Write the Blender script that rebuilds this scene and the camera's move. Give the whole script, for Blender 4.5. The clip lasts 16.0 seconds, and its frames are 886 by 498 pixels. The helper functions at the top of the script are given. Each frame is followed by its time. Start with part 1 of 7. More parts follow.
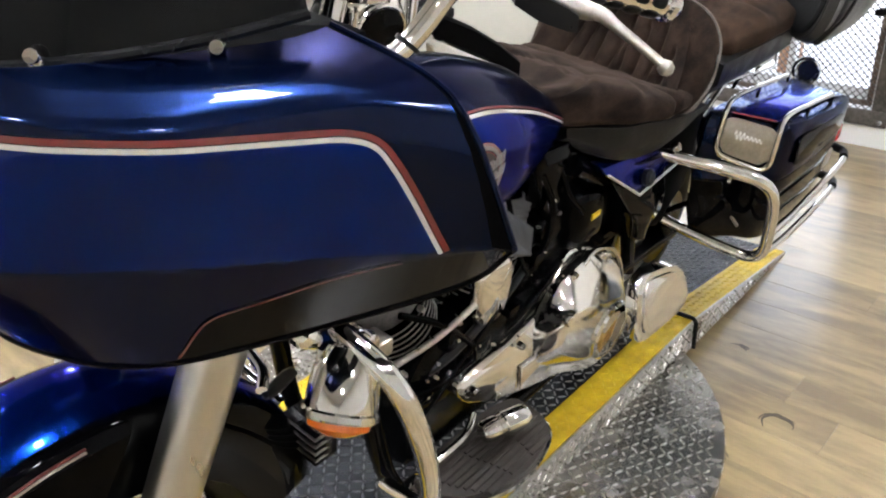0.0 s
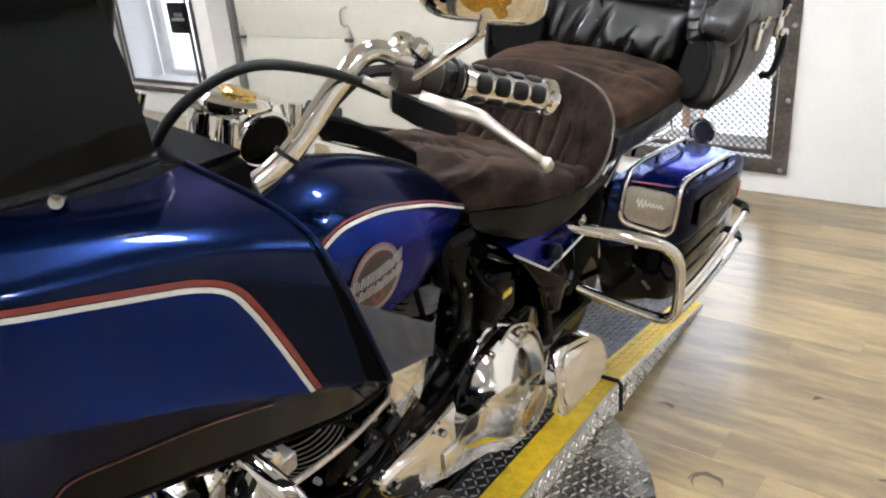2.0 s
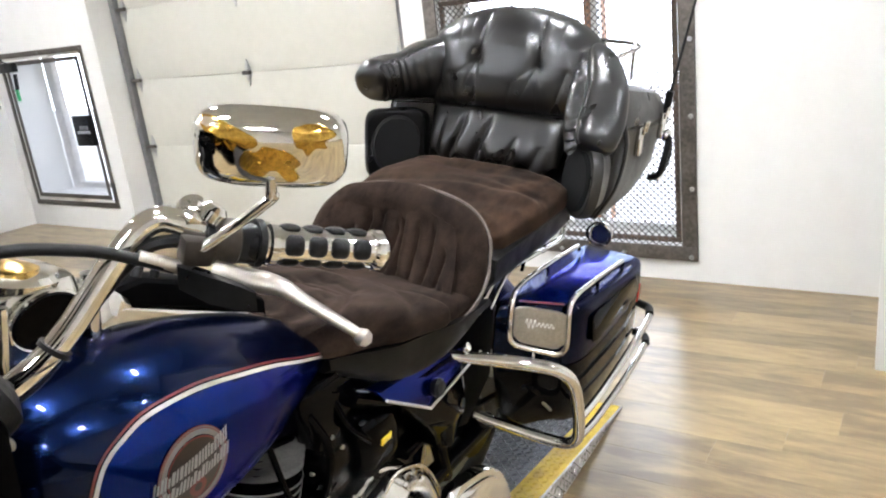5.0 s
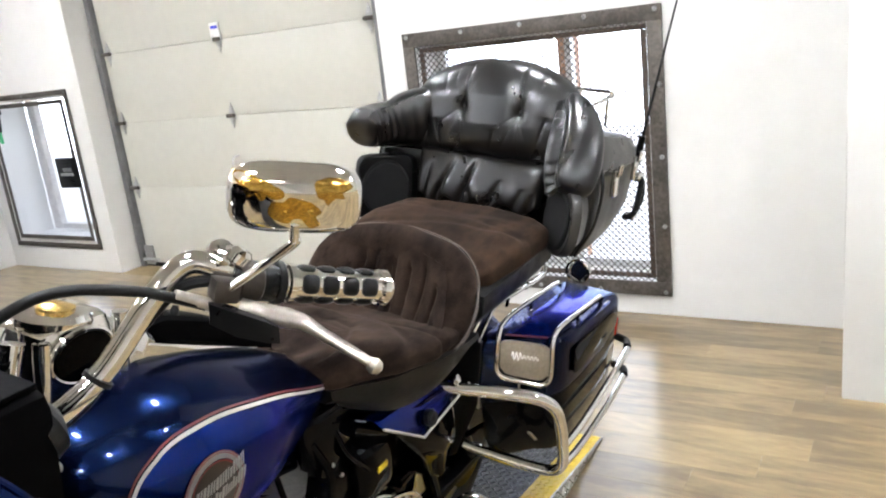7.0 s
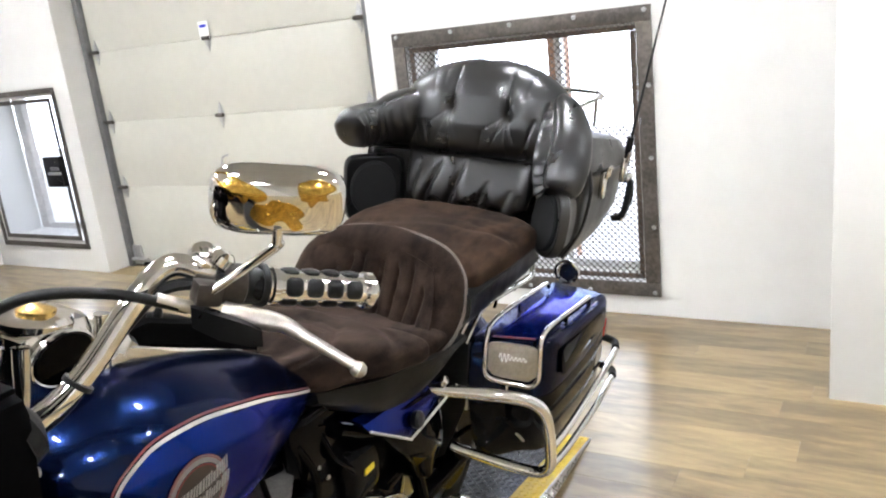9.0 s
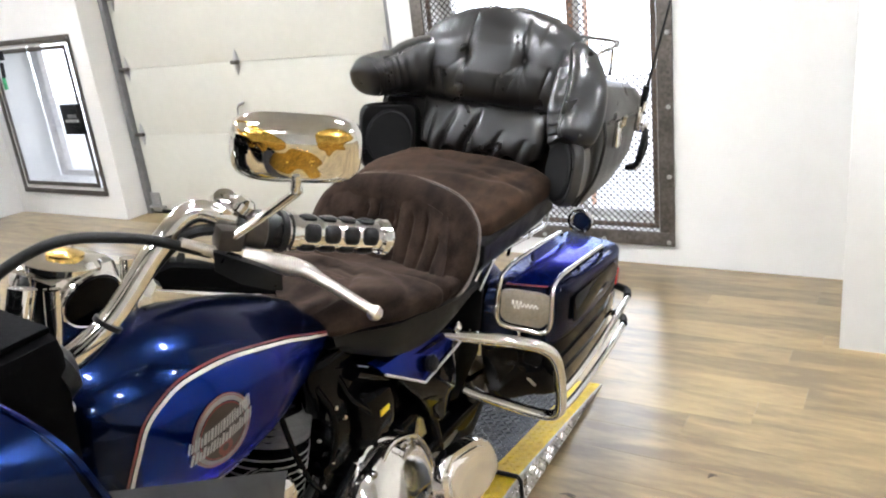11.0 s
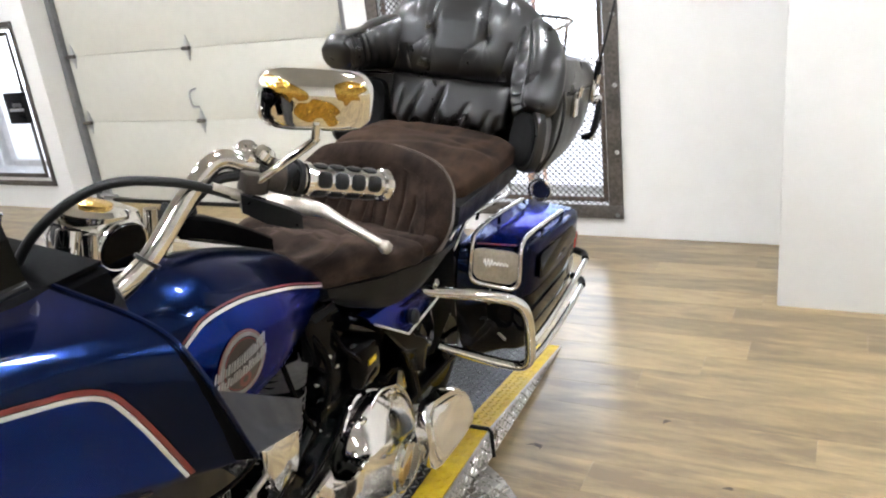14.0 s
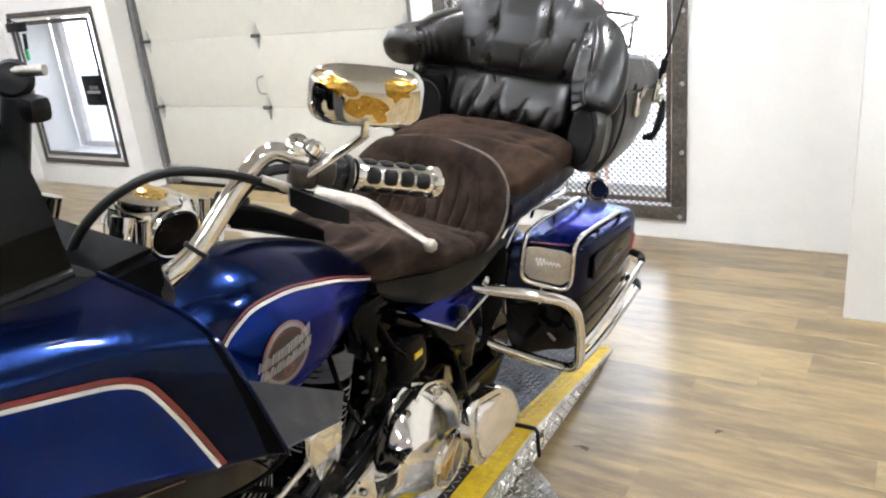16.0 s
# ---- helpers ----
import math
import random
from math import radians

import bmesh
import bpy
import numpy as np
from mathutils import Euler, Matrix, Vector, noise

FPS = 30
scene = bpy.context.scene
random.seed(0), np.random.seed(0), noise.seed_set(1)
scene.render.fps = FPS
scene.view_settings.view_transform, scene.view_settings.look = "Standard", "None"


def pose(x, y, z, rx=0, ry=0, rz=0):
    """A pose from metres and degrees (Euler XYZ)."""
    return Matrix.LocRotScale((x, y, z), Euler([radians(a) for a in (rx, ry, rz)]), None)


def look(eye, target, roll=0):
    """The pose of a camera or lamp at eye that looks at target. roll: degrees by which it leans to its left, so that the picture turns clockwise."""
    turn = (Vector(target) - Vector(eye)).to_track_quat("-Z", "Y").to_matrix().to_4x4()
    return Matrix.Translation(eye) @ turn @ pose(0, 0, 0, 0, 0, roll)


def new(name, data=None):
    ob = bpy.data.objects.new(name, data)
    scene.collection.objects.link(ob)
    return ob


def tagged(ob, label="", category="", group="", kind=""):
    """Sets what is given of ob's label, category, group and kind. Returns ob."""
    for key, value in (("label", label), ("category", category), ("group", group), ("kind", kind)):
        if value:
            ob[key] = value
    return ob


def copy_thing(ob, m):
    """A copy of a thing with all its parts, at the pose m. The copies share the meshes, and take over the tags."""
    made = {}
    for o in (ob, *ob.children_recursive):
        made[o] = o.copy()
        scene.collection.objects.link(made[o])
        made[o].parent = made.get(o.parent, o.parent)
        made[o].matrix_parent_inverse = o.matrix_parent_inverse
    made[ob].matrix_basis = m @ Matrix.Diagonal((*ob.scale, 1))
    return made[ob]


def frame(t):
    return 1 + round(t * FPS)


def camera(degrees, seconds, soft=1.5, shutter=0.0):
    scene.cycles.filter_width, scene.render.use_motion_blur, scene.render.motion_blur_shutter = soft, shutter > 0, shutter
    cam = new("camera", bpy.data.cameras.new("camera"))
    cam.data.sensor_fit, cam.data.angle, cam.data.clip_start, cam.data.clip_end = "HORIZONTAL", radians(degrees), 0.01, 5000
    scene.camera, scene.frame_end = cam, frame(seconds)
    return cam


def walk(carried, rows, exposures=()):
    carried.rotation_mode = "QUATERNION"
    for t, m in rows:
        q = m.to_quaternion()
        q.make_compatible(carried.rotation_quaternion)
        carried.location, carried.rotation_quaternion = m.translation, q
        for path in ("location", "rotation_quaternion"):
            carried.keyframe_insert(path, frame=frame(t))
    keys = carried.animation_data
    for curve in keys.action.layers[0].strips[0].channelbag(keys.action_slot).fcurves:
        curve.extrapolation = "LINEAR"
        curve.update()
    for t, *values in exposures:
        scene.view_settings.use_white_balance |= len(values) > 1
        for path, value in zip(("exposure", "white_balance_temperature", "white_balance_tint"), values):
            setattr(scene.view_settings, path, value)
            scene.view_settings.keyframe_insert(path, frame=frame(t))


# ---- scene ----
cam = camera(59.0, 16.0, soft=2.1)
PATH = [
    (0, (-0.027, 0.107, 1.383), (-1.266, 1.385, 0.47), -3.0),
    (0.5, (-0.01, 0.136, 1.39), (-1.153, 1.505, 0.485), -1.8),
    (1, (-0.004, 0.156, 1.406), (-1.162, 1.556, 0.57), -4.3),
    (1.5, (-0.006, 0.169, 1.412), (-1.166, 1.574, 0.587), -5.1),
    (2, (-0.007, 0.175, 1.427), (-1.157, 1.609, 0.639), -4.9),
    (2.5, (0.007, 0.195, 1.445), (-1.082, 1.696, 0.695), -4.6),
    (3, (0.033, 0.213, 1.462), (-1.043, 1.744, 0.755), -6.1),
    (3.5, (0.046, 0.248, 1.462), (-1.017, 1.8, 0.781), -4.6),
    (4, (0.049, 0.354, 1.468), (-1.037, 1.918, 0.856), -2.7),
    (4.5, (0.03, 0.401, 1.462), (-1.057, 1.962, 0.845), -5.8),
    (7, (0.064, 0.287, 1.501), (-0.949, 1.932, 0.985), -6.7),
    (7.5, (0.066, 0.286, 1.503), (-0.93, 1.94, 0.983), -5.8),
    (8, (0.059, 0.289, 1.501), (-0.929, 1.948, 0.98), -5.7),
    (10.5, (0.083, 0.302, 1.507), (-0.928, 1.929, 0.932), -8.1),
    (11, (0.083, 0.274, 1.508), (-0.936, 1.872, 0.869), -6.6),
    (11.5, (0.102, 0.311, 1.483), (-0.977, 1.866, 0.838), -6.4),
    (12, (0.103, 0.391, 1.473), (-1.108, 1.852, 0.84), -5.8),
    (12.5, (0.134, 0.383, 1.483), (-1.046, 1.882, 0.882), -5.4),
    (13, (0.152, 0.275, 1.497), (-0.942, 1.847, 0.92), -6.9),
    (13.5, (0.115, 0.159, 1.506), (-0.893, 1.791, 0.939), -7.3),
    (14, (0.084, 0.106, 1.493), (-0.81, 1.762, 0.815), -6.7),
    (14.5, (0.079, 0.123, 1.495), (-0.861, 1.763, 0.843), -5.7),
    (15, (0.104, 0.151, 1.497), (-0.79, 1.795, 0.791), -6.2),
    (15.5, (0.099, 0.14, 1.501), (-0.858, 1.757, 0.816), -5.4),
    (16, (0.098, 0.126, 1.499), (-0.928, 1.702, 0.817), -5.9),
]
walk(cam, [(t, look(eye, target, roll)) for t, eye, target, roll in PATH],
     [(0.0, -0.1), (1.0, -0.04), (2.5, 0.0), (4.0, 0.14), (7.0, 0.0), (8.0, 0.0), (10.5, 0.1), (12.0, 0.14), (13.0, 0.06), (14.5, -0.04), (16.0, 0.1)])

# ---- light ----
world = bpy.data.worlds.new("world")
scene.world = world
world.use_nodes = True
wn = world.node_tree
sky = wn.nodes.new("ShaderNodeTexSky")
sky.sky_type, sky.sun_disc, sky.sun_elevation, sky.sun_rotation = "NISHITA", False, radians(40), radians(200)
wn.nodes["Background"].inputs[1].default_value = 0.15
wn.links.new(sky.outputs[0], wn.nodes["Background"].inputs[0])
sun = new("sun", bpy.data.lights.new("sun", "SUN"))
sun.data.energy, sun.data.angle, sun.data.color = 2.5, radians(0.5), (1.0, 0.96, 0.9)
sun.matrix_world = look((0, 12, 10), (-3, 18, 0))
scene.view_settings.exposure = 0.0
LAMP = 545.0


# ---- materials ----
def mat(name, colour=(0.5, 0.5, 0.5), rough=0.5, metal=0.0, coat=0.0, spots=0.0, scale=8.0, bump=0.0, bscale=60.0,
        rvar=0.0, sheen=0.0, dark=None, stretch=(1, 1, 1), rand=0.0, trans=0.0, coatrough=0.03, spec=0.5, tint=None):
    """Principled material: two noises for tint, a third for relief, and a random shade from object to object."""
    m = bpy.data.materials.new(name)
    m.use_nodes = True
    t = m.node_tree
    b = t.nodes["Principled BSDF"]
    b.inputs["Roughness"].default_value, b.inputs["Metallic"].default_value = rough, metal
    b.inputs["Coat Weight"].default_value, b.inputs["Coat Roughness"].default_value = coat, coatrough
    b.inputs["Sheen Weight"].default_value, b.inputs["Transmission Weight"].default_value = sheen, trans
    b.inputs["Specular IOR Level"].default_value = spec
    b.inputs["Base Color"].default_value = (*colour, 1)
    b.inputs["Specular Tint"].default_value = (*(tint or (1, 1, 1)), 1)
    co = t.nodes.new("ShaderNodeTexCoord")
    mp = t.nodes.new("ShaderNodeMapping")
    mp.inputs["Scale"].default_value = stretch
    t.links.new(co.outputs["Object"], mp.inputs[0])

    def noise_at(s, detail=4.0):
        n = t.nodes.new("ShaderNodeTexNoise")
        n.inputs["Scale"].default_value, n.inputs["Detail"].default_value = s, detail
        t.links.new(mp.outputs[0], n.inputs["Vector"])
        return n.outputs["Fac"]

    if spots or dark:
        mix = t.nodes.new("ShaderNodeMix")
        mix.data_type = "RGBA"
        other = dark or tuple(c * (1 - spots) for c in colour)
        mix.inputs["A"].default_value, mix.inputs["B"].default_value = (*colour, 1), (*other, 1)
        add = t.nodes.new("ShaderNodeMath")
        add.operation = "MULTIPLY_ADD"
        add.inputs[1].default_value = 0.45
        t.links.new(noise_at(scale), add.inputs[0])
        fine = t.nodes.new("ShaderNodeMath")
        fine.operation = "MULTIPLY"
        fine.inputs[1].default_value = 0.55
        t.links.new(noise_at(scale * 7.3, 6.0), fine.inputs[0])
        t.links.new(fine.outputs[0], add.inputs[2])
        ramp = t.nodes.new("ShaderNodeMapRange")
        ramp.inputs[1].default_value, ramp.inputs[2].default_value = 0.38, 0.62
        t.links.new(add.outputs[0], ramp.inputs[0])
        t.links.new(ramp.outputs[0], mix.inputs["Factor"])
        t.links.new(mix.outputs["Result"], b.inputs["Base Color"])
        if rand:
            info = t.nodes.new("ShaderNodeObjectInfo")
            hsv = t.nodes.new("ShaderNodeHueSaturation")
            rng = t.nodes.new("ShaderNodeMapRange")
            rng.inputs[3].default_value, rng.inputs[4].default_value = 1 - rand, 1 + rand
            t.links.new(info.outputs["Random"], rng.inputs[0])
            t.links.new(rng.outputs[0], hsv.inputs["Value"])
            t.links.new(mix.outputs["Result"], hsv.inputs["Color"])
            t.links.new(hsv.outputs[0], b.inputs["Base Color"])
    if rvar:
        rr = t.nodes.new("ShaderNodeMapRange")
        rr.inputs[1].default_value, rr.inputs[2].default_value = 0.3, 0.7
        rr.inputs[3].default_value, rr.inputs[4].default_value = max(0.02, rough - rvar), rough + rvar
        t.links.new(noise_at(scale * 1.7), rr.inputs[0])
        t.links.new(rr.outputs[0], b.inputs["Roughness"])
    if bump:
        bm_ = t.nodes.new("ShaderNodeBump")
        bm_.inputs["Strength"].default_value, bm_.inputs["Distance"].default_value = bump, 0.004
        t.links.new(noise_at(bscale, 5.0), bm_.inputs["Height"])
        t.links.new(bm_.outputs[0], b.inputs["Normal"])
    return m


def glow(name, colour, strength):
    m = bpy.data.materials.new(name)
    m.use_nodes = True
    t = m.node_tree
    e = t.nodes.new("ShaderNodeEmission")
    e.inputs[0].default_value, e.inputs[1].default_value = (*colour, 1), strength
    t.links.new(e.outputs[0], t.nodes["Material Output"].inputs[0])
    return m


def suede(name, light, dark):
    """Worn suede: brushed nap in long soft patches, fine mottle, pilled relief, and a faint fibre sheen."""
    m = bpy.data.materials.new(name)
    m.use_nodes = True
    t = m.node_tree
    b = t.nodes["Principled BSDF"]
    b.inputs["Roughness"].default_value, b.inputs["Specular IOR Level"].default_value = 0.92, 0.05
    b.inputs["Sheen Weight"].default_value, b.inputs["Sheen Roughness"].default_value = 0.06, 0.4
    b.inputs["Sheen Tint"].default_value = (0.8, 0.6, 0.5, 1)
    co, mp = t.nodes.new("ShaderNodeTexCoord"), t.nodes.new("ShaderNodeMapping")
    mp.inputs["Scale"].default_value = (1.0, 0.4, 0.8)
    t.links.new(co.outputs["Object"], mp.inputs[0])
    facs = []
    for scale, detail, warp in ((7.0, 3.0, 1.2), (42.0, 5.0, 0.4), (260.0, 3.0, 0.0)):
        n = t.nodes.new("ShaderNodeTexNoise")
        n.inputs["Scale"].default_value, n.inputs["Detail"].default_value, n.inputs["Distortion"].default_value = scale, detail, warp
        t.links.new(mp.outputs[0] if scale < 200 else co.outputs["Object"], n.inputs["Vector"])
        facs.append(n.outputs["Fac"])
    total = None
    for fac, w in zip(facs, (0.55, 0.3, 0.15)):
        mul = t.nodes.new("ShaderNodeMath")
        mul.operation = "MULTIPLY_ADD"
        mul.inputs[1].default_value = w
        t.links.new(fac, mul.inputs[0])
        if total:
            t.links.new(total, mul.inputs[2])
        else:
            mul.inputs[2].default_value = 0.0
        total = mul.outputs[0]
    ramp = t.nodes.new("ShaderNodeMapRange")
    ramp.inputs[1].default_value, ramp.inputs[2].default_value = 0.4, 0.62
    t.links.new(total, ramp.inputs[0])
    mix = t.nodes.new("ShaderNodeMix")
    mix.data_type = "RGBA"
    mix.inputs["A"].default_value, mix.inputs["B"].default_value = (*dark, 1), (*light, 1)
    t.links.new(ramp.outputs[0], mix.inputs["Factor"])
    t.links.new(mix.outputs["Result"], b.inputs["Base Color"])
    bump = t.nodes.new("ShaderNodeBump")
    bump.inputs["Strength"].default_value, bump.inputs["Distance"].default_value = 0.5, 0.003
    t.links.new(total, bump.inputs["Height"])
    t.links.new(bump.outputs[0], b.inputs["Normal"])
    return m


def oak(name, light, dark):
    """Printed oak vinyl: a tone of its own for each plank, long soft grain, finer streaks, and a worn satin coat."""
    m = bpy.data.materials.new(name)
    m.use_nodes = True
    t = m.node_tree
    b = t.nodes["Principled BSDF"]
    b.inputs["Roughness"].default_value, b.inputs["Coat Weight"].default_value, b.inputs["Coat Roughness"].default_value = 0.36, 0.7, 0.2
    co, info, mp = t.nodes.new("ShaderNodeTexCoord"), t.nodes.new("ShaderNodeObjectInfo"), t.nodes.new("ShaderNodeMapping")
    mp.inputs["Scale"].default_value = (1.0, 5.0, 1.0)
    t.links.new(co.outputs["Object"], mp.inputs[0])
    shift = t.nodes.new("ShaderNodeMath")
    shift.operation = "MULTIPLY"
    shift.inputs[1].default_value = 40.0
    t.links.new(info.outputs["Random"], shift.inputs[0])
    total = None
    for scale, detail, warp, w in ((1.7, 3.0, 1.6, 0.58), (8.0, 5.0, 0.6, 0.28), (30.0, 4.0, 0.2, 0.14)):
        n = t.nodes.new("ShaderNodeTexNoise")
        n.noise_dimensions = "4D"
        n.inputs["Scale"].default_value, n.inputs["Detail"].default_value, n.inputs["Distortion"].default_value = scale, detail, warp
        t.links.new(mp.outputs[0], n.inputs["Vector"])
        t.links.new(shift.outputs[0], n.inputs["W"])
        mul = t.nodes.new("ShaderNodeMath")
        mul.operation = "MULTIPLY_ADD"
        mul.inputs[1].default_value = w
        t.links.new(n.outputs["Fac"], mul.inputs[0])
        if total:
            t.links.new(total, mul.inputs[2])
        else:
            mul.inputs[2].default_value = 0.0
        total = mul.outputs[0]
    tone = t.nodes.new("ShaderNodeMath")
    tone.operation = "MULTIPLY_ADD"
    tone.inputs[1].default_value = 0.2
    t.links.new(info.outputs["Random"], tone.inputs[0])
    t.links.new(total, tone.inputs[2])
    ramp = t.nodes.new("ShaderNodeMapRange")
    ramp.inputs[1].default_value, ramp.inputs[2].default_value = 0.46, 0.74
    t.links.new(tone.outputs[0], ramp.inputs[0])
    mix = t.nodes.new("ShaderNodeMix")
    mix.data_type = "RGBA"
    mix.inputs["A"].default_value, mix.inputs["B"].default_value = (*dark, 1), (*light, 1)
    t.links.new(ramp.outputs[0], mix.inputs["Factor"])
    t.links.new(mix.outputs["Result"], b.inputs["Base Color"])
    rough = t.nodes.new("ShaderNodeMapRange")
    rough.inputs[3].default_value, rough.inputs[4].default_value = 0.46, 0.3
    t.links.new(total, rough.inputs[0])
    t.links.new(rough.outputs[0], b.inputs["Roughness"])
    bump = t.nodes.new("ShaderNodeBump")
    bump.inputs["Strength"].default_value, bump.inputs["Distance"].default_value = 0.06, 0.003
    t.links.new(total, bump.inputs["Height"])
    t.links.new(bump.outputs[0], b.inputs["Normal"])
    return m


NAVY = mat("navy metallic paint", (0.0015, 0.0053, 0.0245), 0.26, 0.9, coat=0.22, coatrough=0.012, spots=0.25, scale=3, bump=0.01, bscale=500, tint=(0.2, 0.3, 0.51))
COBALT = mat("cobalt metallic paint", (0.0008, 0.0145, 0.14), 0.2, 0.9, coat=0.25, coatrough=0.012, spots=0.2, scale=3, bump=0.01, bscale=500, tint=(0.12, 0.28, 0.8))
RED = mat("red pinstripe", (0.095, 0.008, 0.006), 0.3, coat=0.4, spots=0.1, scale=20)
CREAM = mat("cream pinstripe", (0.36, 0.35, 0.31), 0.3, coat=0.3, spots=0.06, scale=20)
CHROME = mat("chrome", (0.86, 0.85, 0.82), 0.06, 1.0, spots=0.08, scale=14, rvar=0.03)
STEEL = mat("brushed fork aluminium", (0.55, 0.53, 0.48), 0.3, 1.0, spots=0.06, scale=6, rvar=0.04, stretch=(1, 1, 0.3))
POLISH = mat("polished engine cover chrome", (0.9, 0.885, 0.855), 0.11, 1.0, spots=0.06, scale=10, rvar=0.03)
DULL = mat("dull black plastic", (0.0018, 0.0018, 0.0019), 0.5, spec=0.012, spots=0.3, scale=9, bump=0.1, bscale=200)
POSTTAN = mat("weathered tan post", (0.42, 0.22, 0.13), 0.7, spots=0.3, scale=6, bump=0.2, bscale=60)
LEVER = mat("satin lever alloy", (0.46, 0.43, 0.38), 0.36, 1.0, spots=0.2, scale=20, rvar=0.08)
BLACK = mat("gloss black paint", (0.001, 0.001, 0.0013), 0.05, spots=0.3, scale=6, spec=0.06, rvar=0.02)
SATIN = mat("satin black plastic", (0.004, 0.004, 0.0042), 0.34, spec=0.16, spots=0.3, scale=12, bump=0.12, bscale=300, rvar=0.1)
MATTE = mat("matte black deflector plastic", (0.017, 0.017, 0.0178), 0.4, spec=0.35, spots=0.3, scale=7, bump=0.12, bscale=500, rvar=0.08)
RUBBER = mat("black rubber", (0.004, 0.004, 0.004), 0.5, spec=0.2, spots=0.35, scale=25, bump=0.2, bscale=250)
TREAD = mat("worn brown rubber tread", (0.026, 0.02, 0.016), 0.65, spec=0.25, spots=0.4, scale=22, bump=0.3, bscale=200)
ENGINE = mat("gloss black engine paint", (0.0014, 0.0014, 0.0016), 0.2, spec=0.09, spots=0.4, scale=15, bump=0.08, bscale=350, rvar=0.08)
FIN = mat("bare fin edge metal", (0.2, 0.19, 0.175), 0.42, 0.35, spots=0.35, scale=30)
WORN = suede("worn grey-brown suede", (0.029, 0.0185, 0.0134), (0.005, 0.0033, 0.0026))
SUEDE = suede("worn brown suede", (0.034, 0.0195, 0.0122), (0.0058, 0.0037, 0.0027))
LEATHER = mat("black leather", (0.0026, 0.002, 0.0017), 0.31, spec=0.55, spots=0.4, scale=10, rvar=0.05)
VINYL = mat("grey-black vinyl skirt", (0.003, 0.0029, 0.0028), 0.42, spec=0.2, spots=0.35, scale=14, bump=0.2, bscale=260, rvar=0.08)
PODGREY = mat("satin dark grey trunk plastic", (0.022, 0.021, 0.0195), 0.32, spec=0.42, spots=0.25, scale=9, bump=0.06, bscale=400, rvar=0.06)
CORD = mat("worn grey-brown piping", (0.085, 0.07, 0.058), 0.45, spec=0.4, spots=0.35, scale=30)
# the pinkish-bronze tint paints a warm reflection into the base colour
WARMREFL = mat("switch housing with painted warm reflection", (0.05, 0.041, 0.034), 0.35, 0.6, spots=0.3, scale=18, rvar=0.06)
CLOTH = mat("black speaker cloth", (0.006, 0.006, 0.006), 0.75, spec=0.2, spots=0.4, scale=40, bump=0.5, bscale=600)
SMOKE = mat("dark smoked acrylic", (0.001, 0.0012, 0.0012), 0.05, spec=0.15, spots=0.2, scale=4)
AMBER = mat("amber lens", (0.6, 0.12, 0.01), 0.15, coat=0.6, spots=0.2, scale=40)
REDLENS = mat("red lens", (0.45, 0.015, 0.012), 0.15, coat=0.6, spots=0.2, scale=40)
GOLD = mat("gold emblem", (0.75, 0.5, 0.16), 0.25, 1.0, spots=0.2, scale=50)
GOLDTONE = mat("mottled gold metal", (0.62, 0.4, 0.09), 0.2, 1.0, spots=0.4, scale=45, rvar=0.08, dark=(0.3, 0.18, 0.04))
DIMTXT = mat("dim grey decal", (0.13, 0.125, 0.118), 0.4, spots=0.2, scale=40)
BADGE = mat("dark brown decal", (0.012, 0.006, 0.005), 0.35, spots=0.3, scale=40)
GREYTXT = mat("silver decal", (0.25, 0.25, 0.245), 0.35, 0.3, spots=0.15, scale=40)
PLATE = mat("tread plate steel", (0.42, 0.4, 0.37), 0.26, 0.95, spots=0.4, scale=5, rvar=0.1, bump=0.08, bscale=200)
# deck steel under the motorcycle: its shade is put into the dark colour
SHADEPLATE = mat("tread plate in painted shade", (0.016, 0.0175, 0.022), 0.45, 0.3, spots=0.4, scale=6, rvar=0.12, bump=0.15, bscale=200, spec=0.2)
SKIRT = mat("bright tread plate side", (0.5, 0.48, 0.44), 0.34, 0.85, spots=0.35, scale=8, rvar=0.1)
LUG = mat("worn bright tread lug", (0.7, 0.68, 0.64), 0.24, 0.95, spots=0.25, scale=30, rvar=0.08)
# worn lugs of that deck, darkened with it to carry the same shade
SHADELUG = mat("worn tread lug in painted shade", (0.24, 0.245, 0.255), 0.34, 0.8, spots=0.4, scale=30, rvar=0.08)
YELLOW = mat("worn yellow paint on plate", (0.6, 0.41, 0.015), 0.5, spots=0.35, scale=5, rvar=0.1, bump=0.12, bscale=120, dark=(0.44, 0.29, 0.013), spec=0.25)
WALL = mat("white wall paint", (0.64, 0.63, 0.60), 0.6, spots=0.04, scale=1.2, bump=0.12, bscale=90)
GARAGE = mat("embossed cream-white door steel", (0.485, 0.475, 0.414), 0.5, spots=0.05, scale=2, bump=0.1, bscale=120)
CEIL = mat("ceiling paint", (0.5, 0.5, 0.49), 0.7, spots=0.05, scale=2, bump=0.1, bscale=60)
RUST = mat("rusty brown steel", (0.15, 0.1, 0.07), 0.65, 0.3, spots=0.5, scale=14, bump=0.3, bscale=120)
IRON = mat("raw dark angle iron", (0.13, 0.115, 0.1), 0.5, 0.6, spots=0.5, scale=9, rvar=0.12, bump=0.2, bscale=90)
TRACK = mat("dull galvanised track", (0.2, 0.2, 0.2), 0.5, 0.6, spots=0.3, scale=20)
ZINC = mat("zinc hardware", (0.5, 0.5, 0.5), 0.4, 0.9, spots=0.3, scale=40)
WOOD = oak("oak look vinyl plank", (0.275, 0.203, 0.096), (0.125, 0.087, 0.041))
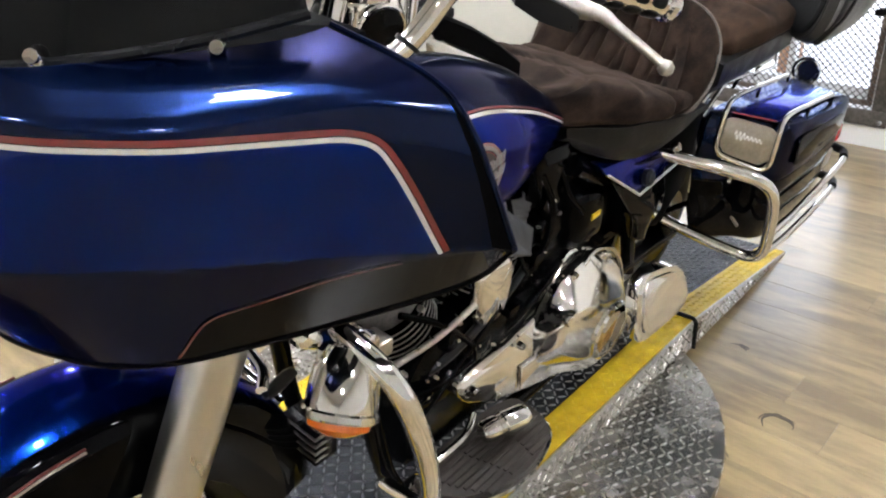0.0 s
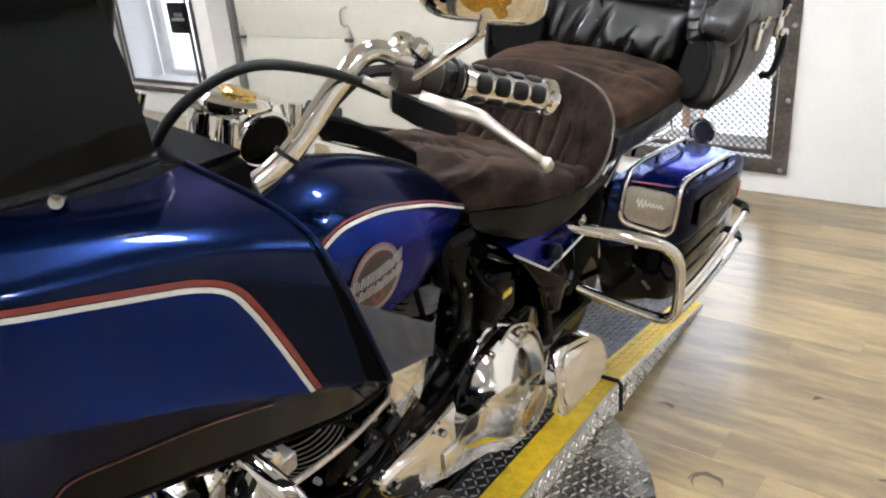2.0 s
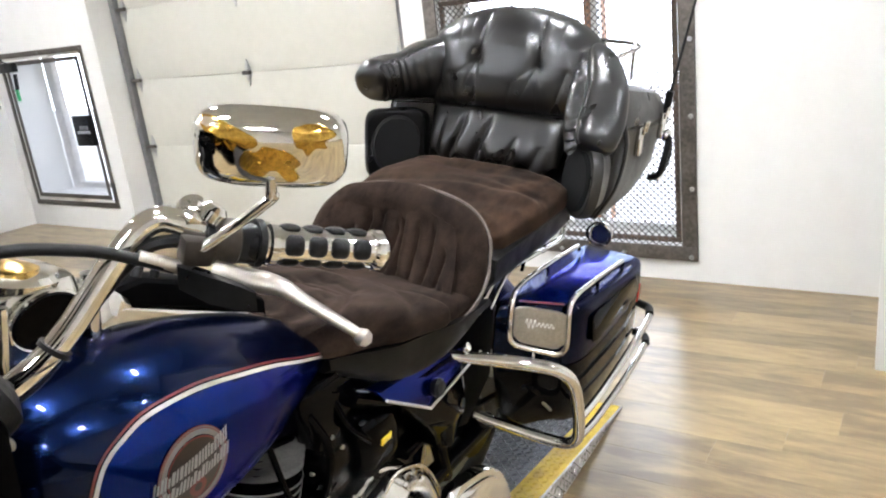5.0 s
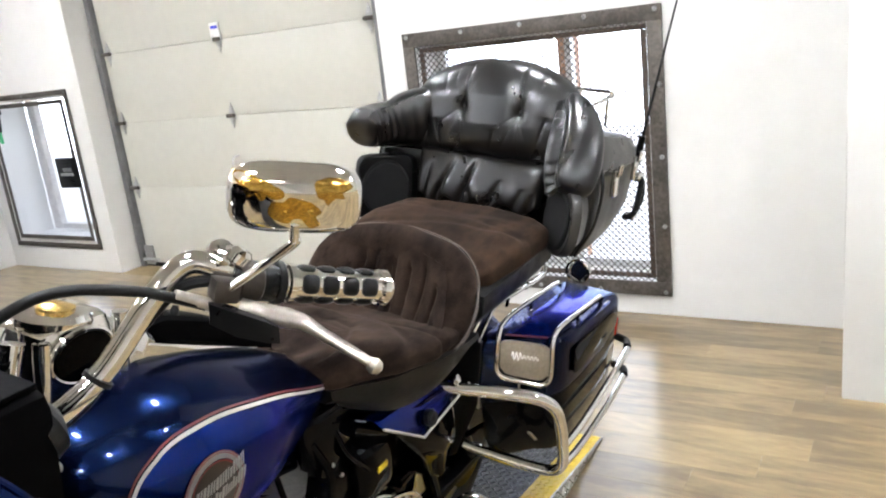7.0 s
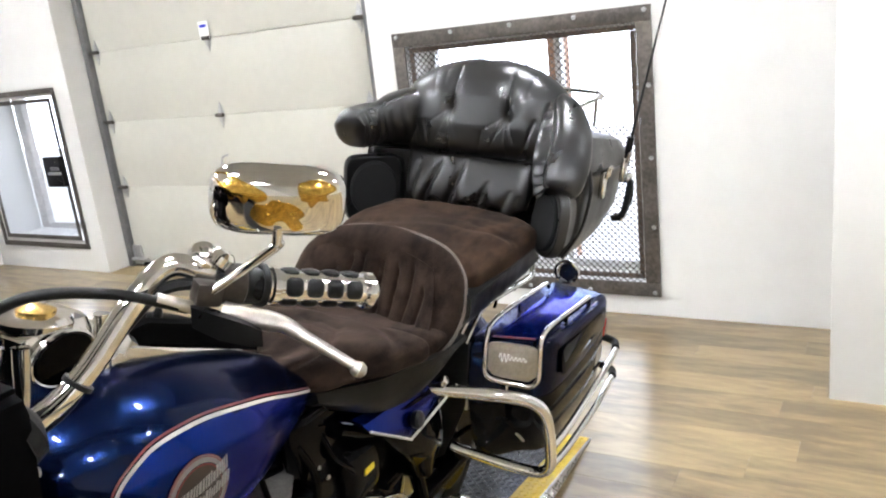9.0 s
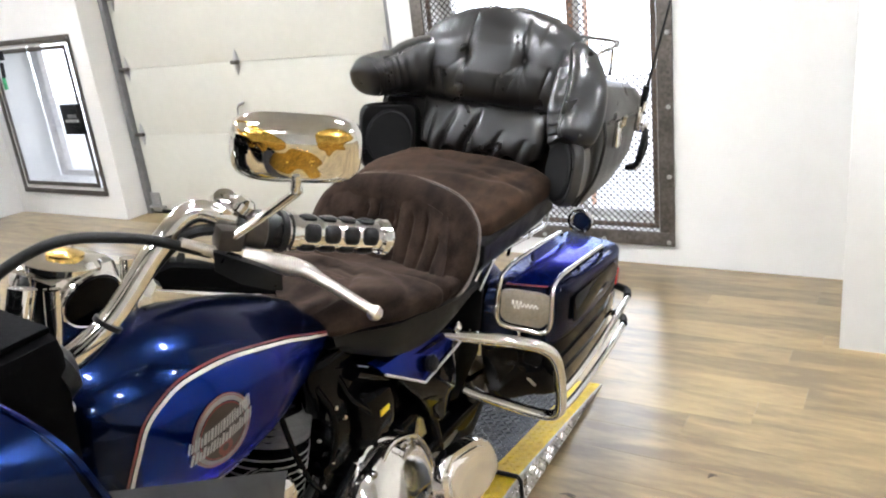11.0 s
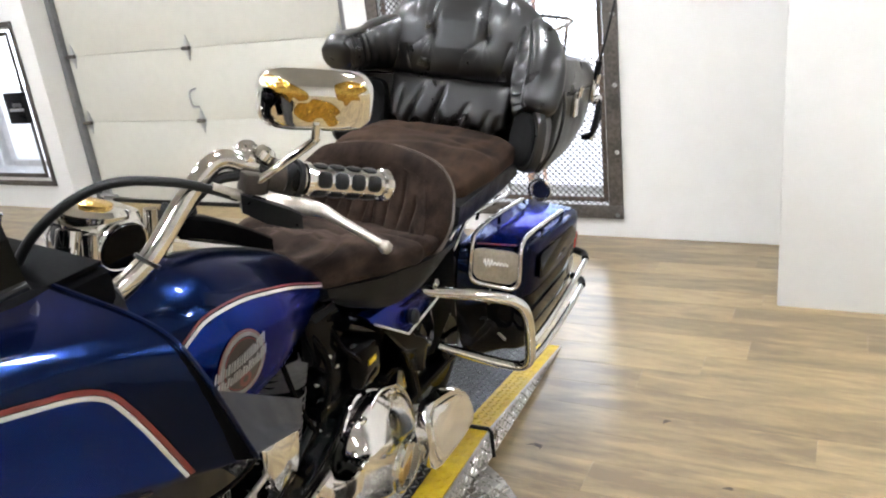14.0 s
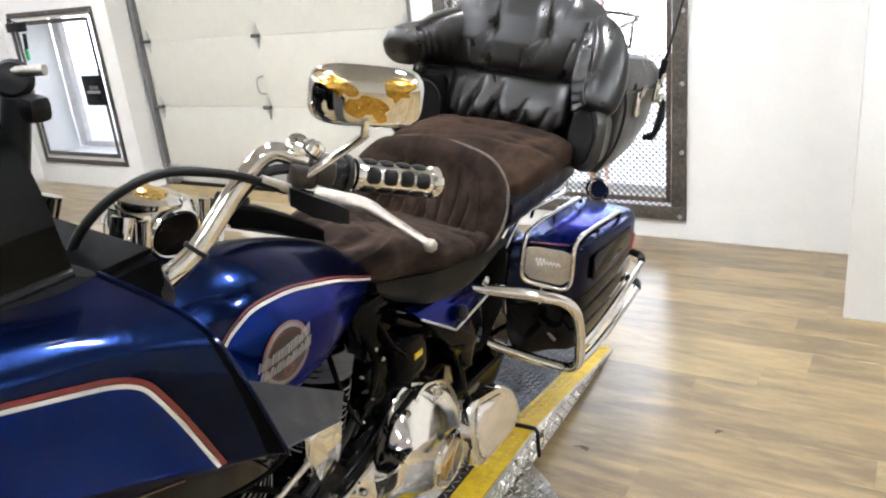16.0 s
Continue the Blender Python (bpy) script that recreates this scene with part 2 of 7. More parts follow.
SCUFF = mat("dark rubber scuff", (0.05, 0.035, 0.02), 0.7, spots=0.4, scale=60)
GROUT = mat("plank joint", (0.27, 0.2, 0.1), 0.8, spots=0.3, scale=10)
WEATHERED = mat("weathered grey-brown jamb", (0.5, 0.46, 0.42), 0.8, spots=0.4, scale=14, bump=0.4, bscale=90)
WHITEPL = mat("white plastic", (0.75, 0.75, 0.74), 0.35, spots=0.05, scale=9)
BLUEPL = mat("blue plastic", (0.015, 0.03, 0.55), 0.3, spots=0.2, scale=9)
YELPL = mat("yellow plastic", (0.75, 0.55, 0.03), 0.35, spots=0.15, scale=12)
GREEN = mat("green tag", (0.03, 0.35, 0.12), 0.5, spots=0.2, scale=40)
LAMPGLOW = glow("lamp diffuser", (0.95, 0.98, 1.05), LAMP)
OUTSIDE = glow("bright daylight distance", (0.86, 0.95, 1.12), 8.0)


# ---- mesh helpers ----
def part(name, bm, material, parent=None, label="", sharp=38, mats=None):
    me = bpy.data.meshes.new(name)
    bmesh.ops.recalc_face_normals(bm, faces=bm.faces[:])
    bm.to_mesh(me)
    bm.free()
    for m in mats or [material]:
        me.materials.append(m)
    me.polygons.foreach_set("use_smooth", [True] * len(me.polygons))
    me.set_sharp_from_angle(angle=radians(sharp))
    ob = new(name, me)
    if parent:
        ob.parent = parent
    return tagged(ob, label) if label else ob


def thing(name, label, category, m=None, kind="", group=""):
    ob = new(name)
    ob.empty_display_size = 0.1
    if m is not None:
        ob.matrix_basis = m
    return tagged(ob, label, category, group, kind)


def smooth_path(pts, res=6, closed=False):
    P = [Vector(p) for p in pts]
    out, n = [], len(P)
    for i in range(n if closed else n - 1):
        a, b, c, d = (P[(i + k) % n] if closed else P[min(max(i + k, 0), n - 1)] for k in (-1, 0, 1, 2))
        for s in range(res):
            u = s / res
            out.append(0.5 * (2 * b + (c - a) * u + (2 * a - 5 * b + 4 * c - d) * u * u + (3 * b - a - 3 * c + d) * u ** 3))
    if not closed:
        out.append(P[-1])
    return out


def rings_to(bm, rings, cap=True, loop=False, closed=True):
    vs = [[bm.verts.new(p) for p in r] for r in rings]
    m, n = len(vs), len(vs[0])
    for i in range(m if loop else m - 1):
        for j in range(n if closed else n - 1):
            a, b = vs[i], vs[(i + 1) % m]
            bm.faces.new((a[j], a[(j + 1) % n], b[(j + 1) % n], b[j]))
    if cap and not loop and closed:
        bm.faces.new(vs[0][::-1])
        bm.faces.new(vs[-1])
    return bm


def loft(rings, cap=True, loop=False, closed=True, bm=None):
    return rings_to(bm or bmesh.new(), rings, cap, loop, closed)


def tube(pts, r, n=12, res=6, closed=False, bm=None, straight=False, flat=1.0):
    path = [Vector(p) for p in pts] if straight else smooth_path(pts, res, closed)
    m = len(path)
    rings, side = [], None
    for i, p in enumerate(path):
        d = (path[(i + 1) % m] - path[i - 1]) if closed else path[min(i + 1, m - 1)] - path[max(i - 1, 0)]
        d.normalize()
        if side is None:
            side = d.cross(Vector((0, 0, 1)) if abs(d.z) < 0.9 else Vector((1, 0, 0))).normalized()
        side = (side - d * side.dot(d)).normalized()
        up = d.cross(side)
        rad = r(i / max(m - 1, 1)) if callable(r) else r
        rings.append([p + rad * (math.cos(a) * side + flat * math.sin(a) * up) for a in (2 * math.pi * k / n for k in range(n))])
    return loft(rings, True, closed, True, bm)


def rbox(c, s, bevel=0.01, m=None, bm=None, seg=2):
    own = bmesh.new()
    bmesh.ops.create_cube(own, size=1.0)
    bmesh.ops.scale(own, vec=s, verts=own.verts)
    if bevel:
        bmesh.ops.bevel(own, geom=own.edges[:], offset=min(bevel, min(s) * 0.45), segments=seg, profile=0.6, affect="EDGES")
    bmesh.ops.transform(own, matrix=(m or Matrix()) @ Matrix.Translation(c) if m else Matrix.Translation(c), verts=own.verts)
    return merged(bm, own) if bm else own


def merged(bm, other):
    me = bpy.data.meshes.new("tmp")
    other.to_mesh(me)
    other.free()
    bm.from_mesh(me)
    bpy.data.meshes.remove(me)
    return bm


def prism(outline, depth, bevel=0.0, seg=2, bm=None):
    """An outline of points in space, drawn out by the vector depth, with rounded rims."""
    own = bmesh.new()
    d = Vector(depth)
    a = [own.verts.new(Vector(p)) for p in outline]
    b = [own.verts.new(Vector(p) + d) for p in outline]
    own.faces.new(a[::-1])
    own.faces.new(b)
    n = len(a)
    for i in range(n):
        own.faces.new((a[i], a[(i + 1) % n], b[(i + 1) % n], b[i]))
    if bevel:
        top = [e for e in own.edges if (e.verts[0] in b and e.verts[1] in b) or (e.verts[0] in a and e.verts[1] in a)]
        bmesh.ops.bevel(own, geom=top, offset=bevel, segments=seg, profile=0.5, affect="EDGES")
    return merged(bm, own) if bm else own


def lathe(profile, m, n=24, bm=None):
    """Radius and height pairs turned about the z axis of the pose m."""
    rings = [[m @ Vector((r * math.cos(a), r * math.sin(a), h)) for a in (2 * math.pi * k / n for k in range(n))] for r, h in profile]
    return loft(rings, True, False, True, bm)


def sheet(f, nu, nv, thick=0.0):
    """A surface f(u, v) over the unit square, given thickness inwards."""
    bm = bmesh.new()
    vs = [[bm.verts.new(f(i / nu, j / nv)) for j in range(nv + 1)] for i in range(nu + 1)]
    for i in range(nu):
        for j in range(nv):
            bm.faces.new((vs[i][j], vs[i + 1][j], vs[i + 1][j + 1], vs[i][j + 1]))
    if thick:
        bm.normal_update()
        bmesh.ops.solidify(bm, geom=bm.faces[:], thickness=thick)
    return bm


def axis_pose(p, d):
    """The pose at p whose z axis points along d."""
    return Matrix.Translation(p) @ Vector(d).to_track_quat("Z", "Y").to_matrix().to_4x4()


def bolt(parent, p, d, r=0.006, h=0.005, material=None, name="bolt"):
    return part(name, lathe([(r, -0.002), (r, h * 0.6), (r * 0.75, h), (r * 0.1, h * 1.02)], axis_pose(p, d), 10), material or CHROME, parent)


def lerp(pairs, x):
    if x <= pairs[0][0]:
        return pairs[0][1]
    for (a, p), (b, q) in zip(pairs, pairs[1:]):
        if x <= b:
            u = (x - a) / (b - a)
            u = u * u * (3 - 2 * u) * 0.5 + u * 0.5
            return p + (q - p) * u
    return pairs[-1][1]


def rounded(pts, cut=0.2):
    """A closed outline with its corners cut round."""
    out = []
    for i, p in enumerate(pts):
        a, c = pts[i - 1], pts[(i + 1) % len(pts)]
        for k in range(4):
            u = k / 3
            q0, q1 = p.lerp(a, cut), p.lerp(c, cut)
            out.append(q0.lerp(p, u).lerp(p.lerp(q1, u), u))
    return out


def ease(pairs, x):
    """Smooth curve through the pairs."""
    if x <= pairs[0][0]:
        return pairs[0][1]
    if x >= pairs[-1][0]:
        return pairs[-1][1]
    sl = [(q[1] - p[1]) / (q[0] - p[0]) for p, q in zip(pairs, pairs[1:])]
    for i, (p, q) in enumerate(zip(pairs, pairs[1:])):
        if x <= q[0]:
            h = q[0] - p[0]

            def tangent(k):
                if k == 0 or k == len(pairs) - 1:
                    return sl[0 if k == 0 else -1]
                return 0.0 if sl[k - 1] * sl[k] <= 0 else 2 * sl[k - 1] * sl[k] / (sl[k - 1] + sl[k])
            u = (x - p[0]) / h
            return (2 * u ** 3 - 3 * u * u + 1) * p[1] + (u ** 3 - 2 * u * u + u) * h * tangent(i) + (3 * u * u - 2 * u ** 3) * q[1] + (u ** 3 - u * u) * h * tangent(i + 1)


def plain_box(name, lo, hi, material, parent=None, bevel=0.0):
    c, s = [(a + b) / 2 for a, b in zip(lo, hi)], [b - a for a, b in zip(lo, hi)]
    return part(name, rbox(c, s, bevel), material, parent)


# ---- room ----
BACK, DOORY = 4.09, 4.32
LEFTX, RIGHTX, FRONTY, HIGH = -8.1, 3.2, -3.4, 3.3


def build_room():
    t = 0.2
    wb = thing("wall_north", "white painted wall with a garage door, a gated window and a gated doorway", "wall", kind="structure")

    def wall(x0, x1, z0, z1):
        plain_box("wall_panel", (x0, BACK, z0), (x1, BACK + 0.3, z1), WALL, wb)

    tagged(part("pier", prism([(LEFTX, 3.6, 0), (-6.77, 3.6, 0), (-6.7, BACK - 0.003, 0), (LEFTX, BACK - 0.003, 0)], (0, 0, HIGH)), WALL), "white painted wall pier", "wall", kind="structure")
    wall(LEFTX - t, -6.5, 0, HIGH)
    wall(-6.5, -5.5, 0, 0.26)
    wall(-6.5, -5.5, 1.395, HIGH)
    wall(-5.5, -5.28, 0, HIGH)
    wall(-5.28, -2.535, 2.35, HIGH)
    wall(-2.535, -2.3, 0, HIGH)
    wall(-2.3, -1.02, 0, 0.18)
    wall(-2.3, -1.02, 1.48, HIGH)
    wall(-1.02, RIGHTX + t, 0, HIGH)
    # plain walls added to close the room; white, so they also bounce light
    for name, lo, hi in (("wall_west", (LEFTX - t, FRONTY - t, 0), (LEFTX, BACK, HIGH)), ("wall_east", (RIGHTX, FRONTY - t, 0), (RIGHTX + t, BACK, HIGH)),
                         ("wall_south", (LEFTX, FRONTY - t, 0), (RIGHTX, FRONTY, HIGH))):
        tagged(plain_box(name, lo, hi, WALL), "plain wall added to close the room", "wall", kind="structure")
    tagged(plain_box("column", (-0.12, 3.36, 0), (1.3, BACK - 0.003, HIGH), WALL, None, 0.006), "white painted boxed-out wall pier", "column", kind="structure")
    tagged(plain_box("ceiling", (LEFTX - t, FRONTY - t, HIGH), (RIGHTX + t, BACK + 0.3, HIGH + 0.15), CEIL), "plain white painted ceiling", "ceiling", kind="structure")
    tagged(plain_box("floor", (LEFTX - 0.3, FRONTY - 0.3, -0.2), (RIGHTX + 0.3, BACK + 0.5, -0.004), GROUT), "wood-look vinyl plank floor, scuffed beside the lift", "floor", kind="structure")
    tagged(plain_box("ground", (-60, BACK + 0.5, -0.3), (60, 90, -0.06), WALL), "pale concrete ground outside", "ground", kind="structure")
    tagged(plain_box("backdrop", (-30, 12.0, -0.06), (30, 12.2, 9), OUTSIDE), "overexposed daylight outside the openings", "backdrop", kind="structure")


build_room()


def build_lamps():
    """Ceiling strip lamps, in rows over the room."""
    first = None
    for i, (x, y) in enumerate((x, y) for y in (-1.4, 0.6, 2.6) for x in (-5.4, -2.9, -0.6, 1.6)):
        m = pose(x, y, HIGH - 0.06)
        if first is None:
            first = thing("ceiling_light", "white rectangular ceiling lamp with a bright diffuser", "ceiling lamp", m, group="ceiling lamps")
            bm = rbox((0, 0.08, 0.0), (0.36, 0.02, 0.06), 0.004)
            for c, s in (((0, -0.08, 0), (0.36, 0.02, 0.06)), ((0.17, 0, 0), (0.02, 0.14, 0.06)), ((-0.17, 0, 0), (0.02, 0.14, 0.06)), ((0, 0, 0.025), (0.32, 0.14, 0.008))):
                rbox(c, s, 0.003, bm=bm)
            part("housing", bm, WHITEPL, first)
            part("diffuser", rbox((0, 0, -0.01), (0.315, 0.135, 0.02), 0.004), LAMPGLOW, first)
        else:
            copy_thing(first, m)


build_lamps()


# ---- openings ----
def build_garage_door():
    g = thing("garage_door", "white embossed sectional garage door, closed, with zinc hinges", "garage door", kind="structure")
    x0, x1, step = -5.24, -2.675, 0.515
    zs = [0.02, 0.643, 1.15, 1.67, 2.19, 2.7]
    for i in range(5):
        bm = rbox(((x0 + x1) / 2, DOORY + 0.03, (zs[i] + zs[i + 1]) / 2), (x1 - x0, 0.05, zs[i + 1] - zs[i] - 0.002), 0.003)
        part("door_panel", bm, GARAGE, g)
    part("door_backing", rbox(((x0 + x1) / 2, DOORY + 0.08, 1.36), (x1 - x0 + 0.2, 0.03, 2.72), 0.0), GARAGE, g)
    part("bottom_seal", rbox(((x0 + x1) / 2, DOORY + 0.02, 0.012), (x1 - x0, 0.07, 0.03), 0.01), RUBBER, g)
    for x in (x0 - 0.01, x1 + 0.01):
        part("track", rbox((x, DOORY - 0.02, 1.3), (0.05, 0.05, 2.6), 0.006), TRACK, g)
    hinge = None
    for x in (x0 + 0.068, -4.01, x1 - 0.068):
        for z in zs[1:5]:
            bm = prism([(-0.036, 0, 0), (0, 0, -0.09), (0.036, 0, 0), (0, 0, 0.09)], (0, -0.006, 0), 0.002)
            rbox((0, -0.009, 0), (0.03, 0.008, 0.1), 0.002, bm=bm)
            if hinge is None:
                hinge = part("hinge", bm, ZINC, g)
                hinge.location = (x, DOORY + 0.004, z)
            else:
                bm.free()
                o = hinge.copy()
                scene.collection.objects.link(o)
                o.location = (x, DOORY + 0.004, z)
            side = 0.06 if x > x1 - 0.1 else -0.06 if x < x0 + 0.1 else 0.0
            part("hinge_pin", tube([(x - 0.032 + min(side, 0), DOORY - 0.016, z), (x + 0.032 + max(side, 0), DOORY - 0.016, z)], 0.014, 10, straight=True), IRON, g)
    part("pull_handle", tube([(-4.015, DOORY, 0.87), (-4.03, DOORY - 0.05, 0.85), (-4.03, DOORY - 0.05, 0.76), (-4.015, DOORY, 0.74)], 0.008, 10), ZINC, g)
    part("hinge_tag", rbox((-4.02, DOORY - 0.012, 1.72), (0.09, 0.004, 0.12), 0.001), WHITEPL, g, "white paper tag on a hinge")
    part("tag_bar", rbox((-4.02, DOORY - 0.0155, 1.75), (0.06, 0.002, 0.02), 0.0), BLUEPL, g)
    part("corner_bracket", rbox((x0 + 0.06, DOORY - 0.01, 0.09), (0.1, 0.02, 0.16), 0.006), ZINC, g)
    part("foot_roller", tube([(x0 + 0.02, DOORY - 0.04, 0.06), (x0 + 0.2, DOORY - 0.04, 0.06)], 0.014, 10, straight=True), ZINC, g)


build_garage_door()


def mesh_panel(x0, x1, z0, z1, y, dx, dz, w=0.003):
    """Expanded steel mesh: flat strands in a diamond pattern."""
    verts, faces = [], []
    nx, nz = int((x1 - x0) / dx), int((z1 - z0) / dz)
    dx, dz = (x1 - x0) / nx, (z1 - z0) / nz
    for i in range(nx):
        for j in range(nz * 2):
            a = (x0 + dx * (i + (0.5 if j % 2 else 0.0)), z0 + dz * j / 2)
            for s in (-1, 1):
                b = (a[0] + s * dx / 2, a[1] + dz / 2)
                if not x0 - 0.001 <= b[0] <= x1 + 0.001:
                    continue
                k = len(verts)
                nrm = Vector((b[1] - a[1], a[0] - b[0])).normalized() * w / 2
                for yy in (y, y + 0.005):
                    for px, pz, sg in ((*a, 1), (*a, -1), (*b, -1), (*b, 1)):
                        verts.append((px + nrm.x * sg, yy, pz + nrm.y * sg))
                faces += [(k, k + 1, k + 2, k + 3), (k + 7, k + 6, k + 5, k + 4), (k, k + 3, k + 7, k + 4), (k + 1, k + 5, k + 6, k + 2)]
    me = bpy.data.meshes.new("mesh")
    me.from_pydata(verts, [], faces)
    bm = bmesh.new()
    bm.from_mesh(me)
    bpy.data.meshes.remove(me)
    return bm


def build_mesh_gate():
    g = thing("window_gate", "steel mesh security screen bolted over a window in a dark angle-iron border", "security gate", kind="structure")
    x0, x1, z0, z1, w, y = -2.375, -0.94, 0.108, 1.547, 0.075, BACK - 0.004
    for c, s in ((((x0 + x1) / 2, z0 + w / 2), (x1 - x0, w)), (((x0 + x1) / 2, z1 - w / 2), (x1 - x0, w)),
                 ((x0 + w / 2, (z0 + z1) / 2), (w, z1 - z0 - 2 * w)), ((x1 - w / 2, (z0 + z1) / 2), (w, z1 - z0 - 2 * w))):
        part("frame_bar", rbox((c[0], y - 0.008, c[1]), (s[0], 0.014, s[1]), 0.003), IRON, g)
    part("expanded_mesh", mesh_panel(x0 + w - 0.02, x1 - w + 0.02, z0 + w - 0.02, z1 - w + 0.02, y + 0.004, 0.034, 0.034, 0.0042), IRON, g, "grey expanded steel mesh")
    q = w + 0.012
    for c, s in ((((x0 + x1) / 2, z0 + q + 0.012), (x1 - x0 - 2 * q, 0.024)), (((x0 + x1) / 2, z1 - q - 0.012), (x1 - x0 - 2 * q, 0.024)),
                 ((x0 + q + 0.012, (z0 + z1) / 2), (0.024, z1 - z0 - 2 * q - 0.05)), ((x1 - q - 0.012, (z0 + z1) / 2), (0.024, z1 - z0 - 2 * q - 0.05))):
        part("inner_bar", rbox((c[0], y + 0.02, c[1]), (s[0], 0.02, s[1]), 0.003), RUST, g, "rusty inner angle bar")
    first = None
    spots = [(x0 + 0.03 + (x1 - x0 - 0.06) * i / 4, z) for i in range(5) for z in (z0 + 0.022, z1 - 0.022)] + [(x, z0 + 0.02 + (z1 - z0 - 0.04) * i / 4) for i in (1, 2, 3) for x in (x0 + 0.022, x1 - 0.022)]
    for px, pz in spots:
        if first is None:
            first = part("bolt", lathe([(0.012, 0), (0.012, 0.004), (0.008, 0.009), (0.001, 0.01)], axis_pose((0, 0, 0), (0, -1, 0)), 10), ZINC, g)
            first.location = (px, y - 0.014, pz)
        else:
            o = first.copy()
            scene.collection.objects.link(o)
            o.location = (px, y - 0.014, pz)
    win = thing("window_1", "white window with a brown post behind the steel mesh", "window", kind="structure")
    for c, s in (((-2.27, 0.83), (0.05, 1.3)), ((-1.05, 0.83), (0.05, 1.3)), ((-1.66, 0.2), (1.28, 0.05)), ((-1.66, 1.46), (1.28, 0.05)), ((-1.5, 0.83), (0.035, 1.25))):
        part("window_frame", rbox((c[0], BACK + 0.24, c[1]), (s[0], 0.06, s[1]), 0.006), WHITEPL, win)
    tagged(plain_box("outdoor_post", (-1.64, BACK + 0.42, -0.06), (-1.55, BACK + 0.52, 3.2), POSTTAN), "brown post standing outside the window", "post")


build_mesh_gate()


def build_left_door():
    d = thing("door_1", "small dark steel gate with a lock box, closed over a bright opening", "door", kind="structure")
    x0, x1, z0, z1, y = -6.58, -5.442, 0.19, 1.457, BACK - 0.004
    for name, gap, ww, yy in (("jamb_bar", 0.0, 0.042, y - 0.004), ("gate_bar", 0.07, 0.034, y - 0.004)):
        a, b, c, e = x0 + gap, x1 - gap, z0 + gap, z1 - gap
        for cc, sz in ((((a + b) / 2, c + ww / 2), (b - a, ww)), (((a + b) / 2, e - ww / 2), (b - a, ww)), ((a + ww / 2, (c + e) / 2), (ww, e - c - 2 * ww)), ((b - ww / 2, (c + e) / 2), (ww, e - c - 2 * ww))):
            part(name, rbox((cc[0], yy, cc[1]), (sz[0], 0.008, sz[1]), 0.002), IRON, d)
    part("gate_mesh", mesh_panel(x0 + 0.09, x1 - 0.09, z0 + 0.09, z1 - 0.09, y + 0.006, 0.03, 0.03, 0.0012), ZINC, d, "fine pale wire mesh")
    for x in (x0 + 0.02, (x0 + x1) / 2, x1 - 0.02):
        bolt(d, (x, y - 0.008, z1 - 0.022), (0, -1, 0), 0.009, 0.006, TRACK)
    lock = part("lock_box", rbox((-5.575, y - 0.05, 0.825), (0.2, 0.05, 0.235), 0.005), SATIN, d, "black steel lock box")
    part("latch_bolt", rbox((-5.55, y - 0.082, 0.815), (0.15, 0.014, 0.022), 0.004), ZINC, lock)
    part("latch_bolt", rbox((-5.54, y - 0.08, 0.85), (0.1, 0.01, 0.03), 0.004), TRACK, lock)
    part("closer", rbox((-6.41, y - 0.05, 1.345), (0.22, 0.05, 0.075), 0.008), SATIN, d, "black door closer")
    part("closer_arm", tube([(-6.5, y - 0.06, 1.36), (-6.44, y - 0.09, 1.42), (-6.36, y - 0.06, 1.37)], 0.006, 8, straight=True), RUBBER, d)
    part("pull_cord", tube([(-6.34, y - 0.04, 1.29), (-6.36, y - 0.04, 1.17)], 0.016, 8, straight=True), RUBBER, d)
    part("cord_tag", rbox((-6.37, y - 0.04, 1.125), (0.042, 0.012, 0.1), 0.004), GREEN, d, "green pull tag")
    win = thing("window_2", "weathered jamb and white sill behind the gate", "window", kind="structure")
    part("jamb", rbox((-6.44, BACK + 0.335, 0.83), (0.11, 0.06, 1.14), 0.01), WEATHERED, win, "weathered grey-brown jamb")
    part("sill", rbox((-5.95, BACK + 0.335, 0.285), (0.86, 0.06, 0.05), 0.01), WEATHERED, win)


build_left_door()


# ---- wheel lift ----
def lug_mesh(spots, length=0.027, width=0.0074, high=0.0044):
    """Raised lugs; each spot is a pose on the plate."""
    verts, faces = [], []
    for m in spots:
        k = len(verts)
        for p in ((-length / 2, 0, 0), (0, -width / 2, 0), (length / 2, 0, 0), (0, width / 2, 0), (-length * 0.22, 0, high), (length * 0.22, 0, high)):
            verts.append(m @ Vector(p))
        faces += [(k, k + 1, k + 5, k + 4), (k + 1, k + 2, k + 5), (k + 2, k + 3, k + 4, k + 5), (k + 3, k, k + 4)]
    me = bpy.data.meshes.new("tread_relief")
    me.from_pydata(verts, [], faces)
    bm = bmesh.new()
    bm.from_mesh(me)
    bpy.data.meshes.remove(me)
    return bm


def lug_spots(m, nx, ny, step, keep):
    out = []
    for i in range(nx):
        for j in range(ny):
            p = ((i - nx / 2 + 0.5) * step, (j - ny / 2 + 0.5) * step, 0)
            if keep(p[0], p[1]):
                out.append(m @ Matrix.Translation(p) @ Matrix.Rotation(radians(45 if (i + j) % 2 else -45), 4, "Z"))
    return out


LIFT = pose(-1.2, 1.37, 0, 0, 0, 1.5)
DECK = 0.1


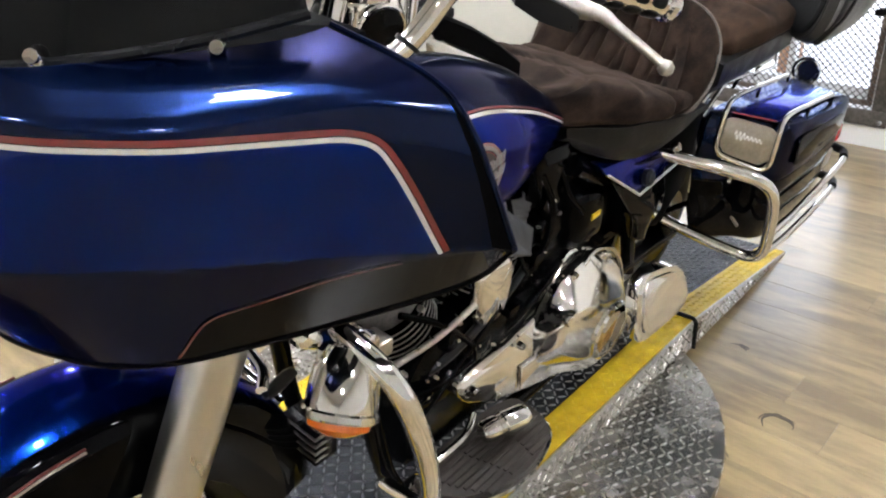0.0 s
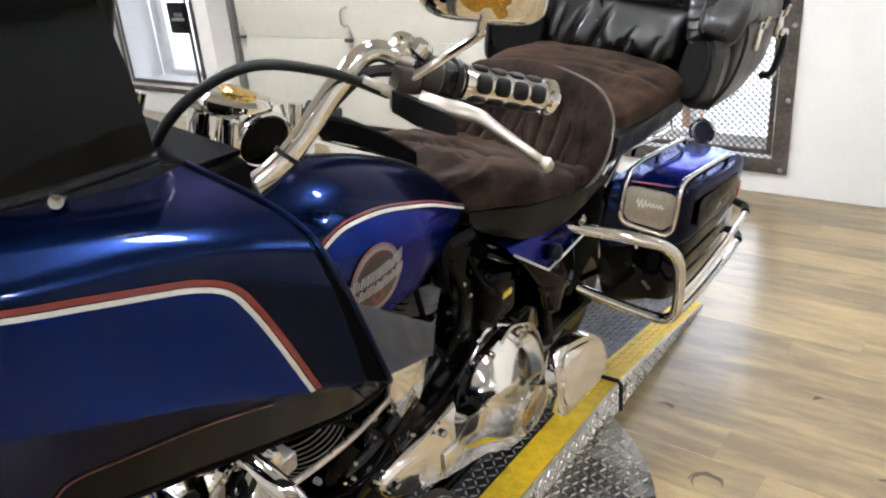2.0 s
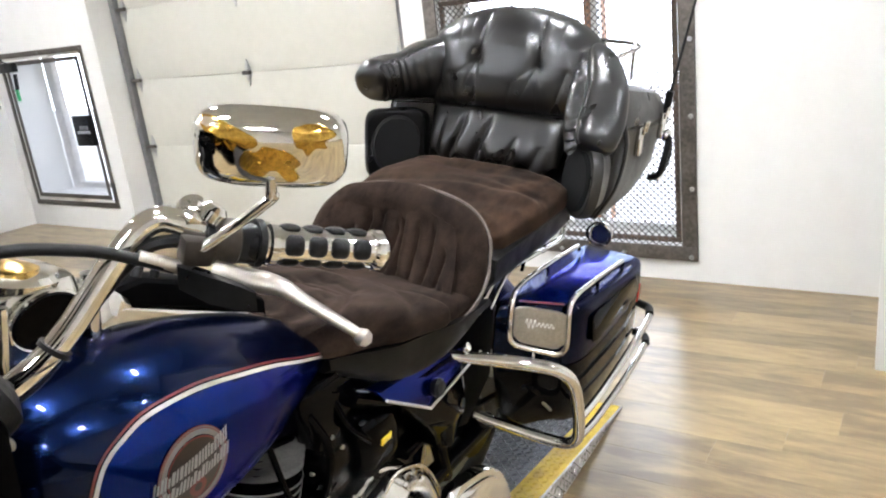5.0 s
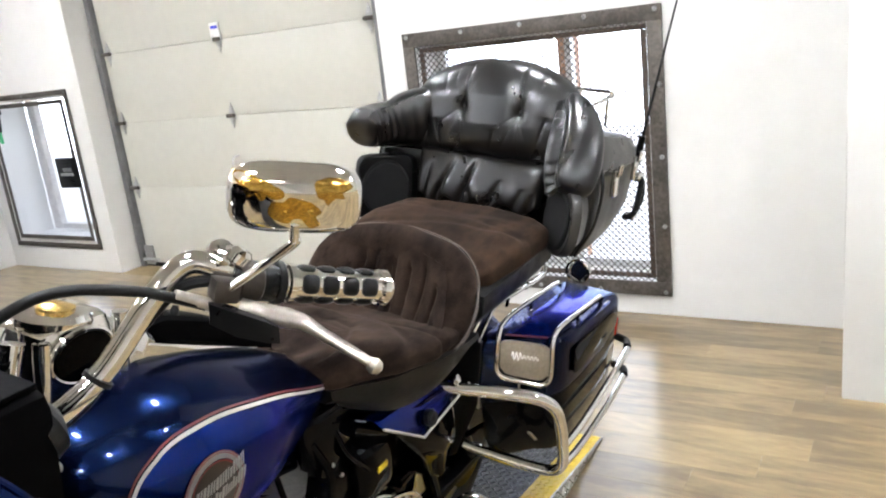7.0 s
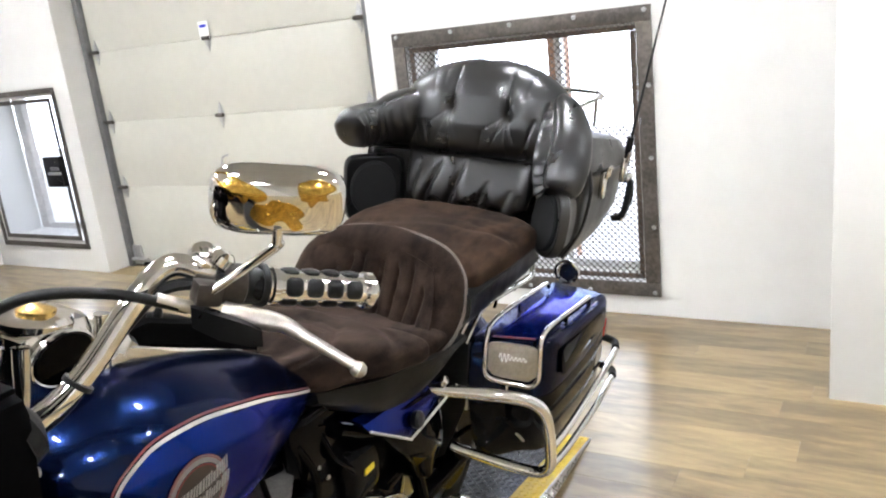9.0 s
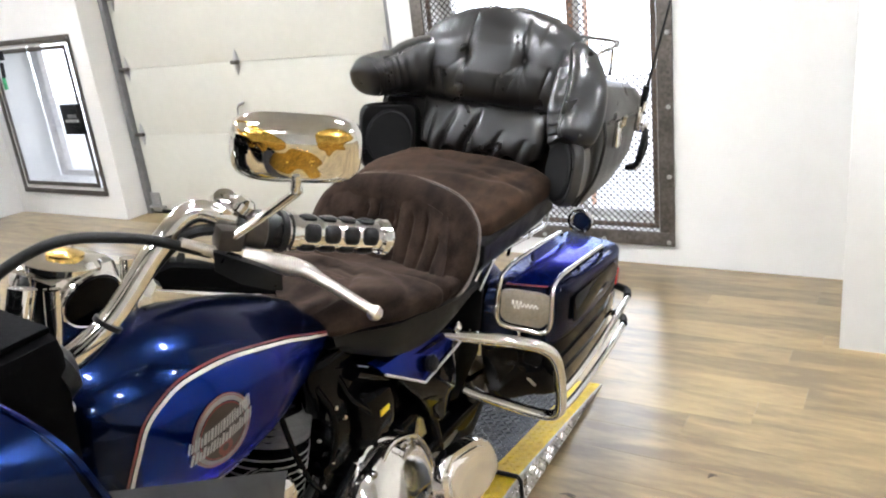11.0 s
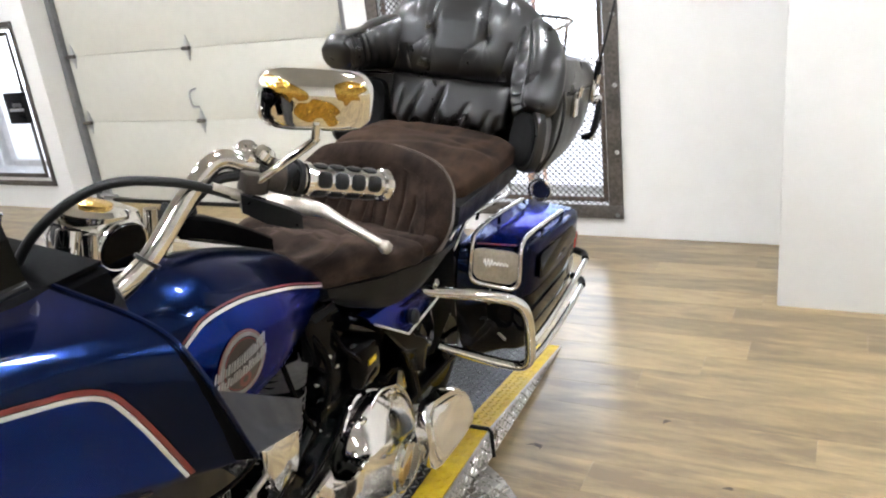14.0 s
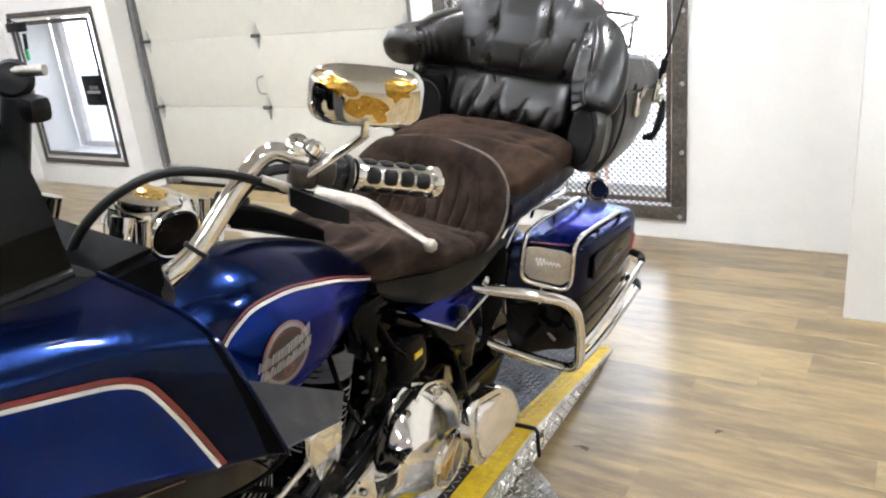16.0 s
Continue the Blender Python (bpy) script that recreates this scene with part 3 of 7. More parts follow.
def build_lift():
    lift = thing("wheel_lift", "low tread-plate motorcycle turntable with worn yellow edges", "turntable", LIFT)
    disc = part("disc", lathe([(0.68, 0.0), (0.68, 0.024), (0.677, 0.028), (0.001, 0.028)], Matrix(), 96), PLATE, lift, "round bare tread-plate disc")
    tagged(part("tread_relief", lug_mesh(lug_spots(pose(0, 0, 0.028, 0, 0, 20), 68, 68, 0.0218, lambda x, y: x * x + y * y < 0.66 ** 2)), LUG, disc), kind="stuff")
    w, flat, run, edge = 0.35, 0.66, 0.75, 0.085
    slope = math.atan2(DECK - 0.006, run)
    # the deck between its yellow borders, flat in the middle and sloping down at both ends
    prof = [(-flat - run, 0.006), (-flat, DECK), (flat, DECK), (flat + run, 0.006)]
    for name, xa, xb, material in (("deck_plate", -w + edge, w - edge, SHADEPLATE), ("yellow_border", w - edge, w, YELLOW), ("yellow_border", -w, -w + edge, YELLOW)):
        top = [(xa, y, z) for y, z in prof]
        bm = prism(top + [(xa, flat + run, 0.002), (xa, -flat - run, 0.002)], (xb - xa, 0, 0), 0.0)
        p = part(name, bm, material, lift)
        wide = xb - xa
        step = 0.0218
        spots = lug_spots(pose((xa + xb) / 2, 0, DECK), int(wide / step), int(2 * flat / step), step, lambda x, y: True)
        for sg in (-1, 1):
            mid = pose((xa + xb) / 2, sg * (flat + run / 2), DECK / 2 + 0.003, -sg * math.degrees(slope))
            spots += lug_spots(mid, int(wide / step), int(run / step), step, lambda x, y: True)
        tagged(part("tread_relief", lug_mesh(spots, 0.026, 0.007, 0.004) if material is SHADEPLATE else lug_mesh(spots, 0.021, 0.0052, 0.0024), SHADELUG if material is SHADEPLATE else material, p), kind="stuff")
    for sg in (-1, 1):
        x = sg * (w + 0.003)
        bm = prism([(x, y, z) for y, z in prof] + [(x, flat + run, 0.001), (x, -flat - run, 0.001)], (sg * 0.004, 0, 0), 0.0)
        skirt = part("side_skirt", bm, SKIRT, lift, "bare tread-plate side")
        spots = []
        for j in range(-63, 64):
            y = j * 0.022
            top = lerp(prof, y)
            k = 0
            while 0.014 + k * 0.022 < top - 0.008:
                m = Matrix.Translation((x + sg * 0.004, y, 0.014 + k * 0.022)) @ Matrix.Rotation(radians(90 * sg), 4, "Y") @ Matrix.Rotation(radians(45 if (j + k) % 2 else -45), 4, "Z")
                spots.append(m)
                k += 1
        tagged(part("tread_relief", lug_mesh(spots), LUG, skirt), kind="stuff")
    # strap round the deck edge where the ramp begins
    bm = tube([(w - 0.1, flat - 0.02, DECK + 0.006), (w + 0.004, flat - 0.02, DECK + 0.006), (w + 0.014, flat - 0.02, DECK - 0.006), (w + 0.014, flat - 0.02, 0.005)], 0.007, 8, straight=True)
    part("hold_strap", bm, RUBBER, lift, "black rubber cord round the deck edge")


build_lift()


# ---- motorcycle: x to its left, y to its rear, z up from the deck ----
BIKE = pose(-1.03, 0, 0.1, 0, 0, 2.5) @ pose(0, 0, 0, 0, 9.0, 0)
bike = thing("motorcycle", "blue chrome-trimmed touring motorcycle leaning on its stand", "motorcycle", BIKE)


def at_axis(c, d, prof, n=24, bm=None):
    return lathe(prof, axis_pose(c, d), n, bm)


# fuel tank
TW = [(0.69, 0.03), (0.7, 0.075), (0.725, 0.125), (0.77, 0.165), (0.84, 0.193), (0.92, 0.204), (1.02, 0.197), (1.15, 0.163), (1.26, 0.122), (1.31, 0.1), (1.335, 0.082), (1.345, 0.05)]
TT = [(0.69, 0.93), (0.705, 0.97), (0.74, 1.007), (0.79, 1.03), (0.86, 1.037), (0.98, 1.018), (1.15, 0.955), (1.28, 0.885), (1.345, 0.835)]
TB = [(0.69, 0.9), (0.705, 0.865), (0.74, 0.83), (0.79, 0.805), (0.86, 0.787), (0.95, 0.777), (1.05, 0.782), (1.15, 0.792), (1.25, 0.802), (1.345, 0.8)]


def tank_at(y, a):
    """The tank's skin at a place along it; a is 0 at the left's widest, 90 on top."""
    w, t, b = ease(TW, y), ease(TT, y), ease(TB, y)
    mid = b + (t - b) * 0.42
    c, s = math.cos(radians(a)), math.sin(radians(a))
    x = w * math.copysign(abs(c) ** (0.72 if s > 0 else 0.14), c)
    z = mid + (t - mid if s > 0 else mid - b) * math.copysign(abs(s) ** (0.85 if s > 0 else 0.72), s)
    if s < 0:
        x *= 1 - 0.04 * abs(s)
    return Vector((x, y, z))


STRIPE = [(0.775, 0.86), (0.784, 0.9), (0.802, 0.943), (0.832, 0.965), (0.875, 0.976), (0.941, 0.971), (1.02, 0.951), (1.1, 0.922), (1.2, 0.876), (1.3, 0.827), (1.335, 0.814)]


def tank_side(y, z, lift=0.0012):
    """The left skin at a given height."""
    lo, hi = -88.0, 90.0
    for _ in range(30):
        mid = (lo + hi) / 2
        if tank_at(y, mid).z < z:
            lo = mid
        else:
            hi = mid
    p = tank_at(y, lo)
    q, r = tank_at(y, lo + 1), tank_at(y + 0.004, lo)
    nrm = (r - p).cross(q - p).normalized()
    if nrm.x < 0:
        nrm = -nrm
    return p + nrm * lift


def ribbon(curve, width, thick, place):
    """A thin stripe laid on a skin along a curve of (along, height), shifted across itself by width."""
    pts = smooth_path([(0, a, b) for a, b in curve], 8)
    rings = []
    for i, p in enumerate(pts):
        d = (pts[min(i + 1, len(pts) - 1)] - pts[max(i - 1, 0)]).normalized()
        nrm = Vector((0, -d.z, d.y))
        row = []
        for k in (0, 0.5, 1):
            o = p + nrm * (width[0] + (width[1] - width[0]) * k)
            row.append(place(o.y, o.z, thick))
        rings.append(row)
    bm = bmesh.new()
    vs = [[bm.verts.new(q) for q in r] for r in rings]
    for i in range(len(vs) - 1):
        for j in range(2):
            bm.faces.new((vs[i][j], vs[i + 1][j], vs[i + 1][j + 1], vs[i][j + 1]))
    return bm


def stripe_z(y):
    return ease(STRIPE[1:], y)


def build_tank():
    ys = [0.69, 0.693, 0.697, 0.703, 0.71, 0.72, 0.735] + [0.75 + 0.006 * i for i in range(99)] + [1.342, 1.345]
    angs = [i * 360 / 96 for i in range(96)]
    bm = loft([[tank_at(y, a) for a in angs] for y in ys])
    for f in bm.faces:
        c = f.calc_center_median()
        if c.y > 0.784 and c.z < stripe_z(c.y) and abs(c.x) > 0.03:
            f.material_index = 1
    tank = part("fuel_tank", bm, NAVY, bike, "two-tone blue fuel tank with red and cream pinstripes", 60, [NAVY, COBALT])
    part("tank_seam", tube([tank_at(0.82 + 0.515 * k / 40, -72) + Vector((0.001, 0, -0.003)) for k in range(41)], 0.0035, 8, 1), LEVER, tank, "bright lower tank seam")
    part("pinstripe", ribbon(STRIPE, (0.0, 0.0046), 0.0012, tank_side), CREAM, tank, "cream pinstripe")
    part("pinstripe", ribbon(STRIPE, (0.0062, 0.009), 0.0012, tank_side), RED, tank, "red pinstripe")
    # round badge with plain bars
    def disc_on(r0, r1, lift, material, name, cy=0.906, cz=0.887, sq=1.0):
        own = bmesh.new()
        rows = [[own.verts.new(tank_side(cy + r * math.cos(a), cz + sq * r * math.sin(a), lift)) for a in (2 * math.pi * k / 40 for k in range(40))] for r in (max(r0, 0.001), (r0 + r1) / 2, r1)]
        for i in range(2):
            for k in range(40):
                own.faces.new((rows[i][k], rows[i][(k + 1) % 40], rows[i + 1][(k + 1) % 40], rows[i + 1][k]))
        return part(name, own, material, tank)

    disc_on(0.051, 0.055, 0.002, RED, "badge_ring")
    disc_on(0.0525, 0.0535, 0.0023, DIMTXT, "badge_ring")
    disc_on(0.044, 0.051, 0.002, DIMTXT, "badge_ring")
    disc_on(0.0405, 0.043, 0.002, RED, "badge_ring")
    disc_on(0, 0.0405, 0.0018, BADGE, "badge_disc")
    disc_on(0.006, 0.013, 0.003, RED, "badge_ring", 0.906, 0.861)
    rnd = random.Random(4)
    for row in (0, 1):
        y = 0.843 + 0.003 * row
        while y < 0.958:
            wide = rnd.choice((0.003, 0.0038, 0.0048))
            z0 = 0.87 + 0.021 * (1 - row) + (y - 0.9) * 0.16
            own = bmesh.new()
            tall, foot = rnd.choice((0.0175, 0.0175, 0.0175, 0.0135)), 0.0
            rows = [[own.verts.new(tank_side(yy + 0.004 * (zz - z0) / 0.018, zz, 0.0035)) for zz in (z0 + foot, z0 + foot + tall)] for yy in (y, y + wide / 2, y + wide)]
            for i in range(2):
                own.faces.new((rows[i][0], rows[i + 1][0], rows[i + 1][1], rows[i][1]))
            part("badge_bar", own, GREYTXT, tank)
            y += wide + 0.0018
    # chrome dash console along the top
    prof = [(0.93, 0.036, 1.052), (0.96, 0.042, 1.045), (1.05, 0.042, 1.003), (1.15, 0.04, 0.957), (1.22, 0.036, 0.925), (1.26, 0.02, 0.905)]
    rings = []
    for y, w, z in prof:
        rings.append([(x * w, y, z + dz) for x, dz in ((1, -0.05), (1.04, -0.003), (1.0, 0.002), (0.9, 0.003), (0, 0.003), (-0.9, 0.003), (-1.0, 0.002), (-1.04, -0.003), (-1, -0.05))])
    part("console_trim", loft(rings), CHROME, tank, "long chrome dash console")
    part("console_gasket", tube([(0.046, y, lerp(TT, y) + 0.001 - 0.0 * w) for y, w, z in prof], 0.004, 8, 4), RUBBER, tank)
    pad_prof = [(0.96, 0.03, 1.06), (1.0, 0.036, 1.062), (1.08, 0.037, 1.028), (1.16, 0.036, 0.985), (1.24, 0.03, 0.935)]
    rings = [[(x * w, y, z + dz) for x, dz in ((1, -0.03), (0.96, 0.004), (0.8, 0.01), (0, 0.013), (-0.8, 0.01), (-0.96, 0.004), (-1, -0.03))] for y, w, z in pad_prof]
    part("console_pad", loft(rings), DULL, tank, "black console pad")
    for x, y in ((0.02, 1.0), (0.02, 1.03), (-0.012, 1.0), (-0.012, 1.03)):
        z = lerp([(1.0, 1.072), (1.08, 1.038)], y)
        part("dash_switch", at_axis((x, y, z), (0, 0.4, 1), [(0.007, 0), (0.0075, 0.006), (0.005, 0.014), (0.001, 0.015)], 12), RUBBER, tank)
    part("console_front", loft([[(x * w, y, z + dz) for x, dz in ((1, -0.09), (1.0, -0.01), (0.85, 0.0), (-0.85, 0.0), (-1, -0.01), (-1, -0.09))] for y, w, z in ((0.9, 0.03, 1.06), (0.91, 0.038, 1.085), (0.945, 0.042, 1.08), (0.97, 0.042, 1.055))]), CHROME, tank, "polished chrome console front")
    part("filler_cap", at_axis((-0.1, 1.02, 0.985), (0, 0.4, 1), [(0.035, 0), (0.035, 0.012), (0.03, 0.018), (0.001, 0.02)]), CHROME, tank)


build_tank()


def thing_part(name, parent):
    ob = new(name)
    ob.empty_display_size = 0.05
    ob.parent = parent
    return ob


# fairing: five rails from the rear edge round to the nose, on the left
RAILS = [
    [(0.477, 0.572, 1.04), (0.446, 0.55, 1.0), (0.349, 0.455, 0.945), (0.297, 0.345, 0.94), (0.258, 0.297, 0.94), (0.211, 0.27, 0.94), (0.147, 0.25, 0.94), (0, 0.235, 0.94)],
    [(0.497, 0.548, 1.066), (0.455, 0.508, 1.06), (0.398, 0.437, 1.06), (0.32, 0.329, 1.06), (0.237, 0.236, 1.06), (0.12, 0.17, 1.055), (0, 0.145, 1.05)],
    [(0.46, 0.525, 1.165), (0.41, 0.46, 1.166), (0.362, 0.386, 1.165), (0.331, 0.336, 1.165), (0.293, 0.293, 1.165), (0.249, 0.255, 1.165), (0.13, 0.19, 1.16), (0, 0.165, 1.155)],
    [(0.413, 0.522, 1.2), (0.39, 0.47, 1.2), (0.36, 0.43, 1.2), (0.325, 0.378, 1.196), (0.28, 0.315, 1.192), (0.236, 0.262, 1.19), (0.13, 0.205, 1.182), (0, 0.18, 1.178)],
    [(0.3, 0.52, 1.214), (0.297, 0.48, 1.21), (0.274, 0.424, 1.206), (0.245, 0.35, 1.205), (0.212, 0.281, 1.205), (0.12, 0.23, 1.2), (0, 0.215, 1.195)],
]


def resampled(pts, n):
    P = smooth_path(pts, 12)
    ln = [0.0]
    for a, c in zip(P, P[1:]):
        ln.append(ln[-1] + (c - a).length)
    out, k = [], 0
    for i in range(n + 1):
        d = ln[-1] * i / n
        while k < len(P) - 2 and ln[k + 1] < d:
            k += 1
        out.append(P[k].lerp(P[k + 1], (d - ln[k]) / max(ln[k + 1] - ln[k], 1e-9)))
    return out


FU = 160
FAIR = [resampled(r, FU) for r in RAILS]


def fair_point(u, v):
    """u from the rear edge (0) to the nose (1) on the left; v over the rails, 0 at the bottom to 4 at the screen."""
    x = min(max(u, 0.0), 1.0) * FU
    i = min(int(x), FU - 1)
    c = [r[i].lerp(r[i + 1], x - i) for r in FAIR]
    k = min(int(max(v, 0)), 3)
    w = min(max(v, 0.0), 4.0) - k
    p0, p1, p2, p3 = c[max(k - 1, 0)], c[k], c[k + 1], c[min(k + 2, 4)]
    if k == 0:
        p3 = p2 + (p2 - p1)
    if k == 1:
        p0 = p1 - (p2 - p1)
    return 0.5 * (2 * p1 + (p2 - p0) * w + (2 * p0 - 5 * p1 + 4 * p2 - p3) * w * w + (3 * p1 - p0 - 3 * p2 + p3) * w ** 3)


FSTRIPE = smooth_path([(0, a, c) for a, c in ((1.0, 2.0), (0.7, 2.0), (0.4, 2.0), (0.22, 2.0), (0.165, 1.985), (0.135, 1.9), (0.122, 1.72), (0.108, 1.4), (0.095, 1.0))], 10)


LOWLINE = [(0.0, 0.97), (0.15, 0.85), (0.25, 0.72), (0.34, 0.6), (0.42, 0.5), (0.46, 0.35), (0.5, 0.1), (0.52, -1.0), (1.0, -1.0)]


def fair_normal(u, v):
    e1 = fair_point(min(u + 0.01, 1), v) - fair_point(max(u - 0.01, 0), v)
    e2 = fair_point(u, min(v + 0.02, 4)) - fair_point(u, max(v - 0.02, 0))
    n = e1.cross(e2).normalized()
    return n if n.dot(Vector((0.6, -0.6, 0.3))) > 0 else -n


def fair_ribbon(path, a, c, side, lift=0.0016):
    pts = [fair_point(p.y, p.z) for p in path]
    own = bmesh.new()
    rows = []
    for i, p in enumerate(pts):
        d = (pts[min(i + 1, len(pts) - 1)] - pts[max(i - 1, 0)]).normalized()
        n = fair_normal(path[i].y, path[i].z)
        s = d.cross(n).normalized()
        rows.append([own.verts.new(((q := p + s * k + n * lift).x * side, q.y, q.z)) for k in (a, (a + c) / 2, c)])
    for r, s in zip(rows, rows[1:]):
        for k in range(2):
            own.faces.new((r[k], s[k], s[k + 1], r[k + 1]))
    return own


def build_fairing():
    shell = thing_part("fairing", bike)
    nu, per = 110, 26
    nv = per * 4
    bm = bmesh.new()
    cols = [[fair_point((i / nu) ** 1.15, j / per) for j in range(nv + 1)] for i in range(nu + 1)]
    full = cols + [[Vector((-p.x, p.y, p.z)) for p in c] for c in cols[-2::-1]]
    vs = [[bm.verts.new(p) for p in c] for c in full]
    edge = [(p.z, p.y) for p in FSTRIPE[::-1] if p.z < 1.999]
    for i in range(len(vs) - 1):
        for j in range(nv):
            f = bm.faces.new((vs[i][j], vs[i + 1][j], vs[i + 1][j + 1], vs[i][j + 1]))
            u = (min(i + 0.5, len(vs) - 1.5 - i) / nu) ** 1.15
            v = (j + 0.5) / per
            if v < 1:
                f.material_index = 2 if v < lerp(LOWLINE, u) else 0
            elif v < 2 and u > lerp(edge, v):
                f.material_index = 1
    bm.normal_update()
    part("fairing_shell", bm, NAVY, shell, "two-tone blue fairing shell", 55, [NAVY, COBALT, BLACK])
    for side in (1, -1):
        part("pinstripe", fair_ribbon(FSTRIPE, -0.0022, 0.0022, side), CREAM, shell, "cream pinstripe")
        part("pinstripe", fair_ribbon(FSTRIPE, -0.0082, -0.003, side), RED, shell, "red pinstripe")
        low = smooth_path([(0, a, c) for a, c in ((0.5, 0.1), (0.46, 0.35), (0.42, 0.5), (0.34, 0.6), (0.25, 0.72), (0.15, 0.85))], 8)
        part("pinstripe", fair_ribbon(low, -0.001, 0.0012, side), RED, shell)
        # rolled rear edge and its black return
        rear = [fair_point(0, k / 6) for k in range(25)]
        part("rear_edge", tube([Vector((p.x * side, p.y, p.z)) for p in rear], 0.003, 8, 2), NAVY, shell)
        part("bottom_edge", tube([Vector((p.x * side, p.y, p.z)) for p in (fair_point(k / 24, 0) for k in range(25))], 0.003, 8, 2), BLACK, shell)

        def liner(u, v):
            p = fair_point(0, 4 * u)
            q = p + Vector((-0.15 - 0.05 * u, -0.09 - 0.05 * v, -0.03 * u))
            r = p.lerp(q, v)
            return Vector((r.x * side, r.y - 0.004, r.z))
        part("inner_liner", sheet(liner, 16, 6), DULL, shell)

    # dark windshield rising from the top edge
    def glass(u, v):
        a = (u - 0.5) * 2
        x = a * (0.308 - 0.02 * v - 0.05 * v ** 4)
        y = 0.213 + 0.275 * abs(a) ** 3 + 0.1 * v * (1 - abs(a) ** 2.4) - 0.02 * v
        return Vector((x, y, 1.196 + 0.035 * abs(a) ** 5 + 0.215 * v - 0.05 * v * a * a))
    screen = part("windshield", sheet(glass, 48, 20, 0.004), SMOKE, shell, "dark smoked windshield")
    for a in (-0.91, -0.7, -0.35, 0.0, 0.35, 0.7, 0.91):
        p = glass(0.5 + a / 2, 0.035) + Vector((0, 0, -0.014 if abs(a) > 0.8 else 0))
        bolt(screen, p + Vector((0.003 * a, -0.004, 0)), (0.9 * a, -0.7, 0.5), 0.0075, 0.009, CHROME, "screen_bolt")
    part("screen_trim", tube([glass(i / 30, 0.0) for i in range(31)], 0.005, 8, 1), SATIN, screen)
    part("dash", rbox((0, 0.48, 1.14), (0.5, 0.2, 0.08), 0.03), DULL, shell, "black fairing dash")
    nac = part("fork_nacelle", rbox((0, 0.6, 0.99), (0.35, 0.23, 0.28), 0.025), DULL, shell, "black fork nacelle panel")
    part("nacelle_top", rbox((0, 0.6, 1.133), (0.32, 0.21, 0.008), 0.003), DULL, nac)
    for x in (0.13, -0.13):
        part("bar_boot", at_axis((x, 0.715, 1.07), (0.3 * x, 1, 0.35), [(0.045, -0.01), (0.042, 0.008), (0.03, 0.016), (0.02, 0.022)], 24), RUBBER, nac)
        for z in (0.93, 1.02):
            bolt(nac, (x * 1.15, 0.716, z), (0, 1, 0), 0.008, 0.006, LEVER)
    clampm = part("dash_clamp", tube([(0.1, 0.56, 1.16), (0.1, 0.58, 1.25), (0.1, 0.6, 1.34)], 0.016, 10), SATIN, shell, "black dash clamp")
    part("clamp_cap", at_axis((0.1, 0.6, 1.36), (0.6, -0.6, 0.3), [(0.02, -0.014), (0.022, 0.0), (0.017, 0.008), (0.001, 0.01)], 20), SATIN, clampm)
    part("clamp_screw", tube([(0.1, 0.6, 1.368), (0.135, 0.615, 1.372)], 0.006, 10, straight=True), LEVER, clampm)
    part("clamp_arm", rbox((0.115, 0.605, 1.33), (0.04, 0.028, 0.03), 0.01), SATIN, clampm)
    for x in (0.08, -0.08):
        part("headlight", at_axis((x, 0.165, 1.11), (0.1 * x, -1, 0), [(0.055, -0.02), (0.055, 0.008), (0.045, 0.018), (0.001, 0.024)]), CHROME, shell)
    # matte deflectors behind the rear edges, with a fold across them
    for side in (1, -1):
        def flap(u, v):
            a = Vector((0.47, 0.555, 1.045)).lerp(Vector((0.4, 0.5, 1.15)), v)
            e = Vector((0.335, 0.86, 0.838)).lerp(Vector((0.282, 0.945, 0.822)), v)
            p = a.lerp(e, u)
            p.z -= 0.018 * max(0.0, 1 - abs(v - 0.45) / 0.35) * u
            return Vector((p.x * side, p.y, p.z))
        part("deflector", sheet(flap, 16, 12, 0.006), MATTE, shell, "matte black wind deflector")


build_fairing()


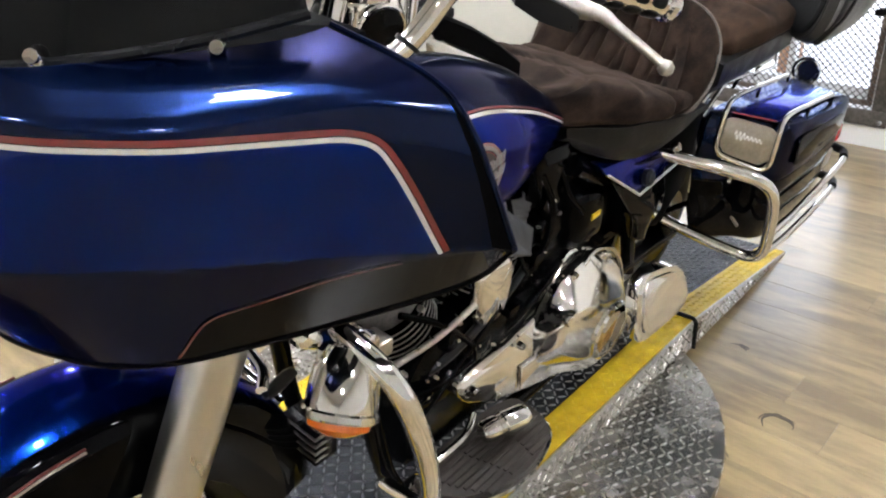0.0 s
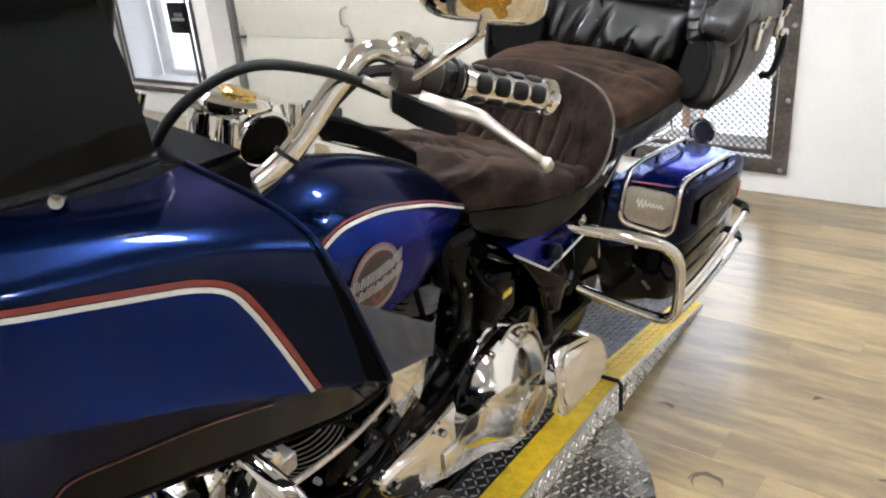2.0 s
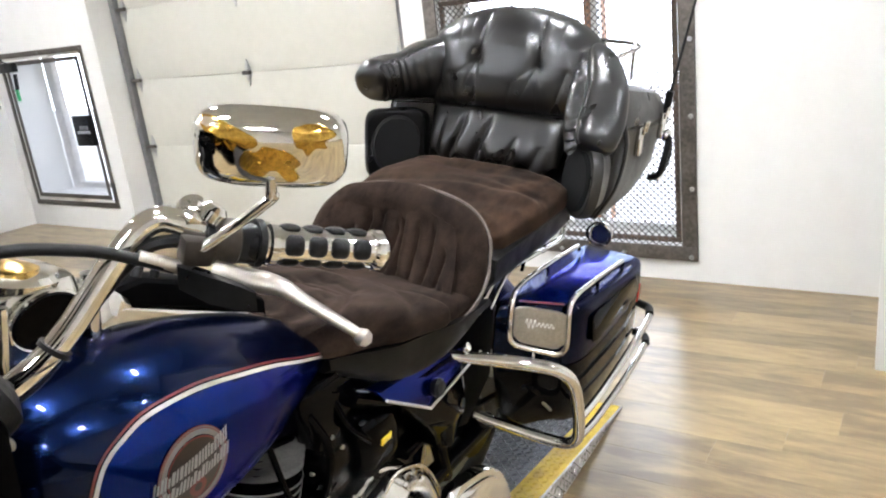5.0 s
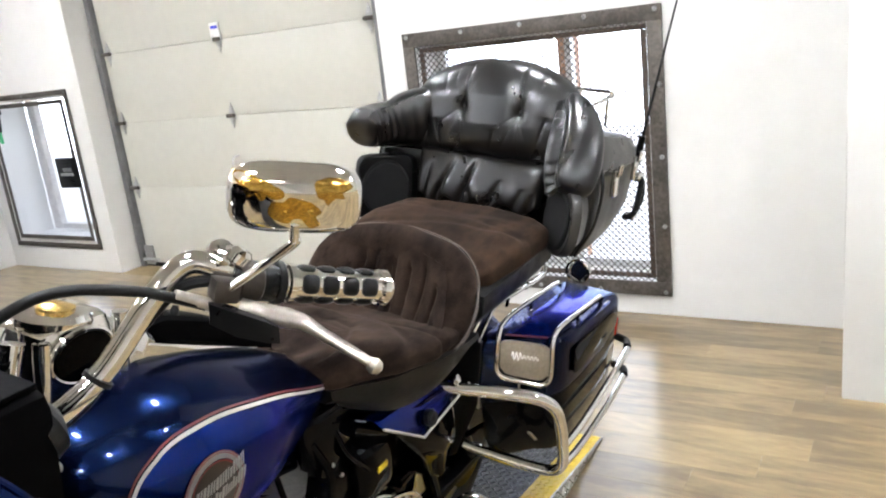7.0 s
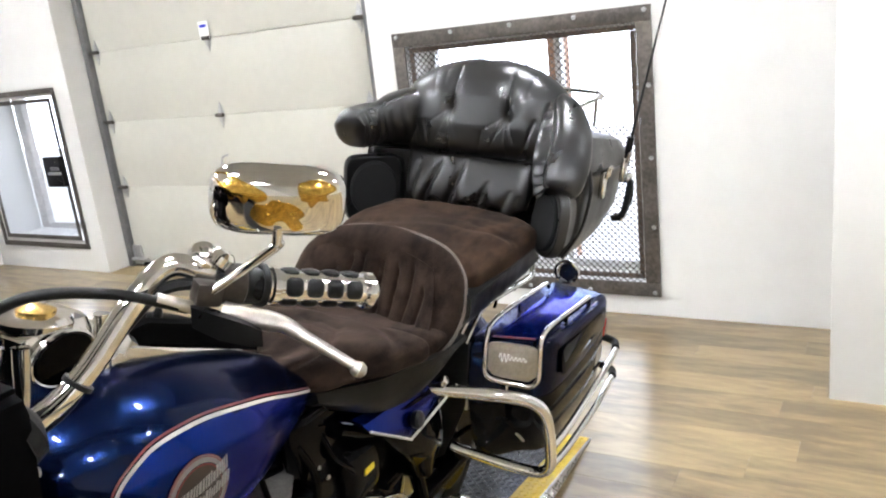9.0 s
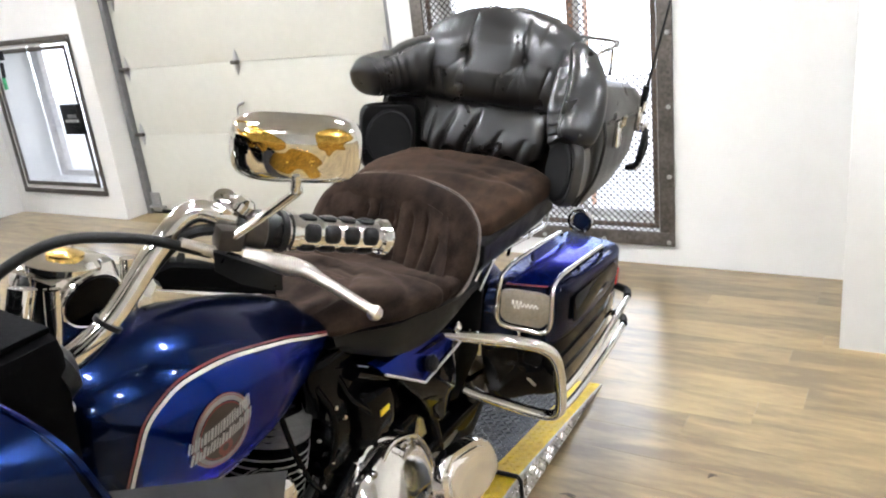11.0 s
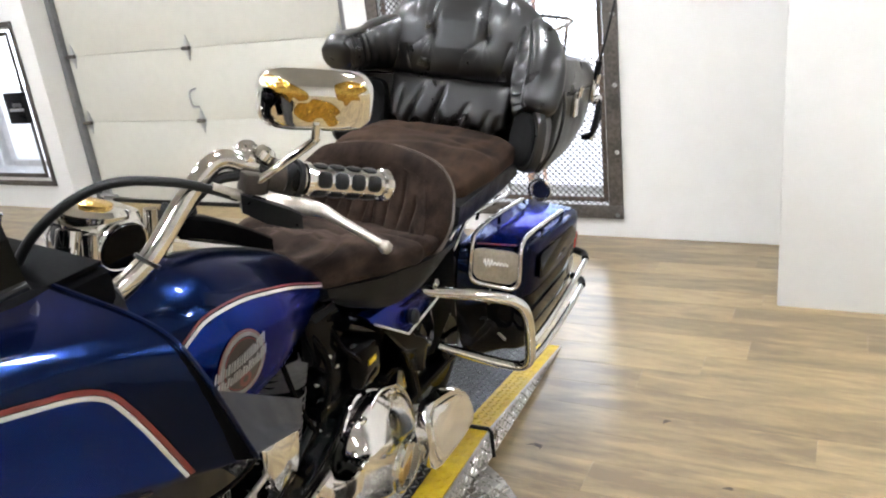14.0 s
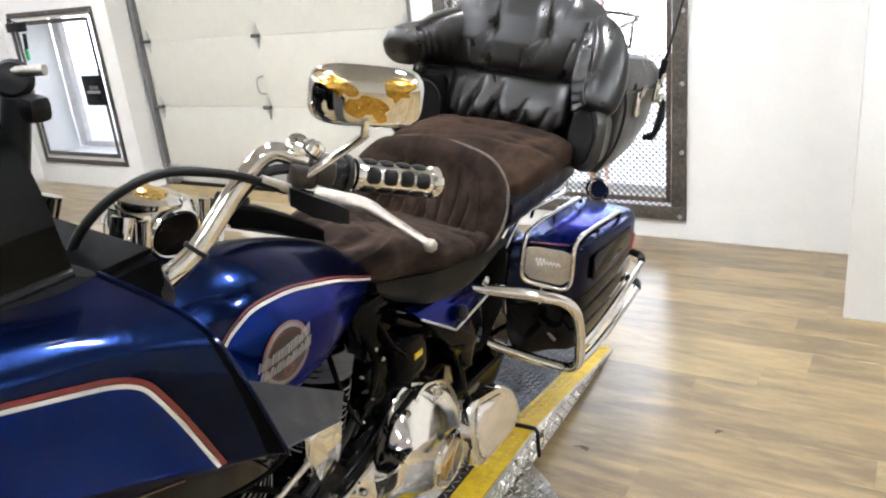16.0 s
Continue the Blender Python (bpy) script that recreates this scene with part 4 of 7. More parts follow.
# front end
def build_front():
    c = Vector((0, 0.3, 0.325))
    wheel = thing_part("front_wheel", bike)
    ring = []
    n, m = 48, 14
    for i in range(n):
        a = 2 * math.pi * i / n
        e = Vector((0, math.cos(a), math.sin(a)))
        ring.append([c + e * (0.265 + 0.06 * math.cos(b)) + Vector((0.062 * math.sin(b), 0, 0)) for b in (2 * math.pi * k / m for k in range(m))])
    part("tyre", loft(ring, False, True), RUBBER, wheel)
    part("rim", at_axis(c, (1, 0, 0), [(0.2, -0.05), (0.215, -0.045), (0.2, -0.03), (0.2, 0.03), (0.215, 0.045), (0.2, 0.05), (0.18, 0.0), (0.2, -0.05)], 40), CHROME, wheel)
    part("hub", at_axis(c, (1, 0, 0), [(0.04, -0.09), (0.055, -0.05), (0.045, 0), (0.055, 0.05), (0.04, 0.09)]), STEEL, wheel)
    for k in range(10):
        a = 2 * math.pi * k / 10
        e = Vector((0, math.cos(a), math.sin(a)))
        part("spoke", tube([c + e * 0.04, c + e * 0.2], 0.011, 8, straight=True), STEEL, wheel)
    part("brake_disc", at_axis(c + Vector((0.075, 0, 0)), (1, 0, 0), [(0.08, 0), (0.145, 0), (0.145, 0.005), (0.08, 0.005)], 40), STEEL, wheel)
    d = Vector((0, 0.41, 0.91)).normalized()
    for s in (1, -1):
        leg = thing_part("fork_leg", bike)
        a = Vector((0.125 * s, 0.275, 0.3))
        part("slider", tube([a, a + d * 0.2, a + d * 0.4, a + d * 0.56], lambda u: 0.034 + 0.006 * u, 20, straight=False), STEEL, leg, "satin aluminium fork slider")
        part("fork_tube", tube([a + d * 0.44, a + d * 0.8], 0.0225, 14, straight=True), CHROME, leg)
        part("fork_cover", tube([a + d * 0.55, a + d * 0.82], 0.041, 14, straight=True), BLACK, leg)
        part("axle_cap", at_axis(a + Vector((0.03 * s, 0, 0)), (s, 0, 0), [(0.03, -0.04), (0.03, 0.01), (0.018, 0.02), (0.001, 0.02)]), CHROME, leg)
    for k, z in enumerate((0.9,)):
        y = 0.3 + 0.45 * (z - 0.33) + 0.0
        part("fork_crown", rbox((0, y, z), (0.3, 0.09, 0.04), 0.012), BLACK, bike)

    def fender(u, v):
        a = radians(-25 + 200 * u)
        b = (v - 0.5) * 2
        r = 0.375 - 0.035 * abs(b) ** 3 - (0.10 if abs(b) > 0.85 else 0) * (abs(b) - 0.85) / 0.15
        e = Vector((0, -math.cos(a), math.sin(a)))
        return c + e * (r + 0.01) + Vector((0.088 * math.copysign(min(1, abs(b) * 1.1), b), 0, 0))

    bm = sheet(fender, 60, 24, 0.003)
    f = part("front_fender", bm, NAVY, bike, "blue front fender with pinstripes", 50, [COBALT, BLACK])
    for face in f.data.polygons:
        if abs(face.center.x) > 0.07:
            face.material_index = 1
    for s in (1, -1):
        for k, (mt, off) in enumerate(((CREAM, 0.0), (RED, 0.006))):
            pts = []
            for i in range(30):
                a = radians(-15 + 108 * i / 29)
                e = Vector((0, -math.cos(a), math.sin(a)))
                pts.append(c + e * (0.358 + off) + Vector((s * 0.0885, 0, 0)))
            part("pinstripe", tube(pts, 0.0018, 6, 1), mt, f)
    # steering bar, turned a little to the left
    steer = thing_part("handlebar", bike)
    left = [(0.05, 0.64, 1.02), (0.11, 0.69, 1.045), (0.155, 0.775, 1.1), (0.18, 0.85, 1.185), (0.2, 0.89, 1.222), (0.232, 0.92, 1.212), (0.271, 0.98, 1.181), (0.34, 1.097, 1.147)]
    part("bar", tube(left, 0.0145, 16, 8), CHROME, steer, "polished chrome handlebar")
    right = [(-0.05, 0.62, 1.02), (-0.13, 0.63, 1.045), (-0.2, 0.67, 1.11), (-0.25, 0.72, 1.19), (-0.29, 0.74, 1.225), (-0.34, 0.76, 1.22), (-0.4, 0.8, 1.2), (-0.5, 0.87, 1.17)]
    part("bar", tube(right, 0.0145, 16, 8), CHROME, steer, "polished chrome handlebar")
    part("bar_clamp", rbox((0, 0.63, 1.02), (0.14, 0.06, 0.05), 0.012), CHROME, steer)
    part("cable_tie", at_axis((0.158, 0.78, 1.105), (0.25, 0.6, 0.75), [(0.0185, -0.003), (0.0185, 0.003)], 14), RUBBER, steer)
    g0, g1 = Vector((0.271, 0.98, 1.181)), Vector((0.345, 1.106, 1.145))
    gd = (g1 - g0).normalized()
    for s in (1, -1):
        if s == 1:
            a, b, dd = g0, g1, gd
        else:
            a, b = Vector((-0.385, 0.79, 1.205)), Vector((-0.505, 0.875, 1.168))
            dd = (b - a).normalized()
        ln = (b - a).length
        grip = part("grip", tube([a, b], 0.0205, 24, straight=True), CHROME, steer, "chrome grip with black rubber pads")
        m = axis_pose(a, dd)
        part("grip_flange", lathe([(0.028, -0.012), (0.028, -0.004), (0.02, 0.0)], m, 24), RUBBER, grip)
        part("grip_flange", lathe([(0.02, 0.002), (0.0255, 0.004), (0.0255, 0.012), (0.02, 0.014)], m, 24), CHROME, grip)
        for k in range(4):
            h0 = 0.02 + (ln - 0.034) * k / 4
            h1 = 0.02 + (ln - 0.034) * (k + 1) / 4 - 0.006
            for q in range(4):
                c0 = 2 * math.pi * (q + 0.82) / 4
                rows = []
                for w_, r_ in ((0.5, 0.0203), (0.5, 0.0225), (0.42, 0.0242), (0.25, 0.0252), (0.02, 0.0255)):
                    row = []
                    for e in range(20):
                        t_ = 2 * math.pi * e / 20
                        ca, sa = math.copysign(abs(math.cos(t_)) ** 0.55, math.cos(t_)), math.copysign(abs(math.sin(t_)) ** 0.55, math.sin(t_))
                        an = c0 + ca * w_ * 1.2
                        hh = (h0 + h1) / 2 + sa * w_ * (h1 - h0)
                        row.append(m @ Vector((r_ * math.cos(an), r_ * math.sin(an), hh)))
                    rows.append(row)
                part("grip_pad", loft(rows), RUBBER, grip)
        part("grip_cap", lathe([(0.0225, ln - 0.012), (0.0255, ln - 0.009), (0.0258, ln), (0.021, ln + 0.006), (0.001, ln + 0.008)], m, 24), CHROME, grip)
    # switch housing, perch, lever
    part("switch_housing", tube([g0 - gd * 0.07, g0 - gd * 0.01], 0.0245, 16, straight=True), SATIN, steer, "black switch housing")
    part("switch_cover", lathe([(0.0245, -0.062), (0.0262, -0.06), (0.0262, -0.034), (0.0245, -0.032)], axis_pose(g0, gd), 20), WARMREFL, steer, "switch band with a warm reflection painted in")
    part("clamp_disc", at_axis((0.222, 0.917, 1.226), (-0.4, -0.6, 0.6), [(0.019, -0.012), (0.02, 0.0), (0.014, 0.006), (0.013, 0.002), (0.001, 0.003)], 20), CHROME, steer)
    part("clamp_disc", at_axis((0.25, 0.932, 1.231), (0.4, 0.5, 0.8), [(0.014, -0.012), (0.015, 0.0), (0.01, 0.006), (0.001, 0.007)], 20), CHROME, steer)
    cl = Vector((0.243, 0.905, 1.192))
    perch = part("clutch_perch", rbox((0, 0, 0), (0.032, 0.03, 0.034), 0.007, axis_pose(cl, gd)), WARMREFL, steer, "clutch perch with a warm reflection painted in")
    blk = [Vector((0.232, 0.888, 1.172)), Vector((0.262, 0.9, 1.16)), Vector((0.292, 0.918, 1.15)), Vector((0.303, 0.928, 1.145))]
    part("perch_arm", loft([[q + Vector((dx, dy, dz * k)) for dx, dy, dz in ((0, 0, 0.014), (0.014, -0.014, 0.014), (0.016, -0.016, -0.014), (0, 0, -0.014))] for q, k in zip(blk, (0.9, 1.1, 0.95, 0.7))]), SATIN, steer, "black perch arm")
    lev = [(0.262, 0.91, 1.172), (0.29, 0.925, 1.163), (0.315, 0.935, 1.158), (0.335, 0.937, 1.157), (0.355, 0.943, 1.146), (0.385, 0.953, 1.129), (0.418, 0.964, 1.11)]
    part("clutch_lever", tube(lev, lambda u: lerp([(0, 0.013), (0.3, 0.016), (0.5, 0.012), (0.7, 0.009), (1, 0.007)], u), 14, 8, flat=0.75), LEVER, steer, "satin alloy clutch lever")
    part("lever_ball", at_axis((0.42, 0.964, 1.108), (0.6, 0.3, -0.4), [(0.001, -0.0105), (0.0075, -0.0075), (0.0105, 0), (0.0075, 0.0075), (0.001, 0.0105)], 16), LEVER, steer)
    part("clutch_cable", tube([(0.235, 0.88, 1.178), (0.19, 0.81, 1.212), (0.14, 0.73, 1.22), (0.09, 0.66, 1.16), (0.06, 0.62, 1.04)], 0.0065, 10, 10), RUBBER, steer, "black clutch cable")
    part("cable_ferrule", tube([(0.24, 0.888, 1.176), (0.215, 0.852, 1.196)], 0.008, 10, straight=True), LEVER, steer)
    part("bar_cable", tube([(0.235, 0.91, 1.2), (0.2, 0.875, 1.195), (0.165, 0.83, 1.14), (0.14, 0.77, 1.07), (0.1, 0.72, 1.03)], 0.008, 8, 8), RUBBER, steer)
    # mirror, its chrome back towards the front
    for s in (1, -1):
        mid = Vector((0.325, 0.944, 1.311)) if s == 1 else Vector((-0.42, 0.69, 1.33))
        right_ax = Vector((0.79, 0.61, -0.07)).normalized() if s == 1 else Vector((0.9, 0.3, 0.1)).normalized()
        out = Vector((0.5, -0.85, -0.2))
        out = (out - right_ax * out.dot(right_ax)).normalized()
        upv = out.cross(right_ax)
        if upv.z < 0:
            upv = -upv
        rings = []
        for k, (dep, sc) in enumerate(((-0.012, 0.97), (-0.008, 1.0), (0.006, 1.0), (0.014, 0.96), (0.022, 0.86), (0.028, 0.66), (0.031, 0.35), (0.032, 0.03))):
            ring = []
            for i in range(40):
                a = 2 * math.pi * i / 40
                ca, sa = math.cos(a), math.sin(a)
                ex = 0.077 * math.copysign(abs(ca) ** 0.5, ca)
                ez = 0.041 * math.copysign(abs(sa) ** 0.5, sa)
                ring.append(mid + right_ax * ex * sc + upv * ez * sc + out * dep)
            rings.append(ring)
        mir = part("mirror", loft(rings), CHROME, steer, "rounded rectangular chrome mirror")
        def on_mirror(ex, ez, lift=0.0007):
            rho = ((abs(ex) / 0.077) ** 4 + (abs(ez) / 0.041) ** 4) ** 0.25
            return mid + right_ax * ex + upv * ez + out * (ease([(0, 0.032), (0.35, 0.031), (0.66, 0.028), (0.86, 0.022), (0.96, 0.014), (1.0, 0.006)], rho) + lift)
        # three slightly raised gold-coloured shapes on the mirror back
        for name, ring in (("gilt_wing", ((-0.07, 0.031), (-0.058, 0.036), (-0.045, 0.0345), (-0.028, 0.029), (-0.014, 0.022), (-0.013, 0.014), (-0.024, 0.011), (-0.031, 0.016), (-0.037, 0.008), (-0.046, 0.017), (-0.052, 0.012), (-0.06, 0.021))),
                           ("gilt_wing", ((0.02, 0.031), (0.03, 0.0355), (0.042, 0.036), (0.055, 0.033), (0.064, 0.026), (0.053, 0.021), (0.055, 0.014), (0.044, 0.014), (0.036, 0.006), (0.031, 0.013), (0.024, 0.016))),
                           ("gilt_body", ((-0.031, -0.006), (-0.026, 0.008), (-0.014, 0.009), (-0.007, 0.015), (0.006, 0.013), (0.019, 0.009), (0.03, -0.002), (0.024, -0.009), (0.029, -0.019), (0.018, -0.026), (0.011, -0.014), (0.0, -0.012), (-0.008, -0.019), (-0.02, -0.016)))):
            edge_ = smooth_path([(0, a_, c_) for a_, c_ in ring], 5, True)
            cx_, cz_ = sum(q.y for q in edge_) / len(edge_), sum(q.z for q in edge_) / len(edge_)
            rows = [[on_mirror(cx_ + (q.y - cx_) * k, cz_ + (q.z - cz_) * k, h) for q in edge_] for k, h in ((1.0, -0.001), (0.98, 0.0006), (0.6, 0.0012), (0.3, 0.0014), (0.02, 0.0014))]
            part(name, loft(rows), GOLDTONE, mir, "gold-coloured shape on the mirror back")
        base = Vector((0.225, 0.925, 1.245)) if s == 1 else Vector((-0.33, 0.75, 1.24))
        base = Vector((0.243, 0.9, 1.178)) if s == 1 else base
        part("mirror_stem", tube([base, base + Vector((0.004 * s, -0.003, 0.012)), base.lerp(mid - upv * 0.055, 0.55), mid - upv * 0.054 + out * 0.014, mid - upv * 0.045 + out * 0.02, mid - upv * 0.02 + out * 0.026], 0.0062, 10, 8), CHROME, mir)
    part("mirror_clamp", at_axis((0.216, 0.932, 1.221), (0.2, -0.2, 1), [(0.018, -0.02), (0.018, 0.01), (0.012, 0.018), (0.001, 0.02)]), CHROME, steer)
    pod = part("instrument_pod", rbox((-0.005, 0.848, 1.078), (0.1, 0.115, 0.095), 0.026), CHROME, steer, "chrome instrument pod")
    part("pod_lid", at_axis((-0.005, 0.85, 1.125), (0.05, 0.2, 1), [(0.052, -0.008), (0.052, 0.0), (0.046, 0.007), (0.001, 0.012)], 32), CHROME, pod)
    oval = lambda x, k: [Vector((x, 0.845 + 0.046 * k * math.cos(a), 1.08 + 0.034 * k * math.sin(a))) for a in (2 * math.pi * q / 32 for q in range(32))]
    part("pod_inset", loft([oval(0.03, 1.0), oval(0.05, 1.0), oval(0.054, 0.93), oval(0.056, 0.05)]), BLACK, pod, "gloss black inset")
    part("inset_rim", tube(oval(0.049, 1.02), 0.004, 8, 1, True), CHROME, pod)
    part("brass_badge", loft([[m_ @ Vector((0.034 * k * math.cos(a), 0.022 * k * math.sin(a) * (1 + 0.25 * math.cos(3 * a)), h)) for a in (2 * math.pi * q / 30 for q in range(30))] for m_ in (axis_pose((-0.005, 0.85, 1.136), (0.05, 0.2, 1)),) for h, k in ((-0.004, 1.0), (0.002, 1.0), (0.005, 0.7), (0.006, 0.05))]), GOLD, pod, "brass-coloured emblem")
    for y in (0.785, 0.905):
        part("pod_column", tube([(0.045, y, 1.03), (0.042, y + 0.01, 1.115)], 0.011, 12, straight=True), CHROME, pod)
    for x in (0.085, -0.075):
        part("riser", tube([(x, 0.68, 1.0), (x * 0.9, 0.735, 1.15)], 0.016, 14, straight=True), CHROME, steer, "chrome riser")


build_front()


# engine and lower left side
def build_engine():
    eng = thing_part("engine", bike)
    part("crankcase", rbox((-0.02, 1.12, 0.3), (0.26, 0.46, 0.26), 0.05), ENGINE, eng, "black engine crankcase")
    part("gearbox", rbox((-0.02, 1.42, 0.38), (0.24, 0.28, 0.3), 0.04), ENGINE, eng)
    for tilt, y, z in ((-27.0, 0.985, 0.4), (14.0, 1.15, 0.425)):
        m = pose(0.012, y, z, -tilt)
        cyl = part("cylinder", lathe([(0.055, 0), (0.055, 0.22), (0.001, 0.22)], m, 28), ENGINE, eng, "black finned cylinder")
        for k in range(12):
            h = 0.012 + 0.0162 * k
            part("fin", lathe([(0.05, h), (0.09, h + 0.0004), (0.0905, h + 0.0004), (0.0905, h + 0.004), (0.09, h + 0.004), (0.05, h + 0.0044)], m, 40), ENGINE, cyl)
            part("fin_edge", lathe([(0.0902, h + 0.0002), (0.0918, h + 0.001), (0.0918, h + 0.0034), (0.0902, h + 0.0042), (0.0902, h + 0.0002)], m, 40), FIN, cyl)
        head = part("cylinder_head", rbox((0, 0, 0.24), (0.11, 0.11, 0.07), 0.02, m), ENGINE, eng)
        for k in range(4):
            h = 0.215 + 0.0135 * k
            part("fin", lathe([(0.05, h), (0.088, h + 0.0006), (0.09, h + 0.0014), (0.088, h + 0.0022), (0.05, h + 0.003)], m, 28), FIN, head)
        part("rocker_cover", rbox((0, 0, 0.3), (0.13, 0.12, 0.05), 0.02, m), BLACK, eng)
    part("horn_cover", loft([[(0.11 + dx, 1.085 + r * 0.055 * math.copysign(abs(math.cos(a)) ** 0.6, math.cos(a)) * (1 + 0.2 * math.sin(a)), 0.552 + r * 0.078 * math.copysign(abs(math.sin(a)) ** 0.6, math.sin(a))) for a in (2 * math.pi * k / 36 for k in range(36))] for dx, r in ((-0.06, 0.8), (-0.03, 0.98), (0.01, 1.0), (0.026, 0.93), (0.034, 0.8), (0.036, 0.05))]), CHROME, eng, "rounded chrome horn cover")
    part("regulator", rbox((0.09, 0.675, 0.46), (0.08, 0.03, 0.075), 0.008), ENGINE, eng, "black ribbed regulator")
    for k in range(9):
        part("regulator_rib", rbox((0.09, 0.655, 0.428 + 0.008 * k), (0.08, 0.03, 0.003), 0.001), FIN if k % 2 else ENGINE, eng)
    part("horn_bracket", tube([(0.12, 0.72, 0.53), (0.14, 0.9, 0.54), (0.13, 1.06, 0.55)], 0.006, 10), LEVER, eng)
    part("far_peg", tube([(-0.2, 0.66, 0.6), (-0.1, 0.62, 0.62)], 0.016, 12, straight=True), CHROME, eng)
    for p, d_ in (((0.13, 0.84, 0.5), (1, 0, 0)), ((0.12, 0.95, 0.45), (1, -0.2, 0)), ((0.12, 1.0, 0.52), (1, 0, 0.2)), ((0.13, 1.02, 0.34), (1, 0, 0)), ((0.11, 0.9, 0.6), (1, 0, 0))):
        bolt(eng, p, d_, 0.006, 0.01, LEVER)
    part("air_cleaner", at_axis((-0.14, 1.1, 0.62), (-1, 0, 0), [(0.11, -0.06), (0.115, 0.02), (0.1, 0.04), (0.001, 0.045)], 32), BLACK, eng)
    part("intake_block", rbox((-0.04, 1.03, 0.6), (0.14, 0.1, 0.18), 0.03), ENGINE, eng)
    part("oil_line", tube([(0.1, 0.9, 0.42), (0.13, 0.98, 0.46), (0.13, 1.15, 0.52), (0.1, 1.3, 0.56)], 0.009, 10), RUBBER, eng)
    for y, z in ((1.3, 0.66), (1.33, 0.62), (1.29, 0.55), (1.25, 0.5), (1.32, 0.49)):
        bolt(eng, (0.112, y, z), (1, 0, 0.3), 0.0045, 0.006, LEVER)
    part("starter_cover", loft([[(0.09 + dx, 1.34 + r * 0.07 * math.cos(a), 0.58 + r * 0.06 * math.sin(a)) for a in (2 * math.pi * k / 28 for k in range(28))] for dx, r in ((-0.08, 1.0), (0.0, 1.0), (0.02, 0.85), (0.028, 0.05))]), ENGINE, eng, "black rounded starter cover")
    # added dark plate, no engine part, that closes the view through the machine
    part("core_plate", prism([(-0.04, y, z) for y, z in ((0.9, 0.2), (0.86, 0.62), (1.0, 0.8), (1.62, 0.76), (1.72, 0.5), (1.7, 0.24))], (0.02, 0, 0), 0.004), ENGINE, eng, "added black plate closing the view through the engine")
    part("frame_cover", prism(rounded([Vector((0.075, y, z)) for y, z in ((1.2, 0.79), (1.38, 0.79), (1.46, 0.72), (1.42, 0.6), (1.27, 0.62))], 0.25), (0.04, 0, 0), 0.012), BLACK, eng, "gloss black frame cover")
    # wiring, hoses and small bright fasteners on the left of the engine
    rnd = random.Random(8)
    for pts, r in (([(0.11, 1.24, 0.74), (0.13, 1.27, 0.66), (0.135, 1.25, 0.58), (0.12, 1.2, 0.5)], 0.008), ([(0.1, 1.31, 0.75), (0.13, 1.33, 0.67), (0.14, 1.39, 0.6), (0.13, 1.42, 0.5)], 0.007), ([(0.09, 1.16, 0.72), (0.12, 1.17, 0.62), (0.13, 1.22, 0.52), (0.12, 1.3, 0.46)], 0.006),
                   ([(0.1, 0.86, 0.6), (0.13, 0.93, 0.56), (0.14, 1.02, 0.47), (0.13, 1.06, 0.4)], 0.007), ([(0.12, 0.82, 0.44), (0.14, 0.92, 0.42), (0.15, 1.02, 0.43)], 0.006), ([(0.13, 1.16, 0.42), (0.145, 1.23, 0.47), (0.14, 1.32, 0.52)], 0.009)):
        part("hose", tube(pts, r, 10, 8), BLACK, eng)
    for k in range(30):
        y, z = rnd.uniform(0.86, 1.42), rnd.uniform(0.37, 0.66)
        bolt(eng, (0.128 + 0.012 * rnd.random(), y, z), (1, rnd.uniform(-0.3, 0.3), rnd.uniform(0, 0.5)), rnd.uniform(0.0025, 0.0045), rnd.uniform(0.005, 0.009), CHROME if k % 3 else LEVER)
    for y, z, w_, h_ in ((1.24, 0.56, 0.04, 0.03), (1.18, 0.46, 0.05, 0.024), (0.97, 0.5, 0.03, 0.045), (1.3, 0.5, 0.03, 0.03), (0.9, 0.41, 0.05, 0.03)):
        part("connector", rbox((0.125, y, z), (0.03, w_, h_), 0.008), BLACK, eng, "gloss black connector")
    part("lifter_block", rbox((0.1, 1.06, 0.43), (0.07, 0.1, 0.07), 0.018), BLACK, eng)
    part("engine_side_cover", loft([[(0.1 + dx, 1.0 + r * 0.13 * math.cos(a), 0.42 + r * 0.1 * math.sin(a)) for a in (2 * math.pi * k / 32 for k in range(32))] for dx, r in ((-0.05, 1.0), (0.0, 1.0), (0.016, 0.94), (0.022, 0.8), (0.024, 0.05))]), BLACK, eng, "gloss black rounded engine cover")
    # frame tubes
    fr = thing_part("chassis", bike)
    for s in (1, -1):
        part("down_tube", tube([(0.05 * s, 0.62, 0.9), (0.1 * s, 0.74, 0.6), (0.13 * s, 0.82, 0.25), (0.13 * s, 0.95, 0.16), (0.13 * s, 1.6, 0.16)], 0.019, 12), BLACK, fr)
        part("seat_tube", tube([(0.12 * s, 1.35, 0.72), (0.13 * s, 1.6, 0.55), (0.13 * s, 1.72, 0.3)], 0.019, 12), BLACK, fr)
    part("top_tube", tube([(0, 0.62, 0.92), (0, 1.0, 0.82), (0, 1.45, 0.74), (0, 2.1, 0.74)], 0.03, 12), BLACK, fr)
    # chrome primary cover
    Y = lambda pts: [(0.105, y, z) for y, z in pts]
